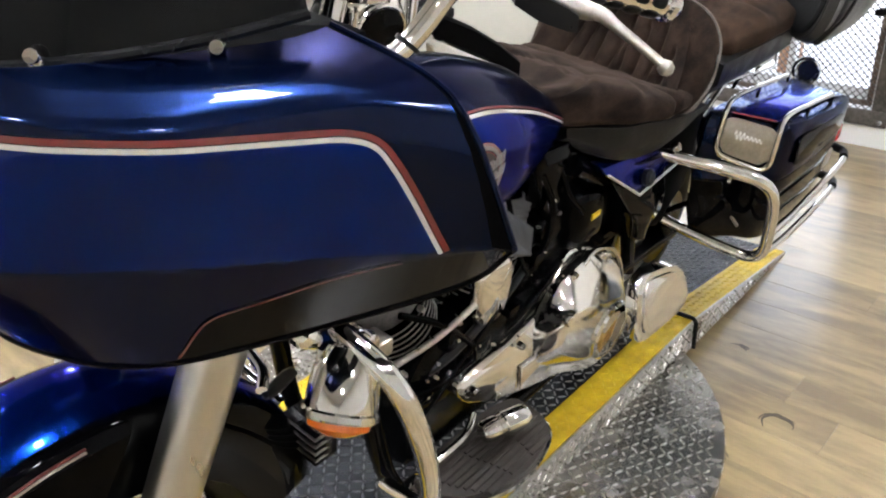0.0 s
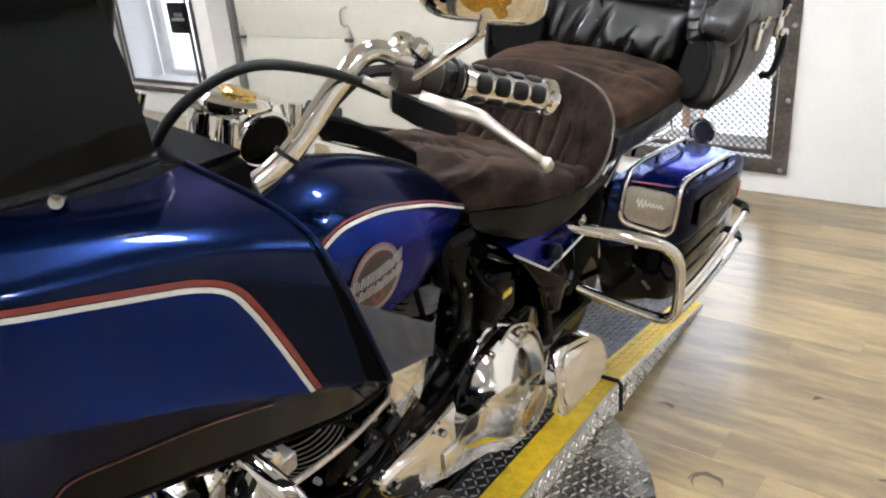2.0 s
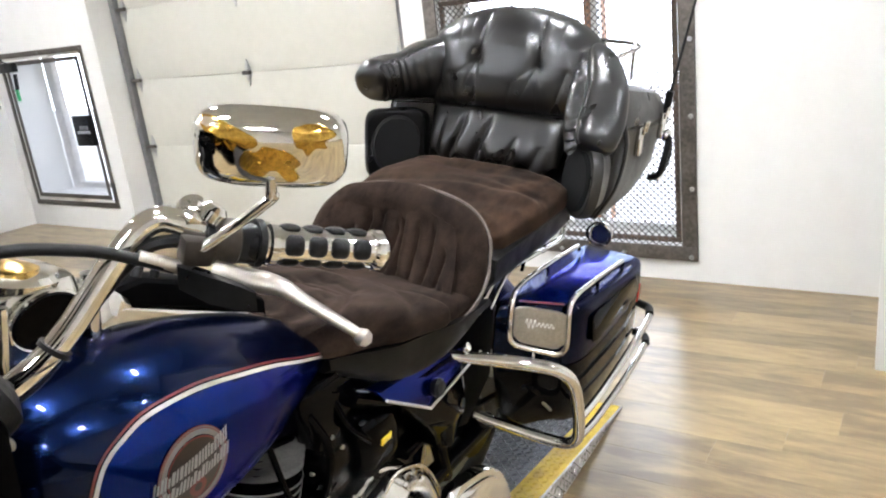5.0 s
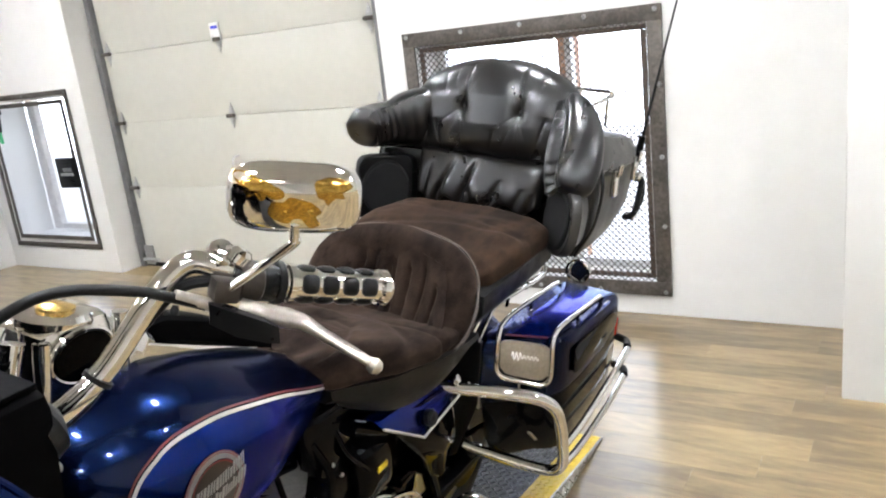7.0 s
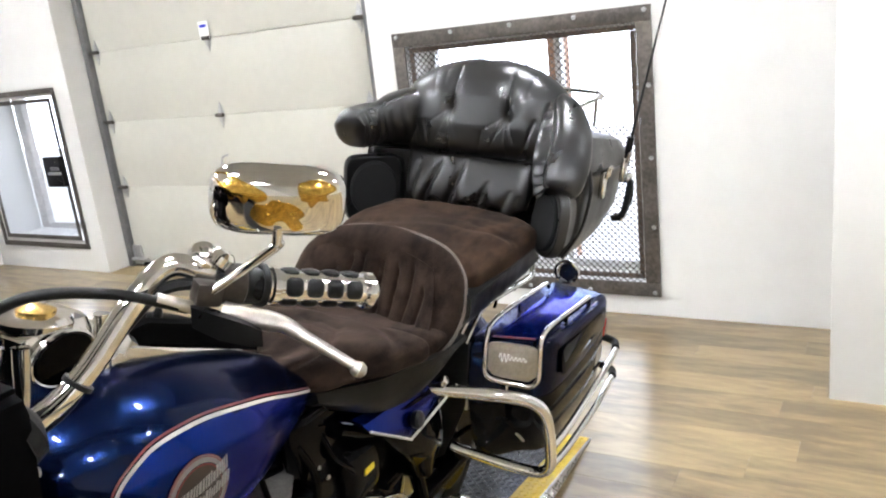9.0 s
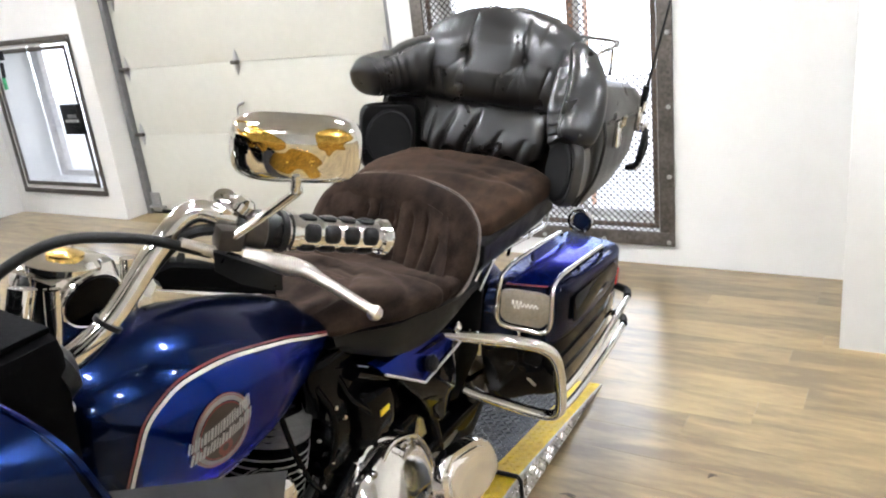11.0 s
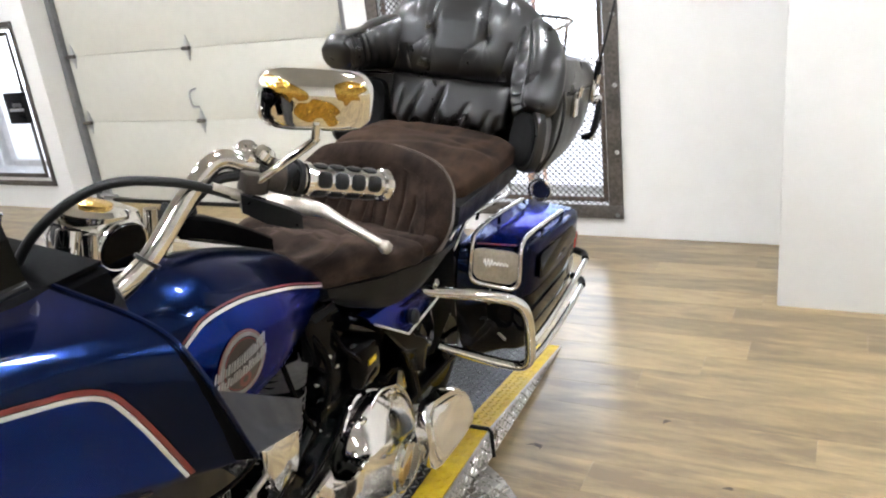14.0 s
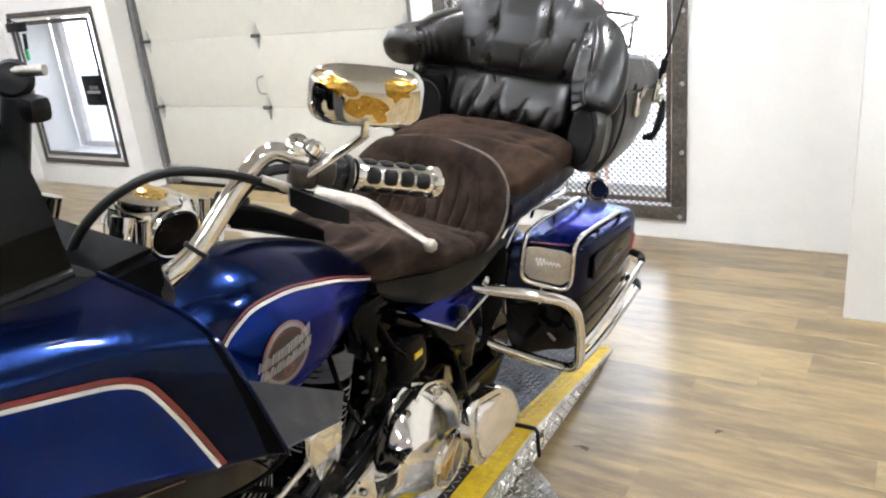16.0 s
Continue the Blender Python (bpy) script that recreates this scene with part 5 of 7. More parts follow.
    line = smooth_path([(0.0, y, z) for y, z in ((1.012, 0.335), (1.03, 0.367), (1.1, 0.378), (1.2, 0.385), (1.3, 0.4), (1.35, 0.45), (1.39, 0.48), (1.46, 0.487), (1.54, 0.455), (1.6, 0.375), (1.65, 0.27), (1.645, 0.2), (1.6, 0.145), (1.5, 0.14), (1.42, 0.168), (1.34, 0.205), (1.19, 0.245), (1.04, 0.3))], 4, True)
    cy = Vector((0, 1.33, 0.31))
    rings = [[(q := Vector((x, 0, 0)) + cy + (p - cy) * k) + Vector(((0.31 - q.z) * 0.25 if x > 0.1 else 0, 0, 0)) for p in line] for x, k in ((0.08, 1.0), (0.135, 1.0), (0.148, 0.975), (0.156, 0.92), (0.158, 0.5), (0.159, 0.05))]
    prim = part("primary_cover", loft(rings), POLISH, eng, "polished chrome primary cover")
    # clutch housing: a broad upper slope, a lower facet, and a flat that carries the round derby cover
    low_ = [(1.235, 0.26), (1.25, 0.37), (1.33, 0.462), (1.46, 0.484), (1.59, 0.41), (1.652, 0.28), (1.6, 0.15), (1.44, 0.158)]
    top_ = [(1.262, 0.335), (1.274, 0.425), (1.36, 0.412), (1.47, 0.372), (1.565, 0.338), (1.59, 0.262), (1.53, 0.19), (1.395, 0.232)]
    base_, crown_ = (smooth_path(rounded([Vector((0, y, z)) for y, z in pts], 0.3), 3, True) for pts in (low_, top_))
    cen_ = Vector((0, 1.45, 0.3))
    rings = []
    for x, k, q in ((0.13, 0.0, 1.0), (0.146, 0.0, 1.0), (0.152, 0.03, 0.995), (0.166, 0.24, 1.006), (0.181, 0.5, 1.01), (0.194, 0.76, 1.008), (0.202, 0.93, 1.0), (0.206, 1.0, 0.985), (0.208, 1.0, 0.93), (0.209, 1.0, 0.05)):
        rings.append([cen_ + (a.lerp(b_, k) - cen_) * q + Vector((x, 0, 0)) for a, b_ in zip(base_, crown_)])
    part("clutch_dome", loft(rings), POLISH, prim, "polished chrome clutch housing", 50)
    bolt(prim, (0.203, 1.283, 0.415), (1, -0.2, 0.2), 0.014, 0.012)
    der = part("derby_cover", at_axis((0.208, 1.503, 0.268), (1, 0, 0.0), [(0.078, -0.006), (0.078, 0.006), (0.071, 0.011), (0.066, 0.009), (0.05, 0.012), (0.001, 0.014)], 40), CHROME, prim, "round chrome derby cover")
    for k in range(6):
        yy, zz = 1.448 + 0.009 * k, 0.236 + 0.004 * k
        part("emblem_feather", prism([(0.2195, yy, zz), (0.2195, yy + 0.006, zz - 0.001), (0.2195, yy + 0.01, zz + 0.05), (0.2195, yy + 0.004, zz + 0.042)], (0.0025, 0, 0)), GOLD, der)
    part("emblem_bird", loft([[(0.2185 + h, 1.525 + k * 0.03 * math.cos(a) * (1 + 0.3 * math.sin(2 * a)), 0.27 + k * 0.042 * math.sin(a)) for a in (2 * math.pi * q / 24 for q in range(24))] for h, k in ((0, 1.0), (0.003, 0.95), (0.006, 0.5), (0.006, 0.03))]), LEVER, der, "raised satin emblem shape")
    part("inspection_cover", prism([(0.158 + (0.31 - z) * 0.25, y, z) for y, z in ((1.18, 0.262), (1.29, 0.255), (1.305, 0.31), (1.19, 0.315))], (0.008, 0, 0), 0.004), CHROME, prim)
    for y, z in ((1.035, 0.345), (1.19, 0.37), (1.37, 0.465), (1.52, 0.455), (1.12, 0.28)):
        bolt(prim, (0.15, y, z), (1, 0, 0), 0.009, 0.014)
    part("top_bracket", tube([(0.15, 1.41, 0.46), (0.155, 1.455, 0.492), (0.155, 1.55, 0.45), (0.155, 1.62, 0.36), (0.15, 1.665, 0.27)], 0.006, 10), CHROME, prim)
    part("inner_primary", rbox((0.07, 1.33, 0.33), (0.08, 0.6, 0.26), 0.05), ENGINE, eng)
    # shift linkage and heel shifter
    part("shift_rod", tube([(0.15, 0.86, 0.36), (0.14, 1.1, 0.5), (0.12, 1.3, 0.56)], 0.005, 8, straight=True), ENGINE, eng)
    sh = part("toe_shifter", tube([(0.17, 1.02, 0.3), (0.2, 0.95, 0.31), (0.2, 0.82, 0.31)], 0.008, 10), CHROME, eng)
    part("shifter_peg", at_axis((0.24, 1.03, 0.322), (0.35, 0.92, 0.1), [(0.018, -0.055), (0.023, -0.047), (0.024, -0.02), (0.021, -0.017), (0.021, -0.008), (0.024, -0.005), (0.024, 0.038), (0.017, 0.05), (0.001, 0.052)], 20), CHROME, eng, "chrome heel shifter peg")
    # rider footboard
    fb = [(0.17, 1.12), (0.24, 1.15), (0.3, 1.12), (0.325, 1.02), (0.315, 0.93), (0.27, 0.85), (0.21, 0.82), (0.17, 0.85)]
    out = smooth_path([(x, y, 0.255) for x, y in fb], 5, True)
    board = part("footboard", prism(out, (0, 0, 0.012), 0.004), CHROME, bike, "rider footboard with rubber tread")
    cen = Vector((0.24, 0.98, 0.268))
    part("rubber_pad", prism([cen + (Vector((p.x, p.y, 0.268)) - cen) * 0.94 for p in out], (0, 0, 0.012), 0.004), TREAD, board, "brown-black rubber tread pad")
    for k in range(10):
        x = 0.184 + 0.0135 * k
        ya, yb = 0.86 + 0.004 * abs(k - 3) ** 1.3, 1.125 - 0.003 * abs(k - 5) ** 1.6
        for a_, b_ in ((ya, ya + (yb - ya) * 0.3), (ya + (yb - ya) * 0.33, ya + (yb - ya) * 0.64), (ya + (yb - ya) * 0.67, yb)):
            part("rib", rbox((x, (a_ + b_) / 2, 0.282), (0.009, b_ - a_, 0.005), 0.0015), TREAD, board)
    # passenger footboard, folded up
    out = smooth_path([(0.244 + (0.36 - z) * 0.35, y, z) for y, z in ((1.475, 0.3), (1.49, 0.385), (1.52, 0.425), (1.57, 0.424), (1.68, 0.396), (1.725, 0.36), (1.737, 0.305), (1.71, 0.278), (1.53, 0.283))], 4, True)
    pb = part("passenger_footboard", prism(out, (0.03, 0, 0), 0.006), CHROME, bike, "folded chrome passenger footboard")
    cen = Vector((0.28, 1.615, 0.35))
    part("inset", prism([cen + (Vector((p.x + 0.029, p.y, p.z)) - cen) * 0.8 for p in out], (0.006, 0, 0), 0.003), POLISH, pb)
    part("mount_arm", tube([(0.12, 1.62, 0.3), (0.2, 1.62, 0.25), (0.26, 1.61, 0.25)], 0.012, 10), BLACK, pb)
    # engine guard and turn signal
    part("engine_guard", tube([(0.08, 0.66, 0.74), (0.2, 0.63, 0.755), (0.29, 0.635, 0.72), (0.325, 0.66, 0.62), (0.32, 0.7, 0.48), (0.27, 0.745, 0.36), (0.15, 0.79, 0.27)], 0.0165, 16, 8), CHROME, bike, "chrome tubular engine guard")
    part("engine_guard", tube([(-0.08, 0.66, 0.74), (-0.2, 0.63, 0.755), (-0.29, 0.635, 0.72), (-0.325, 0.66, 0.62), (-0.32, 0.7, 0.48), (-0.27, 0.745, 0.36), (-0.15, 0.79, 0.27)], 0.0165, 16, 8), CHROME, bike, "chrome tubular engine guard")
    for s in (1, -1):
        c = Vector((0.235 * s, 0.6, 0.69))
        sig = part("turn_signal", at_axis(c, (0.3 * s, -0.5, -0.8), [(0.001, -0.07), (0.03, -0.06), (0.046, -0.03), (0.05, 0.01), (0.05, 0.03), (0.046, 0.036)], 28), CHROME, bike, "chrome bullet turn signal")
        part("amber_lens", at_axis(c, (0.3 * s, -0.5, -0.8), [(0.045, 0.034), (0.043, 0.046), (0.03, 0.056), (0.001, 0.06)], 28), AMBER, sig, "amber lens")
        part("signal_stem", tube([c + Vector((0, 0.03, 0.02)), c + Vector((-0.07 * s, 0.05, 0.08)), c + Vector((-0.12 * s, 0.06, 0.1))], 0.014, 10), CHROME, sig)
        part("signal_band", at_axis(c, (0.3 * s, -0.5, -0.8), [(0.0505, 0.022), (0.053, 0.025), (0.053, 0.033), (0.0505, 0.036)], 28), CHROME, sig)
    clus = part("signal_clamp", rbox((0, 0, 0), (0.05, 0.075, 0.045), 0.012, look((0.19, 0.63, 0.735), (0.3, 0.5, 0.9))), CHROME, bike, "chrome turn signal clamp")
    for p, d_, r_ in (((0.165, 0.6, 0.75), (0.2, -0.6, 0.5), 0.02), ((0.2, 0.665, 0.715), (0.8, 0.2, 0.3), 0.018), ((0.175, 0.68, 0.7), (0.3, -0.3, 0.9), 0.014)):
        part("clamp_collar", at_axis(p, d_, [(r_, -0.03), (r_ * 1.1, -0.024), (r_ * 1.1, 0.016), (r_ * 0.7, 0.024), (0.001, 0.025)], 20), CHROME, clus)
    part("clamp_plate", rbox((0.205, 0.69, 0.7), (0.04, 0.035, 0.03), 0.006), LEVER, clus)
    peg = part("front_peg", tube([(0.02, 0.6, 0.64), (0.08, 0.585, 0.64), (0.11, 0.56, 0.635)], 0.009, 12), CHROME, bike, "chrome peg with a black rubber blade")
    part("peg_blade", loft([[Vector((0.1, 0.6, 0.617)) + Vector((0.3, -0.82, 0.25)).normalized() * (a - 0.5) * 0.085 + Vector((0.0, 0.3, 0.95)).normalized() * w_ * math.sin(q) + Vector((1, 0.3, 0)).normalized() * 0.007 * math.cos(q) for q in (2 * math.pi * n / 16 for n in range(16))] for a, w_ in ((0, 0.004), (0.1, 0.013), (0.4, 0.019), (0.75, 0.016), (0.95, 0.01), (1.0, 0.003))]), RUBBER, peg, "black rubber blade")
    part("jiffy_stand", tube([(0.14, 0.95, 0.2), (0.22, 0.93, 0.1), (0.32, 0.92, -0.045)], 0.012, 10), BLACK, bike, "black side stand")
    part("stand_foot", rbox((0.325, 0.915, -0.045), (0.05, 0.07, 0.012), 0.005, None), BLACK, bike)
    # exhausts on the far side and low left
    for s, y0 in ((-1, 1.2),):
        part("muffler", tube([(0.2 * s, 1.6, 0.2), (0.27 * s, 1.8, 0.2), (0.28 * s, 2.5, 0.22)], lambda u: 0.03 + 0.018 * min(1, u * 3), 16), CHROME, bike, "chrome muffler")


build_engine()


# seats
def ring_xz(y, w, top, bottom, power=0.6, dish=0.0, n=40):
    out = []
    mid = (top + bottom) / 2
    for k in range(n):
        a = 2 * math.pi * k / n
        c, s = math.cos(a), math.sin(a)
        x = w * math.copysign(abs(c) ** power, c)
        z = mid + (top - mid) * math.copysign(abs(s) ** power, s)
        if s > 0:
            z -= dish * (1 - (x / w) ** 2)
        out.append(Vector((x, y, z)))
    return out


def wrinkle(p, amp, scale, seed=0.0):
    return amp * noise.noise(Vector((p[0] * scale, p[1] * scale, p[2] * scale + seed)))


def build_seat():
    seat = thing_part("seat", bike)
    # front cushion with rolled thigh edges
    W = [(1.2, 0.06), (1.24, 0.10), (1.33, 0.15), (1.45, 0.195), (1.56, 0.215), (1.64, 0.215), (1.68, 0.2)]
    T = [(1.2, 0.9), (1.26, 0.92), (1.36, 0.92), (1.5, 0.89), (1.6, 0.865), (1.68, 0.85)]
    B = [(1.2, 0.84), (1.3, 0.81), (1.45, 0.785), (1.6, 0.775), (1.68, 0.785)]
    rings = []
    for i in range(130):
        y = 1.2 + 0.48 * i / 129
        r = ring_xz(y, lerp(W, y), lerp(T, y), lerp(B, y), 0.62, 0.02 + 0.03 * max(0, (y - 1.35)), 96)
        for p in r:
            ang = math.atan2(p.z - 0.84, abs(p.x))
            p.z += 0.004 * math.sin(ang * 9 + y * 3) + wrinkle(p, 0.006, 14)
            for th, am, y0, reach in ((0.55, 0.009, 1.36, 0.13), (0.95, 0.008, 1.46, 0.12), (0.2, 0.008, 1.5, 0.1), (1.25, 0.006, 1.3, 0.1), (0.75, 0.008, 1.56, 0.07), (0.4, 0.007, 1.6, 0.05), (1.1, 0.006, 1.58, 0.06), (0.05, 0.006, 1.42, 0.1)):
                p.z -= am * math.exp(-((ang - th - 0.8 * (y - y0)) / 0.04) ** 2) * math.exp(-((y - y0) / reach) ** 2)
            fold = math.exp(-((y - 1.575) / 0.011) ** 2) * (1 if p.z > 0.8 else 0.3)
            p.x *= 1 - 0.05 * fold
            p.z -= 0.01 * fold * abs(p.x) / 0.2
            p.x *= 1 + 0.012 * math.sin(y * 40) * (1 if p.z > 0.84 else 0)
        rings.append(r)
    part("rider_cushion", loft(rings), WORN, seat, "brown suede rider seat", 60)
    # smooth bucket shell round the back of the rider seat
    arch = [(0.17, 1.5, 0.79), (0.2, 1.58, 0.795), (0.218, 1.645, 0.825), (0.222, 1.69, 0.88), (0.2, 1.725, 0.945), (0.135, 1.748, 0.99), (0, 1.758, 1.008), (-0.135, 1.748, 0.99), (-0.2, 1.725, 0.945), (-0.222, 1.69, 0.88), (-0.218, 1.645, 0.825), (-0.2, 1.58, 0.795), (-0.17, 1.5, 0.79)]
    line = smooth_path(arch, 8)
    hub = Vector((0, 1.64, 0.84))
    rings = []
    rim = [[], []]
    for k, p in enumerate(line):
        tan = (line[min(k + 1, len(line) - 1)] - line[max(k - 1, 0)]).normalized()
        out = (p - hub)
        out -= tan * out.dot(tan)
        out.normalize()
        fwd = tan.cross(out)
        if fwd.y > 0:
            fwd = -fwd
        end = min(1.0, 0.25 + 4.0 * min(k, len(line) - 1 - k) / len(line))
        row = []
        for o, f in ((-0.055, -0.06), (-0.02, -0.055), (-0.004, -0.038), (0.0, -0.018), (-0.003, 0.002), (-0.011, 0.014), (-0.025, 0.021), (-0.045, 0.023), (-0.066, 0.018), (-0.08, 0.006), (-0.086, -0.012), (-0.08, -0.04)):
            q = p + out * o * end + fwd * f * end
            row.append(q + Vector((wrinkle(q, 0.004, 14), wrinkle(q, 0.003, 14, 5), wrinkle(q, 0.004, 14, 9))))
        rings.append(row)
        for n, (o, f) in enumerate(((0.003, -0.022), (0.001, -0.036))):
            rim[n].append(p + out * o * end + fwd * f * end)
    part("bucket_edge", loft(rings), WORN, seat, "smooth brown suede seat back shell", 60)
    for r in rim:
        part("piping", tube(r[6:-6], 0.0026, 8, 1), CORD, seat, "thin grey-brown piping")

    pleats = [(-0.128, 0.02, 0.7), (-0.088, 0.014, 0.9), (-0.05, 0.008, 0.98), (-0.012, 0.016, 0.8), (0.022, -0.004, 0.98), (0.056, 0.006, 0.86), (0.092, 0.016, 0.98), (0.128, 0.02, 0.72)]

    def lumbar(u, v):
        a = (u - 0.5) * 2
        x = a * 0.19 * (1 - 0.2 * v ** 2)
        z = 0.81 + 0.165 * v * (1 - 0.15 * a * a)
        crease = swell = 0.0
        for c0, bend, top in pleats:
            off = abs(x - c0 * (1 - 0.12 * v) - bend * math.sin(2.2 * v))
            fade = max(0.0, min(1.0, (top - v) * 6)) * min(1.0, v * 5 + 0.25)
            crease += math.exp(-(off / 0.0036) ** 1.4) * fade
            swell += math.exp(-(off / 0.013) ** 2) * fade
        pucker = math.exp(-((x - 0.15) / 0.03) ** 2) * math.exp(-((v - 0.12) / 0.12) ** 2) * math.sin(x * 260 + v * 22)
        y = 1.642 + 0.072 * v - 0.06 * a * a * (1 - 0.6 * v) + 0.011 * crease + 0.008 * swell + 0.006 * pucker
        return Vector((x, y + wrinkle((x, y, z), 0.004, 18), z))
    part("pleated_panel", sheet(lumbar, 150, 40, 0.003), WORN, seat, "pleated brown suede seat back", 60)
    # passenger cushion
    W = [(1.74, 0.19), (1.79, 0.222), (1.95, 0.238), (2.12, 0.238), (2.2, 0.21)]
    T = [(1.74, 0.93), (1.8, 0.952), (1.95, 0.96), (2.12, 0.958), (2.2, 0.92)]
    rings = []
    for i in range(70):
        y = 1.74 + 0.46 * i / 69
        r = ring_xz(y, lerp(W, y), lerp(T, y), 0.862, 0.55, -0.012, 80)
        for p in r:
            lift = max(0.0, min(1.0, (p.z - 0.9) / 0.05))
            p.z += (wrinkle(p, 0.01, 8) + wrinkle(p, 0.004, 24, 2) - 0.005 * math.exp(-((p.y - 1.93 - 0.25 * p.x) / 0.016) ** 2) - 0.004 * math.exp(-((p.y - 2.04 + 0.35 * p.x) / 0.014) ** 2)) * lift
        rings.append(r)
    part("passenger_cushion", loft(rings), SUEDE, seat, "brown suede passenger seat", 60)
    # black piping and lower vinyl skirt
    for s in (1, -1):
        rings = []
        for i in range(16):
            u = i / 15
            y = 1.3 + 0.44 * u
            lo = 0.785 - 0.062 * math.sin(math.pi * min(1, u * 1.15)) - 0.02 * u
            hi = 0.82 - 0.035 * u
            x = lerp([(0, 0.11), (0.3, 0.18), (0.7, 0.216), (1, 0.212)], u)
            rings.append([Vector((s * xx, y, z)) for xx, z in ((x - 0.04, lo), (x - 0.008, lo + 0.006), (x + 0.008, (lo + hi) / 2), (x + 0.004, hi), (x - 0.04, hi))])
        part("skirt", loft(rings), VINYL, seat, "black vinyl seat skirt")
        rings = []
        for i in range(12):
            u = i / 11
            y = 1.72 + 0.45 * u
            rings.append([Vector((s * xx, y, z)) for xx, z in ((0.15, 0.78), (0.195, 0.79), (0.232, 0.84), (0.234, 0.885), (0.15, 0.9))])
        part("skirt", loft(rings), VINYL, seat, "black vinyl seat skirt")


build_seat()


# backrest, speakers, travel trunk
def build_trunk():
    back = thing_part("backrest", bike)
    Wd = [(0, 0.225), (0.3, 0.25), (0.55, 0.252), (0.7, 0.234), (0.82, 0.196), (0.92, 0.14), (0.98, 0.072), (1.0, 0.03)]
    buttons = [(-0.075, 0.52), (0.096, 0.5)]
    # tucks in the leather: start and end as (x, height share), depth, half width
    tucks = []
    for bx, bv in buttons:
        tucks += [(bx, bv, bx * 0.86, 1.15, 0.018, 0.005), (bx, bv, bx + 0.004, -0.1, 0.008, 0.004),
                  (bx, bv, bx - 0.045, 0.12, 0.009, 0.005), (bx, bv, bx - 0.075, 0.3, 0.006, 0.005), (bx, bv, bx + 0.03, 0.2, 0.006, 0.005),
                  (bx, bv, bx + 0.035, 0.85, 0.005, 0.005), (bx, bv, bx - 0.035, 0.8, 0.005, 0.005)]
    tucks += [(-0.155, 0.97, -0.13, 0.62, 0.012, 0.006), (-0.115, 0.99, -0.105, 0.7, 0.009, 0.005), (0.15, 0.93, 0.135, 0.62, 0.01, 0.006), (-0.2, 0.5, -0.165, 0.1, 0.012, 0.007),
              (-0.15, 0.35, -0.13, 0.02, 0.013, 0.006), (-0.185, 0.28, -0.185, 0.02, 0.01, 0.005), (0.03, 0.3, 0.015, 0.0, 0.006, 0.006), (0.17, 0.45, 0.145, 0.05, 0.012, 0.006), (0.2, 0.62, 0.19, 0.2, 0.012, 0.006)]

    def tucked(x, v):
        """How far the tucks draw the leather in at a place."""
        deep = 0.0
        for x0, v0, x1, v1, d, w in tucks:
            ax, az, bx, bz = x0, v0 * 0.264, x1, v1 * 0.264
            ln = math.hypot(bx - ax, bz - az)
            k = ((x - ax) * (bx - ax) + (v * 0.264 - az) * (bz - az)) / (ln * ln)
            if -0.1 < k < 1.05:
                off = abs((x - ax) * (bz - az) - (v * 0.264 - az) * (bx - ax)) / ln
                fade = max(0.0, 1 - max(k, 0.0)) ** 0.7 * min(1.0, (k + 0.1) * 8)
                deep += d * fade * (0.5 * math.exp(-(off / (0.62 * w)) ** 1.4) + 0.3 * math.exp(-(off / (3.8 * w)) ** 2))
        return deep

    def pad(u, v):
        a = (u - 0.5) * 2
        x = a * ease(Wd, v)
        z = 1.08 + 0.264 * v
        edge = (1 - abs(a) ** 3.0) ** 0.5 * min(1, (max(0, 4 * v * (1.04 - v))) ** 0.4)
        y = 2.255 + 0.085 * v - 0.09 * edge
        for bx, bv in buttons:
            y += 0.006 * math.exp(-((x - bx) / 0.016) ** 2 - ((v - bv) / 0.075) ** 2)
        y += tucked(x, v) * min(1.0, edge * 1.3) + wrinkle((x, 0, z), 0.0025, 7) * edge
        return Vector((x, y, z))

    part("back_pad", sheet(pad, 190, 84, 0.003), LEATHER, back, "buttoned black leather back pad", 75)
    for bx, bv in buttons:
        p = pad(0.5 + bx / ease(Wd, bv) / 2, bv)
        part("button", at_axis(p + Vector((0, -0.013, 0)), (0, -1, 0.1), [(0.009, -0.004), (0.011, 0.002), (0.009, 0.006), (0.001, 0.009)], 16), LEATHER, back)
    # wrap-round arms: a smooth outer shell, gathered on the inner face
    AP = smooth_path([(0.13, 2.325, 1.2), (0.2, 2.28, 1.193), (0.25, 2.225, 1.175), (0.285, 2.17, 1.15), (0.3, 2.115, 1.135), (0.303, 2.075, 1.126), (0.302, 2.05, 1.12)], 8)
    AH = [(0, 0.085), (0.12, 0.1), (0.3, 0.11), (0.5, 0.104), (0.75, 0.096), (0.88, 0.084), (0.96, 0.06), (1.0, 0.02)]
    AW = [(0, 0.06), (0.25, 0.064), (0.5, 0.064), (0.75, 0.06), (0.88, 0.053), (0.96, 0.038), (1.0, 0.012)]

    def arm(u, a):
        k = u * (len(AP) - 1)
        i = min(int(k), len(AP) - 2)
        p = AP[i].lerp(AP[i + 1], k - i)
        tan = (AP[i + 1] - AP[i]).normalized()
        side = tan.cross(Vector((0, 0, 1))).normalized()
        if side.x < 0:
            side = -side
        up = Vector((0, 0, 1)) - tan * tan.z
        c, sn = math.cos(a), math.sin(a)
        w, h = ease(AW, u), ease(AH, u)
        inner = max(0.0, -c)
        g = 1 - inner * (0.06 + 0.13 * math.sin(u * 34 + sn * 2) ** 2) * (0.3 + 0.7 * min(1, u * 1.6))
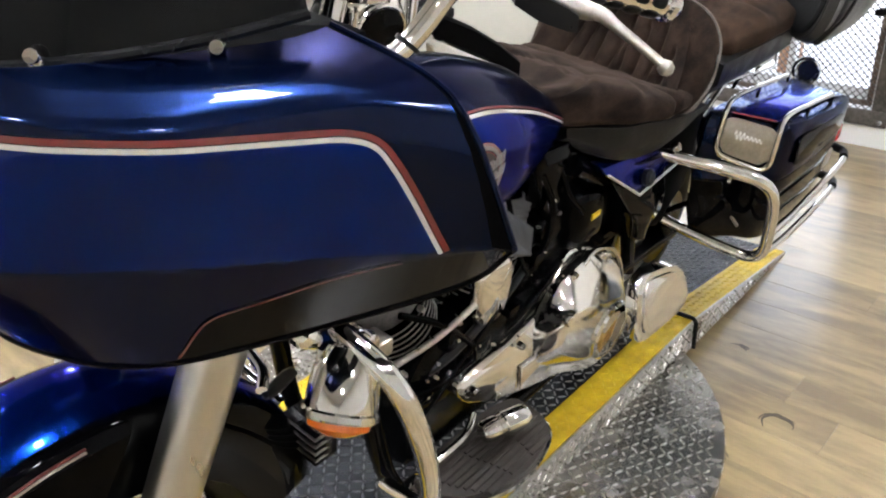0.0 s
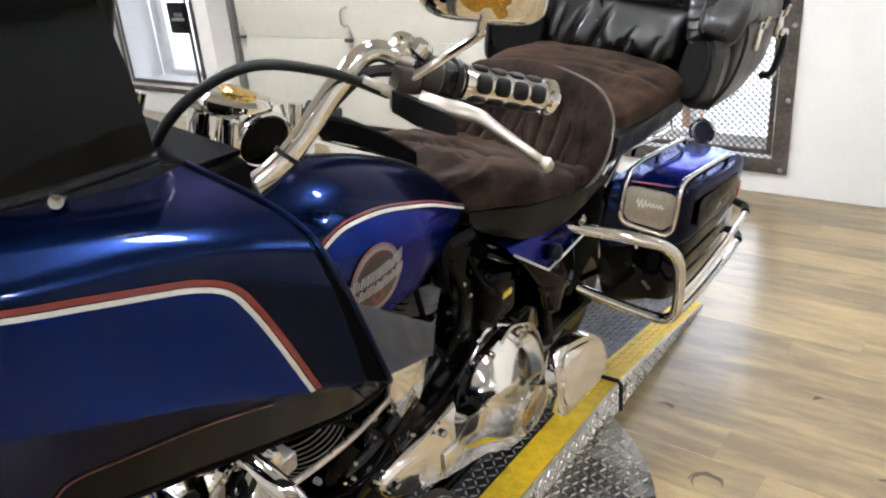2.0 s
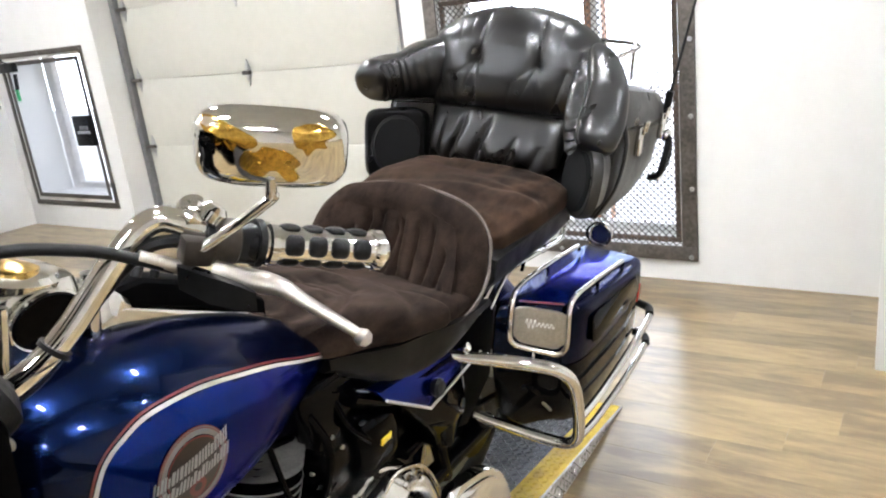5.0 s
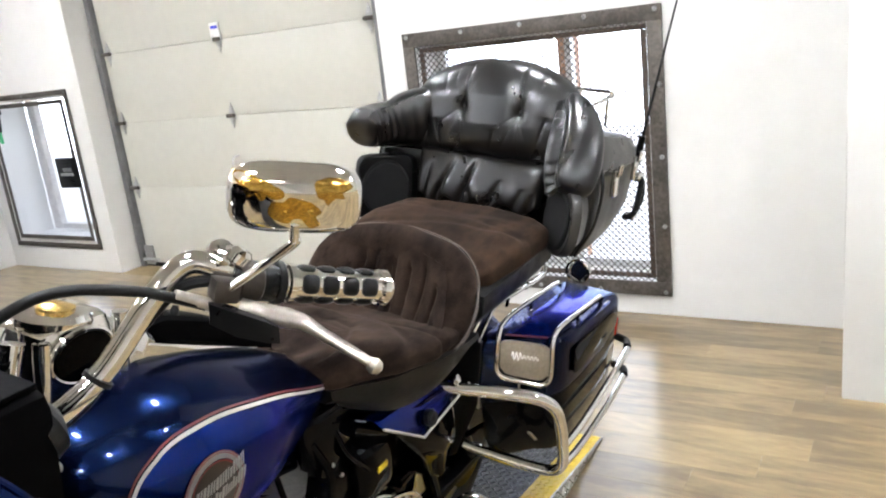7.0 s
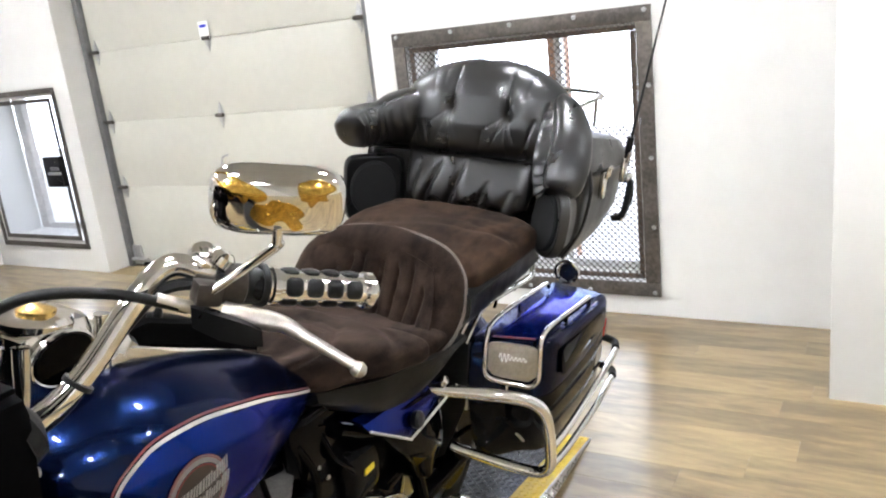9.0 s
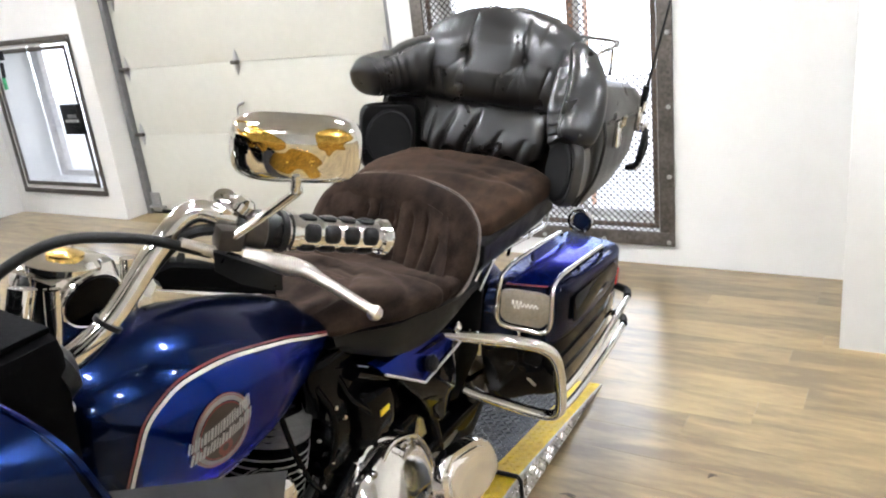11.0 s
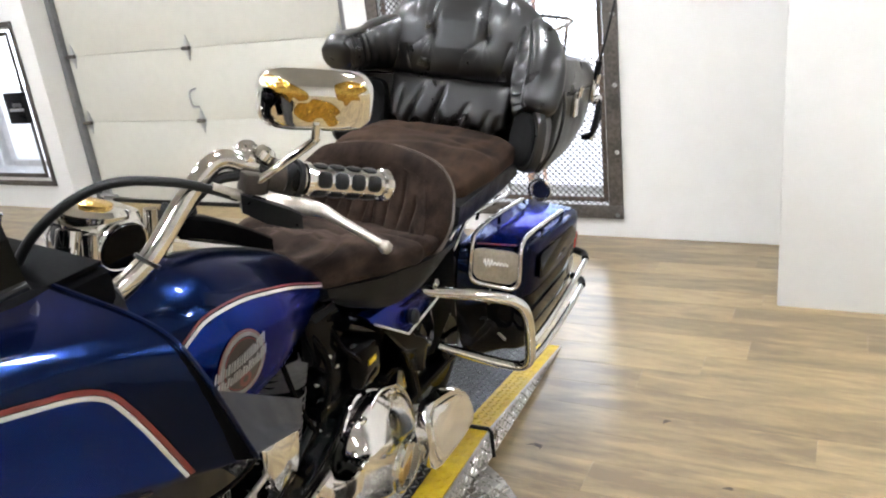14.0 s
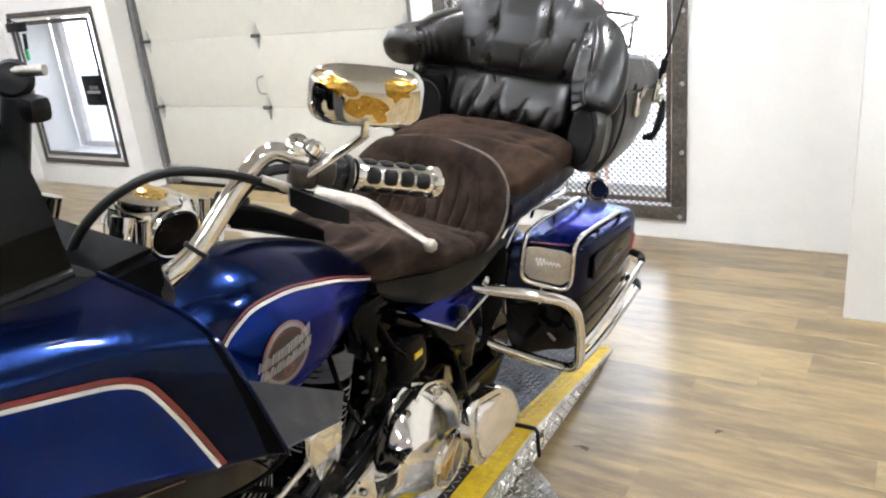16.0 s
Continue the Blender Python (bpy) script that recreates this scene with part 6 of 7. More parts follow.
        return p + side * w * g * math.copysign(abs(c) ** 0.8, c) + up * h * (0.6 + 0.3 * min(1, max(0, u - 0.4) / 0.4) if sn > 0 else 1.0) * math.copysign(abs(sn) ** 0.8, sn)
    def lifted(q):
        """The far arm is drawn up higher than the near one."""
        lowest = 1.175
        z = q.z if q.z > lowest else lowest + (q.z - lowest) * (1 - 0.42 * min(1, max(0, (2.3 - q.y) / 0.15)))
        return Vector((-q.x, q.y, z))
    rings = [[lifted(q := arm(k / 60, 2 * math.pi * n / 48)) + Vector((wrinkle(q, 0.004, 16), 0, wrinkle(q, 0.004, 16, 7))) for n in range(48)] for k in range(61)]
    part("armrest_pad", loft(rings), LEATHER, back, "black leather wrap-round arm pad", 60)
    seam = [arm(0.2 + 0.68 * k / 20, radians(118)) for k in range(21)] + [arm(0.88, radians(118 + 6.4 * k)) for k in range(1, 21)]
    part("arm_seam", tube([lifted(q) for q in seam], 0.004, 8, 1), LEATHER, back)
    # the near arm hangs as a smooth wing, narrow at the shoulder and full at its lower end
    spine = smooth_path([(0.222, 2.285, 1.262), (0.258, 2.245, 1.228), (0.287, 2.195, 1.178), (0.299, 2.15, 1.128), (0.301, 2.11, 1.083), (0.299, 2.085, 1.05)], 8)
    WW = [(0, 0.012), (0.15, 0.036), (0.4, 0.05), (0.68, 0.055), (0.86, 0.05), (0.95, 0.038), (1.0, 0.012)]
    WD = [(0, 0.03), (0.2, 0.06), (0.5, 0.082), (0.8, 0.075), (0.94, 0.055), (1.0, 0.02)]

    def wing(u, a, grow=1.0):
        k = u * (len(spine) - 1)
        i = min(int(k), len(spine) - 2)
        p = spine[i].lerp(spine[i + 1], k - i)
        tan = (spine[i + 1] - spine[i]).normalized()
        side = Vector((0.86, 0.5, 0.0))
        side = (side - tan * side.dot(tan)).normalized()
        fore = side.cross(tan)
        fore = fore if fore.y < 0 else -fore
        c, sn = math.cos(a), math.sin(a)
        deep = ease(WD, u) * (0.62 if sn > 0 else 1.25)
        q = p + side * ease(WW, u) * grow * math.copysign(abs(c) ** 0.78, c) + fore * deep * grow * math.copysign(abs(sn) ** 0.8, sn) * 0.8
        return q + Vector((wrinkle(q, 0.003, 9), wrinkle(q, 0.002, 9, 3), 0))
    part("armrest_pad", loft([[wing(k / 56, 2 * math.pi * n / 48) for n in range(48)] for k in range(57)]), LEATHER, back, "black leather wrap-round arm pad", 60)
    part("arm_seam", tube([wing(0.04 + 0.92 * k / 30, radians(168 - 18 * math.sin(math.pi * k / 30)), 1.01) for k in range(31)], 0.0045, 8, 1), LEATHER, back)
    # gathered gusset between the near wing and the pad
    gus = smooth_path([(0.215, 2.262, 1.235), (0.232, 2.215, 1.19), (0.243, 2.165, 1.14), (0.245, 2.135, 1.09), (0.243, 2.125, 1.055)], 12)
    rings = []
    for k, p in enumerate(gus):
        u = k / (len(gus) - 1)
        w = 0.012 + 0.03 * math.sin(math.pi * min(1, 0.12 + 0.86 * u))
        ring_ = []
        for n in range(32):
            a = 2 * math.pi * n / 32
            fold = 1 - 0.2 * max(0.0, -math.sin(a)) * (0.5 + 0.5 * math.sin(u * 40 + 3.2 * math.cos(a) + 1.4 * math.sin(u * 9)))
            ring_.append(p + Vector((w * math.cos(a), 0.055 * math.sin(a) * fold, 0.022 * math.sin(a) * fold)))
        rings.append(ring_)
    part("arm_gusset", loft(rings), LEATHER, back, "gathered black leather gusset", 60)

    def low(u, v):
        a = (u - 0.5) * 2
        x = a * (0.2 - 0.016 * (1 - v))
        z = 0.955 + 0.135 * v
        e = (1 - abs(a) ** 8) ** 0.4 * (max(0, 4 * v * (1 - v))) ** 0.26
        y = 2.228 - 0.042 * e - 0.05 * (1 - v)
        for c0, sl, am, top in ((-0.165, 0.2, 0.016, 0.8), (-0.125, 0.5, 0.02, 0.95), (-0.1, -0.3, 0.012, 0.4), (-0.055, 0.5, 0.024, 0.95), (-0.015, -0.2, 0.016, 0.4), (0.03, 0.7, 0.018, 0.6), (0.075, -0.2, 0.014, 0.35), (0.11, 0.6, 0.016, 0.5), (0.155, 0.3, 0.014, 0.4)):
            y += am * math.exp(-abs((x - c0 - sl * 0.1 * v) / 0.01) ** 1.5) * max(0.0, 1 - v / top) ** 0.6 * e
        y += wrinkle((x, 0, z), 0.007, 9, 3) * e
        return Vector((x, y, z + 0.012 * math.sin(x * 70 + 1.5) * (1 - v) ** 3))
    part("lower_cushion", sheet(low, 130, 44, 0.003), LEATHER, back, "wrinkled black leather lumbar cushion", 60)
    part("back_board", prism(rounded([Vector(p) for p in ((0.21, 2.27, 0.95), (0.225, 2.285, 1.1), (0.2, 2.31, 1.22), (0.1, 2.325, 1.315), (-0.1, 2.325, 1.315), (-0.2, 2.31, 1.22), (-0.225, 2.285, 1.1), (-0.21, 2.27, 0.95))], 0.2), (0, 0.05, 0), 0.01), SATIN, back)
    trunk = thing_part("trunk", bike)
    # tapered box
    plan = smooth_path([(x, y, 0) for x, y in ((0.22, 2.28), (0.315, 2.2), (0.338, 2.26), (0.342, 2.52), (0.315, 2.67), (0.2, 2.72), (-0.2, 2.72), (-0.315, 2.67), (-0.342, 2.52), (-0.338, 2.26), (-0.315, 2.2), (-0.22, 2.28))], 4, True)
    cen = Vector((0, 2.48, 0))
    def ring(z, k, dy=0.0, slope=0.0):
        return [(q := cen + (p - cen) * k) + Vector((0, dy, z - slope * (q.y - 2.45))) for p in plan]
    part("trunk_body", loft([ring(0.84, 0.8, -0.05), ring(0.85, 0.88, -0.05), ring(0.92, 0.96, -0.025, 0.03), ring(1.045, 1.0, 0, 0.1), ring(1.05, 0.99, 0, 0.1)]), PODGREY, trunk, "satin dark grey travel trunk")
    part("trunk_lid", loft([ring(1.054, 0.99, 0, 0.1), ring(1.062, 1.008, 0, 0.1), ring(1.1, 0.99, 0, 0.14), ring(1.135, 0.94, 0, 0.18), ring(1.15, 0.84, 0, 0.19), ring(1.156, 0.4, 0, 0.19), ring(1.157, 0.02, 0, 0.19)]), PODGREY, trunk, "satin dark grey trunk lid")
    for s in (1, -1):
        for y in (2.335, 2.56):
            la = part("trunk_latch", rbox((0.345 * s, y, 1.03), (0.016, 0.04, 0.075), 0.005), CHROME, trunk)
            part("latch_loop", tube([(0.355 * s, y - 0.015, 1.05), (0.36 * s, y - 0.015, 1.08), (0.36 * s, y + 0.015, 1.08), (0.355 * s, y + 0.015, 1.05)], 0.004, 8, straight=True), CHROME, la)
        part("trunk_strap", tube([(0.33 * s, 2.225, 1.1), (0.343 * s, 2.225, 1.03), (0.33 * s, 2.21, 0.93), (0.29 * s, 2.19, 0.85)], 0.015, 8, 6, flat=0.3), SATIN, trunk)
        hd = part("side_handle", tube([(0.338 * s, 2.56, 1.005), (0.368 * s, 2.555, 0.995), (0.37 * s, 2.535, 0.94), (0.362 * s, 2.52, 0.895), (0.334 * s, 2.515, 0.885)], 0.0095, 12), SATIN, trunk, "black twin-bar trunk handle")
        part("handle_bar", tube([(0.362 * s, 2.595, 0.99), (0.368 * s, 2.585, 0.94), (0.36 * s, 2.565, 0.895)], 0.0095, 12), SATIN, hd)
        for y, z in ((2.575, 1.0), (2.542, 0.888)):
            part("handle_mount", rbox((0.355 * s, y, z), (0.03, 0.06, 0.022), 0.008), CHROME, hd)
        # speaker pods turned in towards the passenger
        c = Vector((0.26 * s, 2.115, 0.965 if s == 1 else 0.978))
        nrm = Vector((-0.72 * s, -0.69, 0.06 if s == 1 else -0.02)).normalized()
        ex = Vector((nrm.y, -nrm.x, 0)).normalized()
        ez = nrm.cross(ex)
        ez = ez if ez.z > 0 else -ez

        def face(h, k, pw=0.6, back=0.0):
            out = []
            for a in (2 * math.pi * q / 40 for q in range(40)):
                ca, sa = math.cos(a), math.sin(a)
                lean = -0.16 * sa * s if s == 1 else 0.0
                p = c + ex * (0.08 * k * (math.copysign(abs(ca) ** pw, ca) + lean)) + ez * (0.094 * k * math.copysign(abs(sa) ** pw, sa)) + nrm * h
                out.append(p + Vector((0.02 * s, 0.085, -0.008)) * back)
            return out
        sq = 0.8 if s == 1 else 0.36
        pod = part("speaker_pod", loft([face(0, 0.86, sq, 1.0), face(0, 0.98, sq, 0.6), face(-0.024, 1.04, sq), face(-0.008, 1.04, sq), face(0.0, 1.0, sq), face(0.002, 0.95, sq), face(0.0, 0.9, 0.9), face(-0.001, 0.05)]), PODGREY if s == 1 else SATIN, trunk, "satin dark grey speaker pod" if s == 1 else "black square speaker pod")
        part("speaker_grille", loft([face(-0.002, 0.88, 1.0), face(0.006, 0.87, 1.0), face(0.01, 0.8, 1.0), face(0.009, 0.74, 1.0), face(0.011, 0.05, 1.0)]), CLOTH, pod, "black cloth speaker grille")
    # chrome luggage rack on the lid
    rk = part("luggage_rack", tube([(0.22, 2.45, 1.15), (0.22, 2.47, 1.21), (0.225, 2.68, 1.225), (0.1, 2.7, 1.23), (-0.1, 2.7, 1.23), (-0.225, 2.68, 1.225), (-0.22, 2.47, 1.21), (-0.22, 2.45, 1.15)], 0.006, 10), CHROME, trunk, "chrome luggage rack")
    for x in (-0.12, 0.0, 0.12):
        part("rack_bar", tube([(x, 2.48, 1.2), (x, 2.7, 1.228)], 0.005, 8, straight=True), CHROME, rk)
    part("rack_bar", tube([(-0.22, 2.5, 1.212), (0.22, 2.5, 1.212)], 0.005, 8, straight=True), CHROME, rk)
    for x in (0.22, -0.22):
        part("rack_post", tube([(x, 2.64, 1.13), (x, 2.64, 1.222)], 0.006, 8, straight=True), CHROME, rk)
    ant = part("antenna", tube([(0.345, 2.6, 1.08), (0.36, 2.6, 1.2), (0.43, 2.62, 1.75)], lambda u: 0.006 - 0.004 * u, 8), RUBBER, trunk, "black whip antenna")
    part("antenna_base", tube([(0.34, 2.6, 1.03), (0.348, 2.6, 1.12)], 0.011, 10, straight=True), SATIN, ant)
    # chrome stays under the trunk
    for s in (1, -1):
        part("grab_rail", tube([(0.185 * s, 1.74, 0.74), (0.19 * s, 1.79, 0.785), (0.188 * s, 1.85, 0.812), (0.188 * s, 1.9, 0.815), (0.185 * s, 2.1, 0.787), (0.18 * s, 2.22, 0.775), (0.16 * s, 2.32, 0.79)], 0.007, 10, 8), CHROME, bike, "chrome grab rail")
        part("grab_rail", tube([(0.19 * s, 1.8, 0.73), (0.192 * s, 1.85, 0.772), (0.19 * s, 1.9, 0.79), (0.186 * s, 2.05, 0.772), (0.18 * s, 2.26, 0.745), (0.16 * s, 2.34, 0.75)], 0.0055, 10, 8), CHROME, bike, "chrome grab rail")
        for y in (2.0, 2.14):
            part("rail_post", tube([(0.188 * s, y, 0.8), (0.17 * s, y + 0.02, 0.74)], 0.005, 8, straight=True), CHROME, bike)
        part("trunk_stay", tube([(0.15 * s, 2.1, 0.74), (0.16 * s, 2.2, 0.82), (0.16 * s, 2.5, 0.84)], 0.01, 10), CHROME, bike)
        lp = part("rear_signal", at_axis((0.2 * s, 2.575, 0.665), (0.3 * s, -1, 0.1), [(0.001, -0.03), (0.024, -0.026), (0.036, -0.01), (0.036, 0.006), (0.033, 0.01), (0.03, 0.004), (0.001, 0.002)], 24), CHROME, bike, "chrome rear turn signal")
        part("signal_rim", tube([Vector((0.197 * s, 2.56, 0.667)) + Vector((0.038 * math.cos(a), 0, 0.038 * math.sin(a))) for a in (2 * math.pi * k / 20 for k in range(20))], 0.005, 8, 1, True), CHROME, lp)


build_trunk()


# saddlebags, guards, rear wheel
def build_rear():
    for s in (1, -1):
        bag = thing_part("saddlebag", bike)
        plan = smooth_path([(x * s, y, 0) for x, y in ((0.185, 1.83), (0.3, 1.885), (0.355, 1.93), (0.375, 2.05), (0.378, 2.35), (0.35, 2.46), (0.22, 2.475), (0.18, 2.43))], 5, True)
        cen = Vector((0.28 * s, 2.15, 0))

        def ring(z, k, slope=0.0, base=2.15):
            return [(q := cen + (p - cen) * k) + Vector((0, 0, z - slope * (q.y - 1.85))) for p in plan]
        part("bag_body", loft([[p + Vector((0, 0.035, 0)) for p in ring(0.37, 0.8)], [p + Vector((0, 0.03, 0)) for p in ring(0.385, 0.88)], [p + Vector((0, 0.012, 0)) for p in ring(0.46, 0.95)], ring(0.565, 0.985), ring(0.57, 0.98)]), BLACK, bag, "gloss black saddlebag body")
        lid = part("bag_lid", loft([ring(0.574, 0.99), ring(0.58, 1.0), ring(0.64, 0.995, 0.04), ring(0.7, 0.99, 0.1), ring(0.722, 0.975, 0.112), ring(0.733, 0.95, 0.115), ring(0.7365, 0.91, 0.115), ring(0.736, 0.4, 0.115), ring(0.737, 0.02, 0.115)]), NAVY, bag, "blue saddlebag lid with pinstripes")
        top = lambda y: 0.7395 - 0.115 * (y - 1.85)
        quad = [(0.24, 1.85), (0.331, 1.896), (0.337, 2.36), (0.222, 2.4)]
        part("lid_panel", prism([(x * s, y, top(y) - 0.001) for x, y in quad], (0, 0, 0.004), 0.0015), COBALT, lid, "cobalt blue lid panel")
        part("pinstripe", tube([(0.24 * s, 1.8475, 0.7435), (0.331 * s, 1.8935, 0.7385)], 0.0022, 6, straight=True), RED, lid, "red pinstripe")
        part("pinstripe", tube([(0.347 * s, 1.935, 0.721), (0.357 * s, 2.05, 0.71), (0.36 * s, 2.34, 0.678)], 0.0026, 6), RED, lid, "red pinstripe")
        part("pinstripe", tube([(0.3505 * s, 1.935, 0.717), (0.3605 * s, 2.05, 0.706), (0.3635 * s, 2.34, 0.674)], 0.0016, 6), CREAM, lid, "cream pinstripe")
        part("side_panel", prism(rounded([Vector((x * s, y, z)) for x, y, z in ((0.376, 1.985, 0.602), (0.372, 1.98, 0.688), (0.376, 2.35, 0.652), (0.378, 2.37, 0.602))], 0.18), (0.005 * s, 0, 0), 0.002), BLACK, lid, "gloss black side panel")
        # chrome plate in a rim that runs on as the two lid rails
        O = [Vector((x * s, y, z)) for x, y, z in ((0.233, 1.832, 0.741), (0.336, 1.899, 0.72), (0.337, 1.899, 0.642), (0.32, 1.888, 0.626), (0.246, 1.84, 0.648), (0.233, 1.831, 0.668))]
        nrm = (O[1] - O[0]).cross(O[4] - O[0]).normalized()
        nrm = nrm if nrm.y < 0 else -nrm
        OR = rounded(O, 0.2)
        pl = part("front_plate", prism([p + nrm * 0.006 for p in OR], nrm * 0.006, 0.002), LEVER, lid, "satin chrome latch plate")
        U = [(0.208, 2.35, 0.69), (0.209, 2.335, 0.706), (0.214, 2.27, 0.721), (0.22, 1.98, 0.757), (0.227, 1.86, 0.766), (0.229, 1.833, 0.756), (0.228, 1.826, 0.735), (0.2275, 1.822, 0.675), (0.236, 1.826, 0.65), (0.256, 1.839, 0.638),
             (0.305, 1.873, 0.621), (0.326, 1.886, 0.617), (0.34, 1.895, 0.63), (0.342, 1.897, 0.655), (0.341, 1.896, 0.715), (0.341, 1.905, 0.737), (0.342, 1.94, 0.744), (0.343, 2.02, 0.739), (0.345, 2.25, 0.71), (0.343, 2.315, 0.697), (0.341, 2.33, 0.68)]
        part("lid_rail", tube([Vector((x * s, y, z)) + nrm * (0.011 if 5 < k < 15 else 0.006 if k in (5, 15) else 0.0) for k, (x, y, z) in enumerate(U)], 0.0062, 10, 5), CHROME, lid, "chrome rim and lid rails")
        for x, y, z in ((0.218, 2.08, 0.735), (0.344, 2.1, 0.715)):
            part("rail_foot", tube([(x * s, y, z + 0.006), (x * s, y, z - 0.022)], 0.005, 8, straight=True), CHROME, lid)
        e1, e2 = (O[1] - O[0]).normalized(), (O[0] - O[5]).normalized()
        base = O[0] + e1 * 0.028 - e2 * 0.05 + nrm * 0.0135
        pts = [base + e1 * (0.068 * i / 40) + e2 * (0.011 * math.sin(i * 1.1) * (1.0 if i < 14 else 0.45) + 0.012) for i in range(41)]
        part("script_line", tube(pts, 0.0014, 6, 2), WHITEPL, pl, "raised script line")
        part("lid_latch", rbox((0.268 * s, 1.868, 0.588), (0.026, 0.016, 0.05), 0.004), CHROME, bag)
        part("side_marker", rbox((0.366 * s, 2.44, 0.56), (0.012, 0.03, 0.05), 0.004), REDLENS, bag, "red side reflector")
        part("side_marker", rbox((0.372 * s, 2.37, 0.5), (0.01, 0.06, 0.05), 0.004), LEVER, bag)
        part("bag_seam", tube([(0.2 * s, 1.86, 0.545), (0.26 * s, 1.885, 0.5), (0.31 * s, 1.925, 0.43)], 0.004, 8, 6), LEVER, bag, "bright seam on the bag front")
        guard = thing_part("saddlebag_guard", bike)
        part("front_hoop", tube([(0.15 * s, 1.66, 0.668), (0.2 * s, 1.688, 0.662), (0.31 * s, 1.745, 0.65), (0.375 * s, 1.785, 0.63), (0.402 * s, 1.81, 0.58), (0.408 * s, 1.85, 0.46), (0.4 * s, 1.862, 0.415), (0.37 * s, 1.866, 0.392), (0.3 * s, 1.855, 0.395), (0.2 * s, 1.835, 0.41), (0.15 * s, 1.825, 0.42)], 0.0145, 14, 6), CHROME, guard, "chrome bag guard hoop")
        part("side_rail", tube([(0.405 * s, 1.86, 0.475), (0.41 * s, 2.0, 0.472), (0.405 * s, 2.3, 0.467), (0.395 * s, 2.5, 0.462), (0.375 * s, 2.56, 0.465), (0.33 * s, 2.57, 0.468)], 0.0095, 12, 6), CHROME, guard, "chrome bag side rail")
        part("side_rail", tube([(0.402 * s, 1.865, 0.415), (0.408 * s, 2.0, 0.4), (0.402 * s, 2.3, 0.375), (0.39 * s, 2.52, 0.362), (0.37 * s, 2.57, 0.365), (0.33 * s, 2.57, 0.368)], 0.0095, 12, 6), CHROME, guard, "chrome bag side rail")
        for z in (0.464, 0.364):
            part("rail_sleeve", tube([(0.392 * s, 2.515, z), (0.377 * s, 2.556, z + 0.001), (0.34 * s, 2.568, z + 0.003)], 0.0125, 12, 5), RUBBER, guard)
        part("rail_brace", tube([(0.2 * s, 2.5, 0.42), (0.33 * s, 2.57, 0.468)], 0.008, 10, straight=True), RUBBER, guard)
        part("rail_brace", tube([(0.2 * s, 2.5, 0.36), (0.33 * s, 2.57, 0.368)], 0.008, 10, straight=True), RUBBER, guard)
        # side cover with pinstriped edge
        A = [(0.165, 1.37, 0.735), (0.16, 1.54, 0.7), (0.165, 1.7, 0.672), (0.185, 1.72, 0.645), (0.196, 1.52, 0.628), (0.18, 1.38, 0.715)]
        cov = part("side_cover", prism([(x * s - 0.03 * s, y, z) for x, y, z in A], (0.03 * s, 0, 0), 0.006), COBALT, bike, "blue side cover with pinstripe")
        part("pinstripe", tube([(0.185 * s, 1.375, 0.72), (0.2 * s, 1.515, 0.63), (0.203 * s, 1.73, 0.658)], 0.0032, 6, straight=True), CREAM, cov)
        part("cover_knob", at_axis((0.19 * s, 1.545, 0.66), (s, 0, 0.2), [(0.018, 0), (0.02, 0.012), (0.015, 0.018), (0.001, 0.02)], 16), SATIN, cov)
        rings = []
        for k in range(15):
            u = k / 14
            y0 = lerp([(0, 1.4), (0.35, 1.5), (0.7, 1.575), (1, 1.63)], u)
            y1 = lerp([(0, 1.73), (0.35, 1.745), (0.7, 1.735), (1, 1.7)], u)
            z0 = lerp([(0, 0.712), (0.35, 0.6), (0.7, 0.52), (1, 0.44)], u)
            bow = 0.018 * math.sin(math.pi * min(1, u * 1.1))
            rings.append([Vector((x * s, y, z)) for x, y, z in ((0.12, y0, z0), (0.158 + bow, y0 + 0.008, z0), (0.176 + bow, y0 + 0.4 * (y1 - y0), z0 - 0.02 * (1 - u)), (0.172 + bow, y0 + 0.75 * (y1 - y0), z0 - 0.035 * (1 - u)), (0.158, y1, z0 - 0.05 * (1 - u)), (0.12, y1, z0 - 0.05 * (1 - u)))])
        part("cover_lower", loft(rings), BLACK, bike, "gloss black lower side cover", 60)
        part("cover_edge", tube([r[1] for r in rings], 0.004, 8, 2), ENGINE, bike)
        bolt(cov, (0.19 * s, 1.675, 0.69), (s, 0, 0.6), 0.012, 0.012)
    c = Vector((0, 1.95, 0.325))
    wheel = thing_part("rear_wheel", bike)
    rings = []
    for i in range(48):
        a = 2 * math.pi * i / 48
        e = Vector((0, math.cos(a), math.sin(a)))
        rings.append([c + e * (0.262 + 0.063 * math.cos(b)) + Vector((0.066 * math.sin(b), 0, 0)) for b in (2 * math.pi * k / 14 for k in range(14))])
    part("tyre", loft(rings, False, True), RUBBER, wheel)
    part("rim", at_axis(c, (1, 0, 0), [(0.19, -0.05), (0.213, -0.045), (0.2, 0), (0.213, 0.045), (0.19, 0.05), (0.04, 0.03), (0.04, -0.03)], 40), STEEL, wheel)
    part("sprocket", at_axis(c + Vector((0.09, 0, 0)), (1, 0, 0), [(0.05, 0), (0.11, 0), (0.11, 0.02), (0.05, 0.02)], 40), BLACK, wheel)

    def fender(u, v):
        a = radians(-5 + 170 * u)
        b = (v - 0.5) * 2
        e = Vector((0, -math.cos(a), math.sin(a)))
        return c + e * (0.385 - 0.06 * abs(b) ** 4) + Vector((0.11 * b, 0, 0))
    part("rear_fender", sheet(fender, 40, 16, 0.003), NAVY, bike, "dark blue rear fender")
    for s in (1, -1):
        part("shock", tube([(0.13 * s, 1.78, 0.6), (0.13 * s, 1.9, 0.34)], 0.022, 12, straight=True), ENGINE, bike)
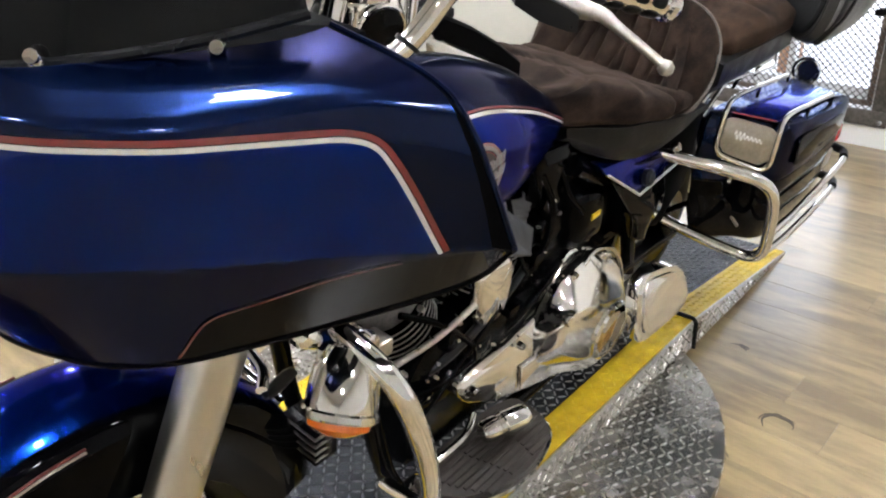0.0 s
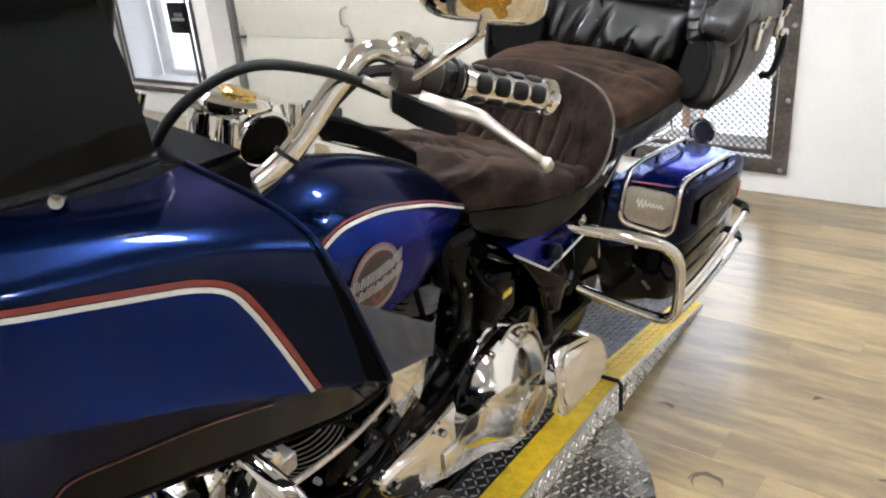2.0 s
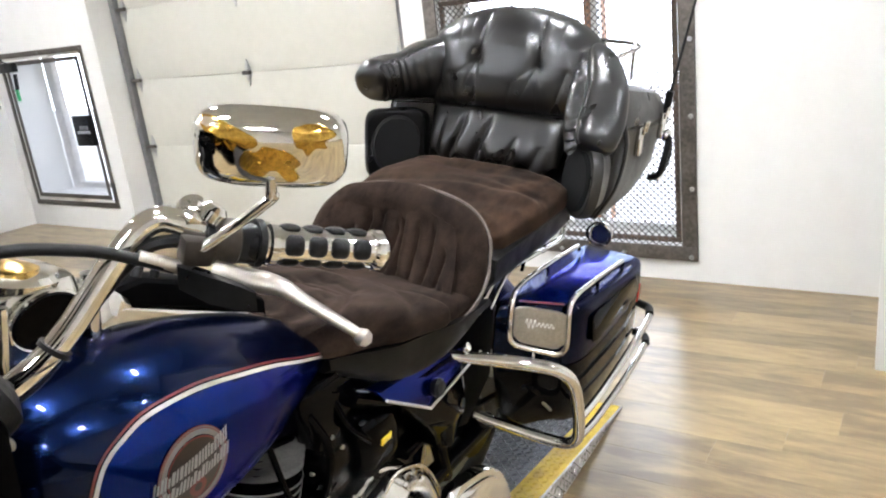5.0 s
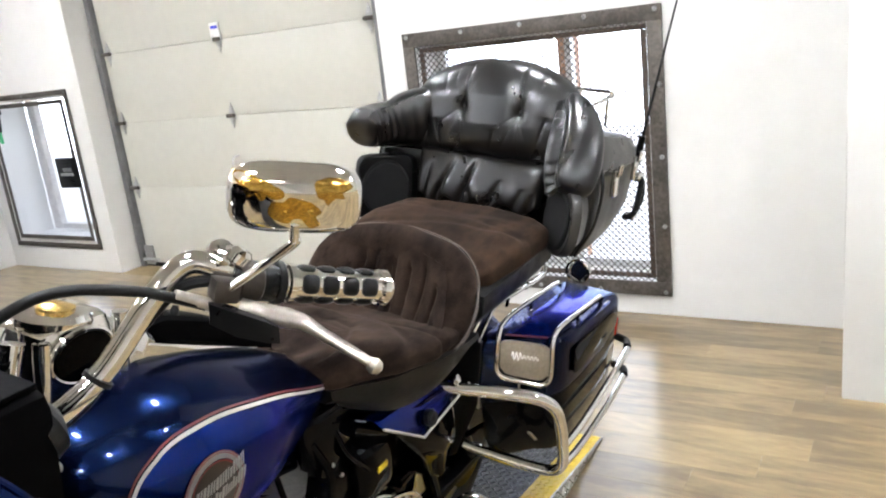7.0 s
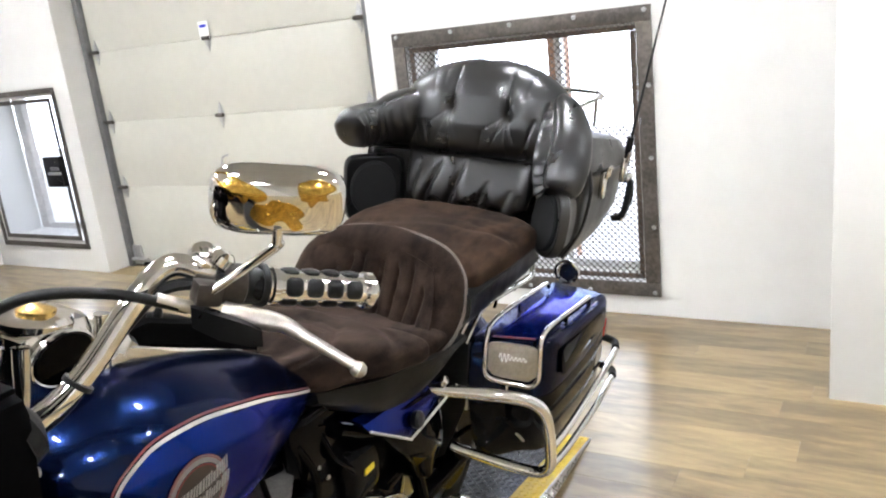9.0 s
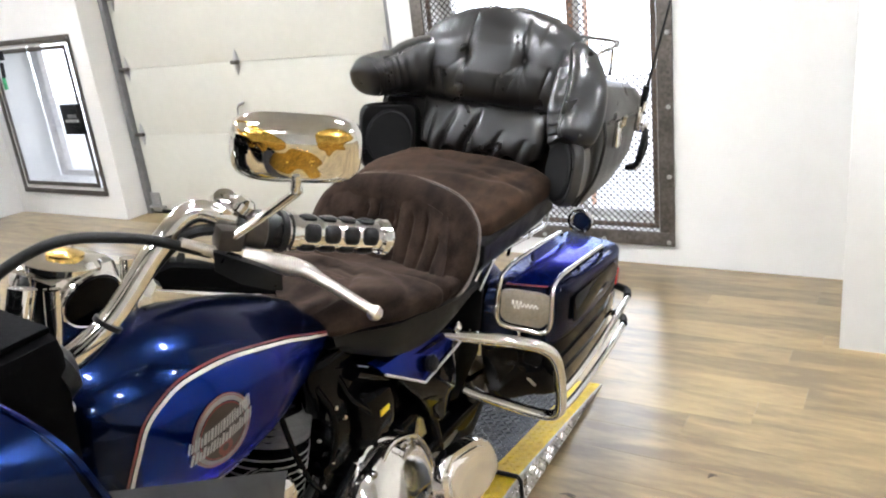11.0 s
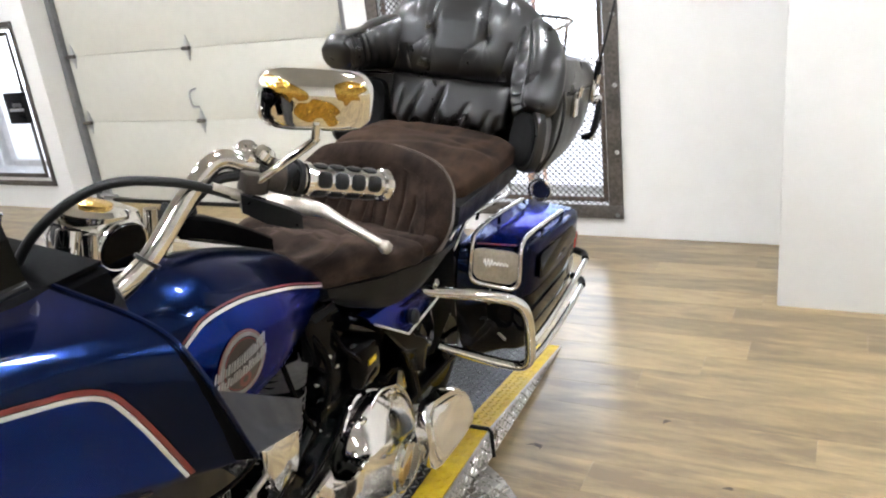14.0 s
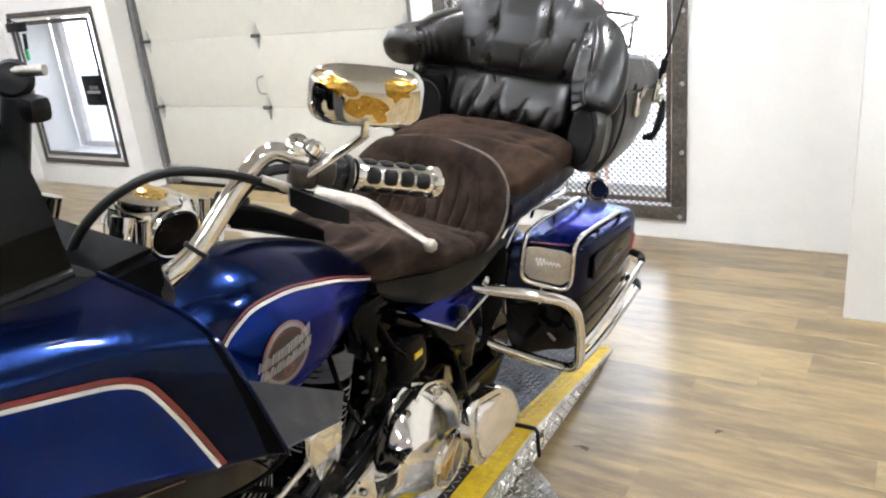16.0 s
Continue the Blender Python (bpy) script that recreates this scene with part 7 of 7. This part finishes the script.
        part("swingarm", tube([(0.12 * s, 1.5, 0.33), (0.13 * s, 1.95, 0.325)], 0.025, 12, straight=True), BLACK, bike)
        part("bag_support", tube([(0.15 * s, 1.84, 0.44), (0.26 * s, 1.86, 0.52), (0.3 * s, 1.95, 0.42)], 0.008, 8), BLACK, bike)
    part("belt_guard", rbox((0.1, 1.75, 0.46), (0.05, 0.4, 0.03), 0.01), BLACK, bike)
    part("oil_tank", rbox((0, 1.55, 0.58), (0.22, 0.3, 0.22), 0.05), ENGINE, bike)
    part("caution_label", rbox((0.1515, 1.425, 0.595), (0.003, 0.034, 0.014), 0.001, pose(0, 0.0, 0.0, 0, 0, 0)), YELPL, bike, "yellow caution label with plain surface")
    for s in (1, -1):
        part("inner_panel", prism([(0.135 * s, y, z) for y, z in ((1.6, 0.78), (1.9, 0.74), (1.9, 0.5), (1.78, 0.42), (1.66, 0.46))], (0.02 * s, 0, 0), 0.006), DULL, bike)
    part("battery_cover", rbox((0.075, 1.43, 0.585), (0.15, 0.14, 0.16), 0.05, seg=5), BLACK, bike, "black battery side cover")


build_rear()


# ---- second motorcycle by the west wall ----
def build_dirt_bike():
    f = Vector((1.0, -0.08, 0)).normalized()
    b = thing("dirt_bike", "blue and white dirt bike with knobbly tyres standing on the floor", "motorcycle", Matrix.Translation((-6.37, 3.3, 0)) @ Matrix.Rotation(math.atan2(f.y, f.x) + math.pi / 2, 4, "Z") @ Matrix.Rotation(radians(5.5), 4, "Y"))
    # local: front towards -y
    fore = None
    for y, r in ((0.0, 0.34), (1.4, 0.33)):
        w = thing_part("wheel", b)
        fore = w if y == 0.0 else fore
        c = Vector((0, y, r))
        rings = []
        for i in range(36):
            a = 2 * math.pi * i / 36
            e = Vector((0, math.cos(a), math.sin(a)))
            rings.append([c + e * (r - 0.045 + 0.045 * math.cos(q)) + Vector((0.045 * math.sin(q), 0, 0)) for q in (2 * math.pi * k / 10 for k in range(10))])
        part("tyre", loft(rings, False, True), RUBBER, w)
        bm = None
        for i in range(36):
            a = 2 * math.pi * i / 36
            e = Vector((0, math.cos(a), math.sin(a)))
            for x in ((-0.03, 0.0, 0.03) if i % 2 else (-0.017, 0.017)):
                m = axis_pose(c + e * (r - 0.002) + Vector((x, 0, 0)), e)
                if bm is None:
                    bm = rbox((0, 0, 0), (0.018, 0.022, 0.016), 0.002, m)
                else:
                    rbox((0, 0, 0), (0.018, 0.022, 0.016), 0.0, m, bm)
        tagged(part("tyre_tread", bm, RUBBER, w), kind="stuff")
        part("rim", at_axis(c, (1, 0, 0), [(0.26, -0.02), (0.275, -0.02), (0.275, 0.02), (0.26, 0.02), (0.265, 0)], 36), STEEL, w)
        part("hub", at_axis(c, (1, 0, 0), [(0.03, -0.07), (0.03, 0.07)], 16), STEEL, w)
        for k in range(12):
            a = 2 * math.pi * k / 12
            e = Vector((0, math.cos(a), math.sin(a)))
            part("spoke", tube([c + e * 0.03, c + e * 0.265], 0.003, 5, straight=True), ZINC, w)
    for s in (1, -1):
        part("fork_leg", tube([(0.1 * s, -0.02, 0.32), (0.1 * s, 0.22, 0.95)], 0.026, 12, straight=True), STEEL, b)
        part("fork_guard", rbox((0, 0, 0), (0.06, 0.05, 0.4), 0.015, axis_pose((0.105 * s, 0.03, 0.47), (0, 0.35, 0.93))), WHITEPL, b, "white fork guard")
        part("radiator_shroud", prism([(0.12 * s, 0.2, 0.85), (0.27 * s, 0.22, 0.8), (0.25 * s, 0.36, 0.62), (0.16 * s, 0.5, 0.6), (0.12 * s, 0.55, 0.85)], (0.02 * s, 0, 0.01), 0.004), BLUEPL, b, "blue radiator shroud")
        part("grip", tube([(0.34 * s, 0.26, 1.09), (0.47 * s, 0.3, 1.1)], 0.018, 10, straight=True), RUBBER, b)
        part("lever", tube([(0.31 * s, 0.2, 1.08), (0.47 * s, 0.22, 1.09)], 0.007, 8, straight=True), LEVER, b)
    part("handlebar", tube([(-0.47, 0.3, 1.1), (-0.34, 0.26, 1.09), (-0.13, 0.24, 1.03), (0.13, 0.24, 1.03), (0.34, 0.26, 1.09), (0.47, 0.3, 1.1)], 0.013, 10), STEEL, b)
    part("bar_pad", tube([(-0.13, 0.24, 1.07), (0.13, 0.24, 1.07)], 0.022, 10, straight=True), SATIN, b)
    part("number_plate", prism([(-0.1, 0.16, 1.09), (0.1, 0.16, 1.09), (0.145, 0.13, 1.04), (0.14, 0.11, 0.93), (0.08, 0.09, 0.85), (-0.08, 0.09, 0.85), (-0.14, 0.11, 0.93), (-0.145, 0.13, 1.04)], (0, 0.02, 0), 0.006), WHITEPL, b, "white front number plate, blank")

    def fender(u, v):
        a = (v - 0.5) * 2
        return Vector((a * (0.1 - 0.04 * abs(u - 0.5)), -0.5 + 0.75 * u, 0.78 - 0.12 * (1 - u) ** 2 + 0.05 * math.sin(u * 3) - 0.03 * a * a))
    part("front_fender", sheet(fender, 20, 8, 0.006), BLUEPL, b, "blue front fender")
    part("tank", rbox((0, 0.45, 0.88), (0.2, 0.35, 0.16), 0.06), BLUEPL, b)
    part("plate_tag", rbox((-0.15, 0.1, 1.02), (0.08, 0.01, 0.1), 0.004), YELPL, b, "yellow hang tag")
    part("saddle", rbox((0, 0.95, 0.92), (0.16, 0.75, 0.08), 0.035), SATIN, b)
    part("engine", rbox((0, 0.55, 0.45), (0.26, 0.36, 0.36), 0.05), ENGINE, b)
    part("engine_cover", at_axis((0.13, 0.6, 0.4), (1, 0, 0), [(0.09, 0), (0.09, 0.03), (0.06, 0.045), (0.001, 0.046)], 20), STEEL, b)
    part("frame_tube", tube([(0.06, 0.28, 0.9), (0.08, 0.32, 0.4), (0.08, 0.5, 0.25), (0.08, 0.9, 0.28), (0.08, 0.95, 0.8)], 0.018, 10), STEEL, b)
    part("side_panel", prism([(0.1, 0.9, 0.85), (0.11, 1.5, 0.92), (0.11, 1.3, 0.7), (0.1, 0.95, 0.6)], (0.01, 0, 0), 0.003), WHITEPL, b)
    part("swingarm", rbox((0, 1.15, 0.35), (0.16, 0.6, 0.06), 0.02), STEEL, b)
    part("stand", tube([(0.1, 0.6, 0.3), (0.28, 0.6, 0.036)], 0.012, 8, straight=True), STEEL, b)
    part("exhaust", tube([(0.1, 0.42, 0.5), (0.16, 0.36, 0.42), (0.17, 0.45, 0.3), (0.16, 0.8, 0.42), (0.15, 1.3, 0.75)], 0.02, 12), STEEL, b)
    part("radiator", rbox((0.0, 0.3, 0.72), (0.3, 0.04, 0.22), 0.01), ENGINE, b)
    # the front end is steered a little towards the room
    pivot = Matrix.Translation((0, 0.12, 0)) @ Matrix.Rotation(radians(-20), 4, "Z") @ Matrix.Translation((0, -0.12, 0))
    turned = {"fork_leg", "fork_guard", "grip", "lever", "handlebar", "bar_pad", "number_plate", "front_fender", "plate_tag"}
    for o in b.children:
        if o.name.split(".")[0] in turned or o is fore:
            o.matrix_local = pivot


build_dirt_bike()


def build_shelf():
    s = thing("wall_shelf", "white wall shelf holding coloured boxes", "shelf")
    part("board", rbox((-7.45, 3.47, 0.99), (0.9, 0.26, 0.03), 0.004), WHITEPL, s)
    for x in (-7.8, -7.1):
        part("bracket", prism([(x, 3.6, 0.97), (x, 3.37, 0.97), (x, 3.6, 0.8)], (0.02, 0, 0), 0.0), WHITEPL, s)
    for x, w, h, m, label in ((-7.32, 0.16, 0.3, YELPL, "yellow carton on the shelf"), (-7.5, 0.14, 0.17, BLUEPL, "blue carton on the shelf"), (-7.68, 0.15, 0.24, WHITEPL, "white carton on the shelf")):
        b = thing("carton", label, "box", pose(x, 3.49, 1.005), group="cartons on the shelf")
        part("box_body", rbox((0, 0, h / 2), (w, 0.14, h), 0.004), m, b)
        part("box_flap", rbox((0, 0, h + 0.002), (w * 0.96, 0.06, 0.003), 0.001), m, b)


build_shelf()


# ---- scuff marks on the floor ----
def build_scuffs():
    rnd = random.Random(21)
    flo = bpy.data.objects["floor"]
    for cx, cy, r, a0, a1 in ((-0.525, 1.835, 0.04, 10, 230), (-0.755, 2.09, 0.035, 30, 130), (-0.6, 1.62, 0.035, 20, 200), (-0.36, 2.35, 0.03, 100, 170), (-0.45, 1.48, 0.045, 200, 300), (-0.15, 2.05, 0.03, 60, 120)):
        for k in range(3):
            pts = []
            for i in range(12):
                a = radians(a0 + (a1 - a0) * i / 11)
                rr = r * (1 + 0.12 * k) * (1 + 0.1 * rnd.uniform(-1, 1))
                pts.append((cx + rr * math.cos(a), cy + rr * math.sin(a) * 0.9, 0.0016))
            part("scuff_mark", tube(pts[k:len(pts) - 2 * k], lambda u: 0.0008 + 0.0034 * math.sin(math.pi * u), 6, 2, flat=0.15), SCUFF, flo)


build_scuffs()


# ---- floor planks ----
def build_planks():
    flo = bpy.data.objects["floor"]
    rnd = random.Random(11)
    w, ln = 0.152, 1.22
    me = None
    rest = []
    rows = int((BACK - FRONTY) / w) + 1
    for j in range(rows):
        y = BACK - 0.02 - w * (j + 0.5)
        x = LEFTX - rnd.random() * ln
        while x < RIGHTX:
            near = y > 0.9 and -7.2 < x + ln / 2 < 1.6
            if near:
                if me is None:
                    bm = rbox((0, 0, -0.002), (ln - 0.0004, w - 0.0004, 0.006), 0.0005, seg=1)
                    o = part("plank", bm, WOOD, flo)
                    me = o.data
                else:
                    o = new("plank", me)
                    o.parent = flo
                o.location = (x + ln / 2, y, 0)
            else:
                rest.append((max(x, LEFTX), min(x + ln, RIGHTX), y))
            x += ln
    bm = None
    for a, c, y in rest:
        if c - a > 0.02:
            bm = rbox(((a + c) / 2, y, -0.002), (c - a - 0.0007, w - 0.0007, 0.006), 0.0, bm=bm)
    tagged(part("far_planks", bm, WOOD, flo), kind="stuff")


build_planks()
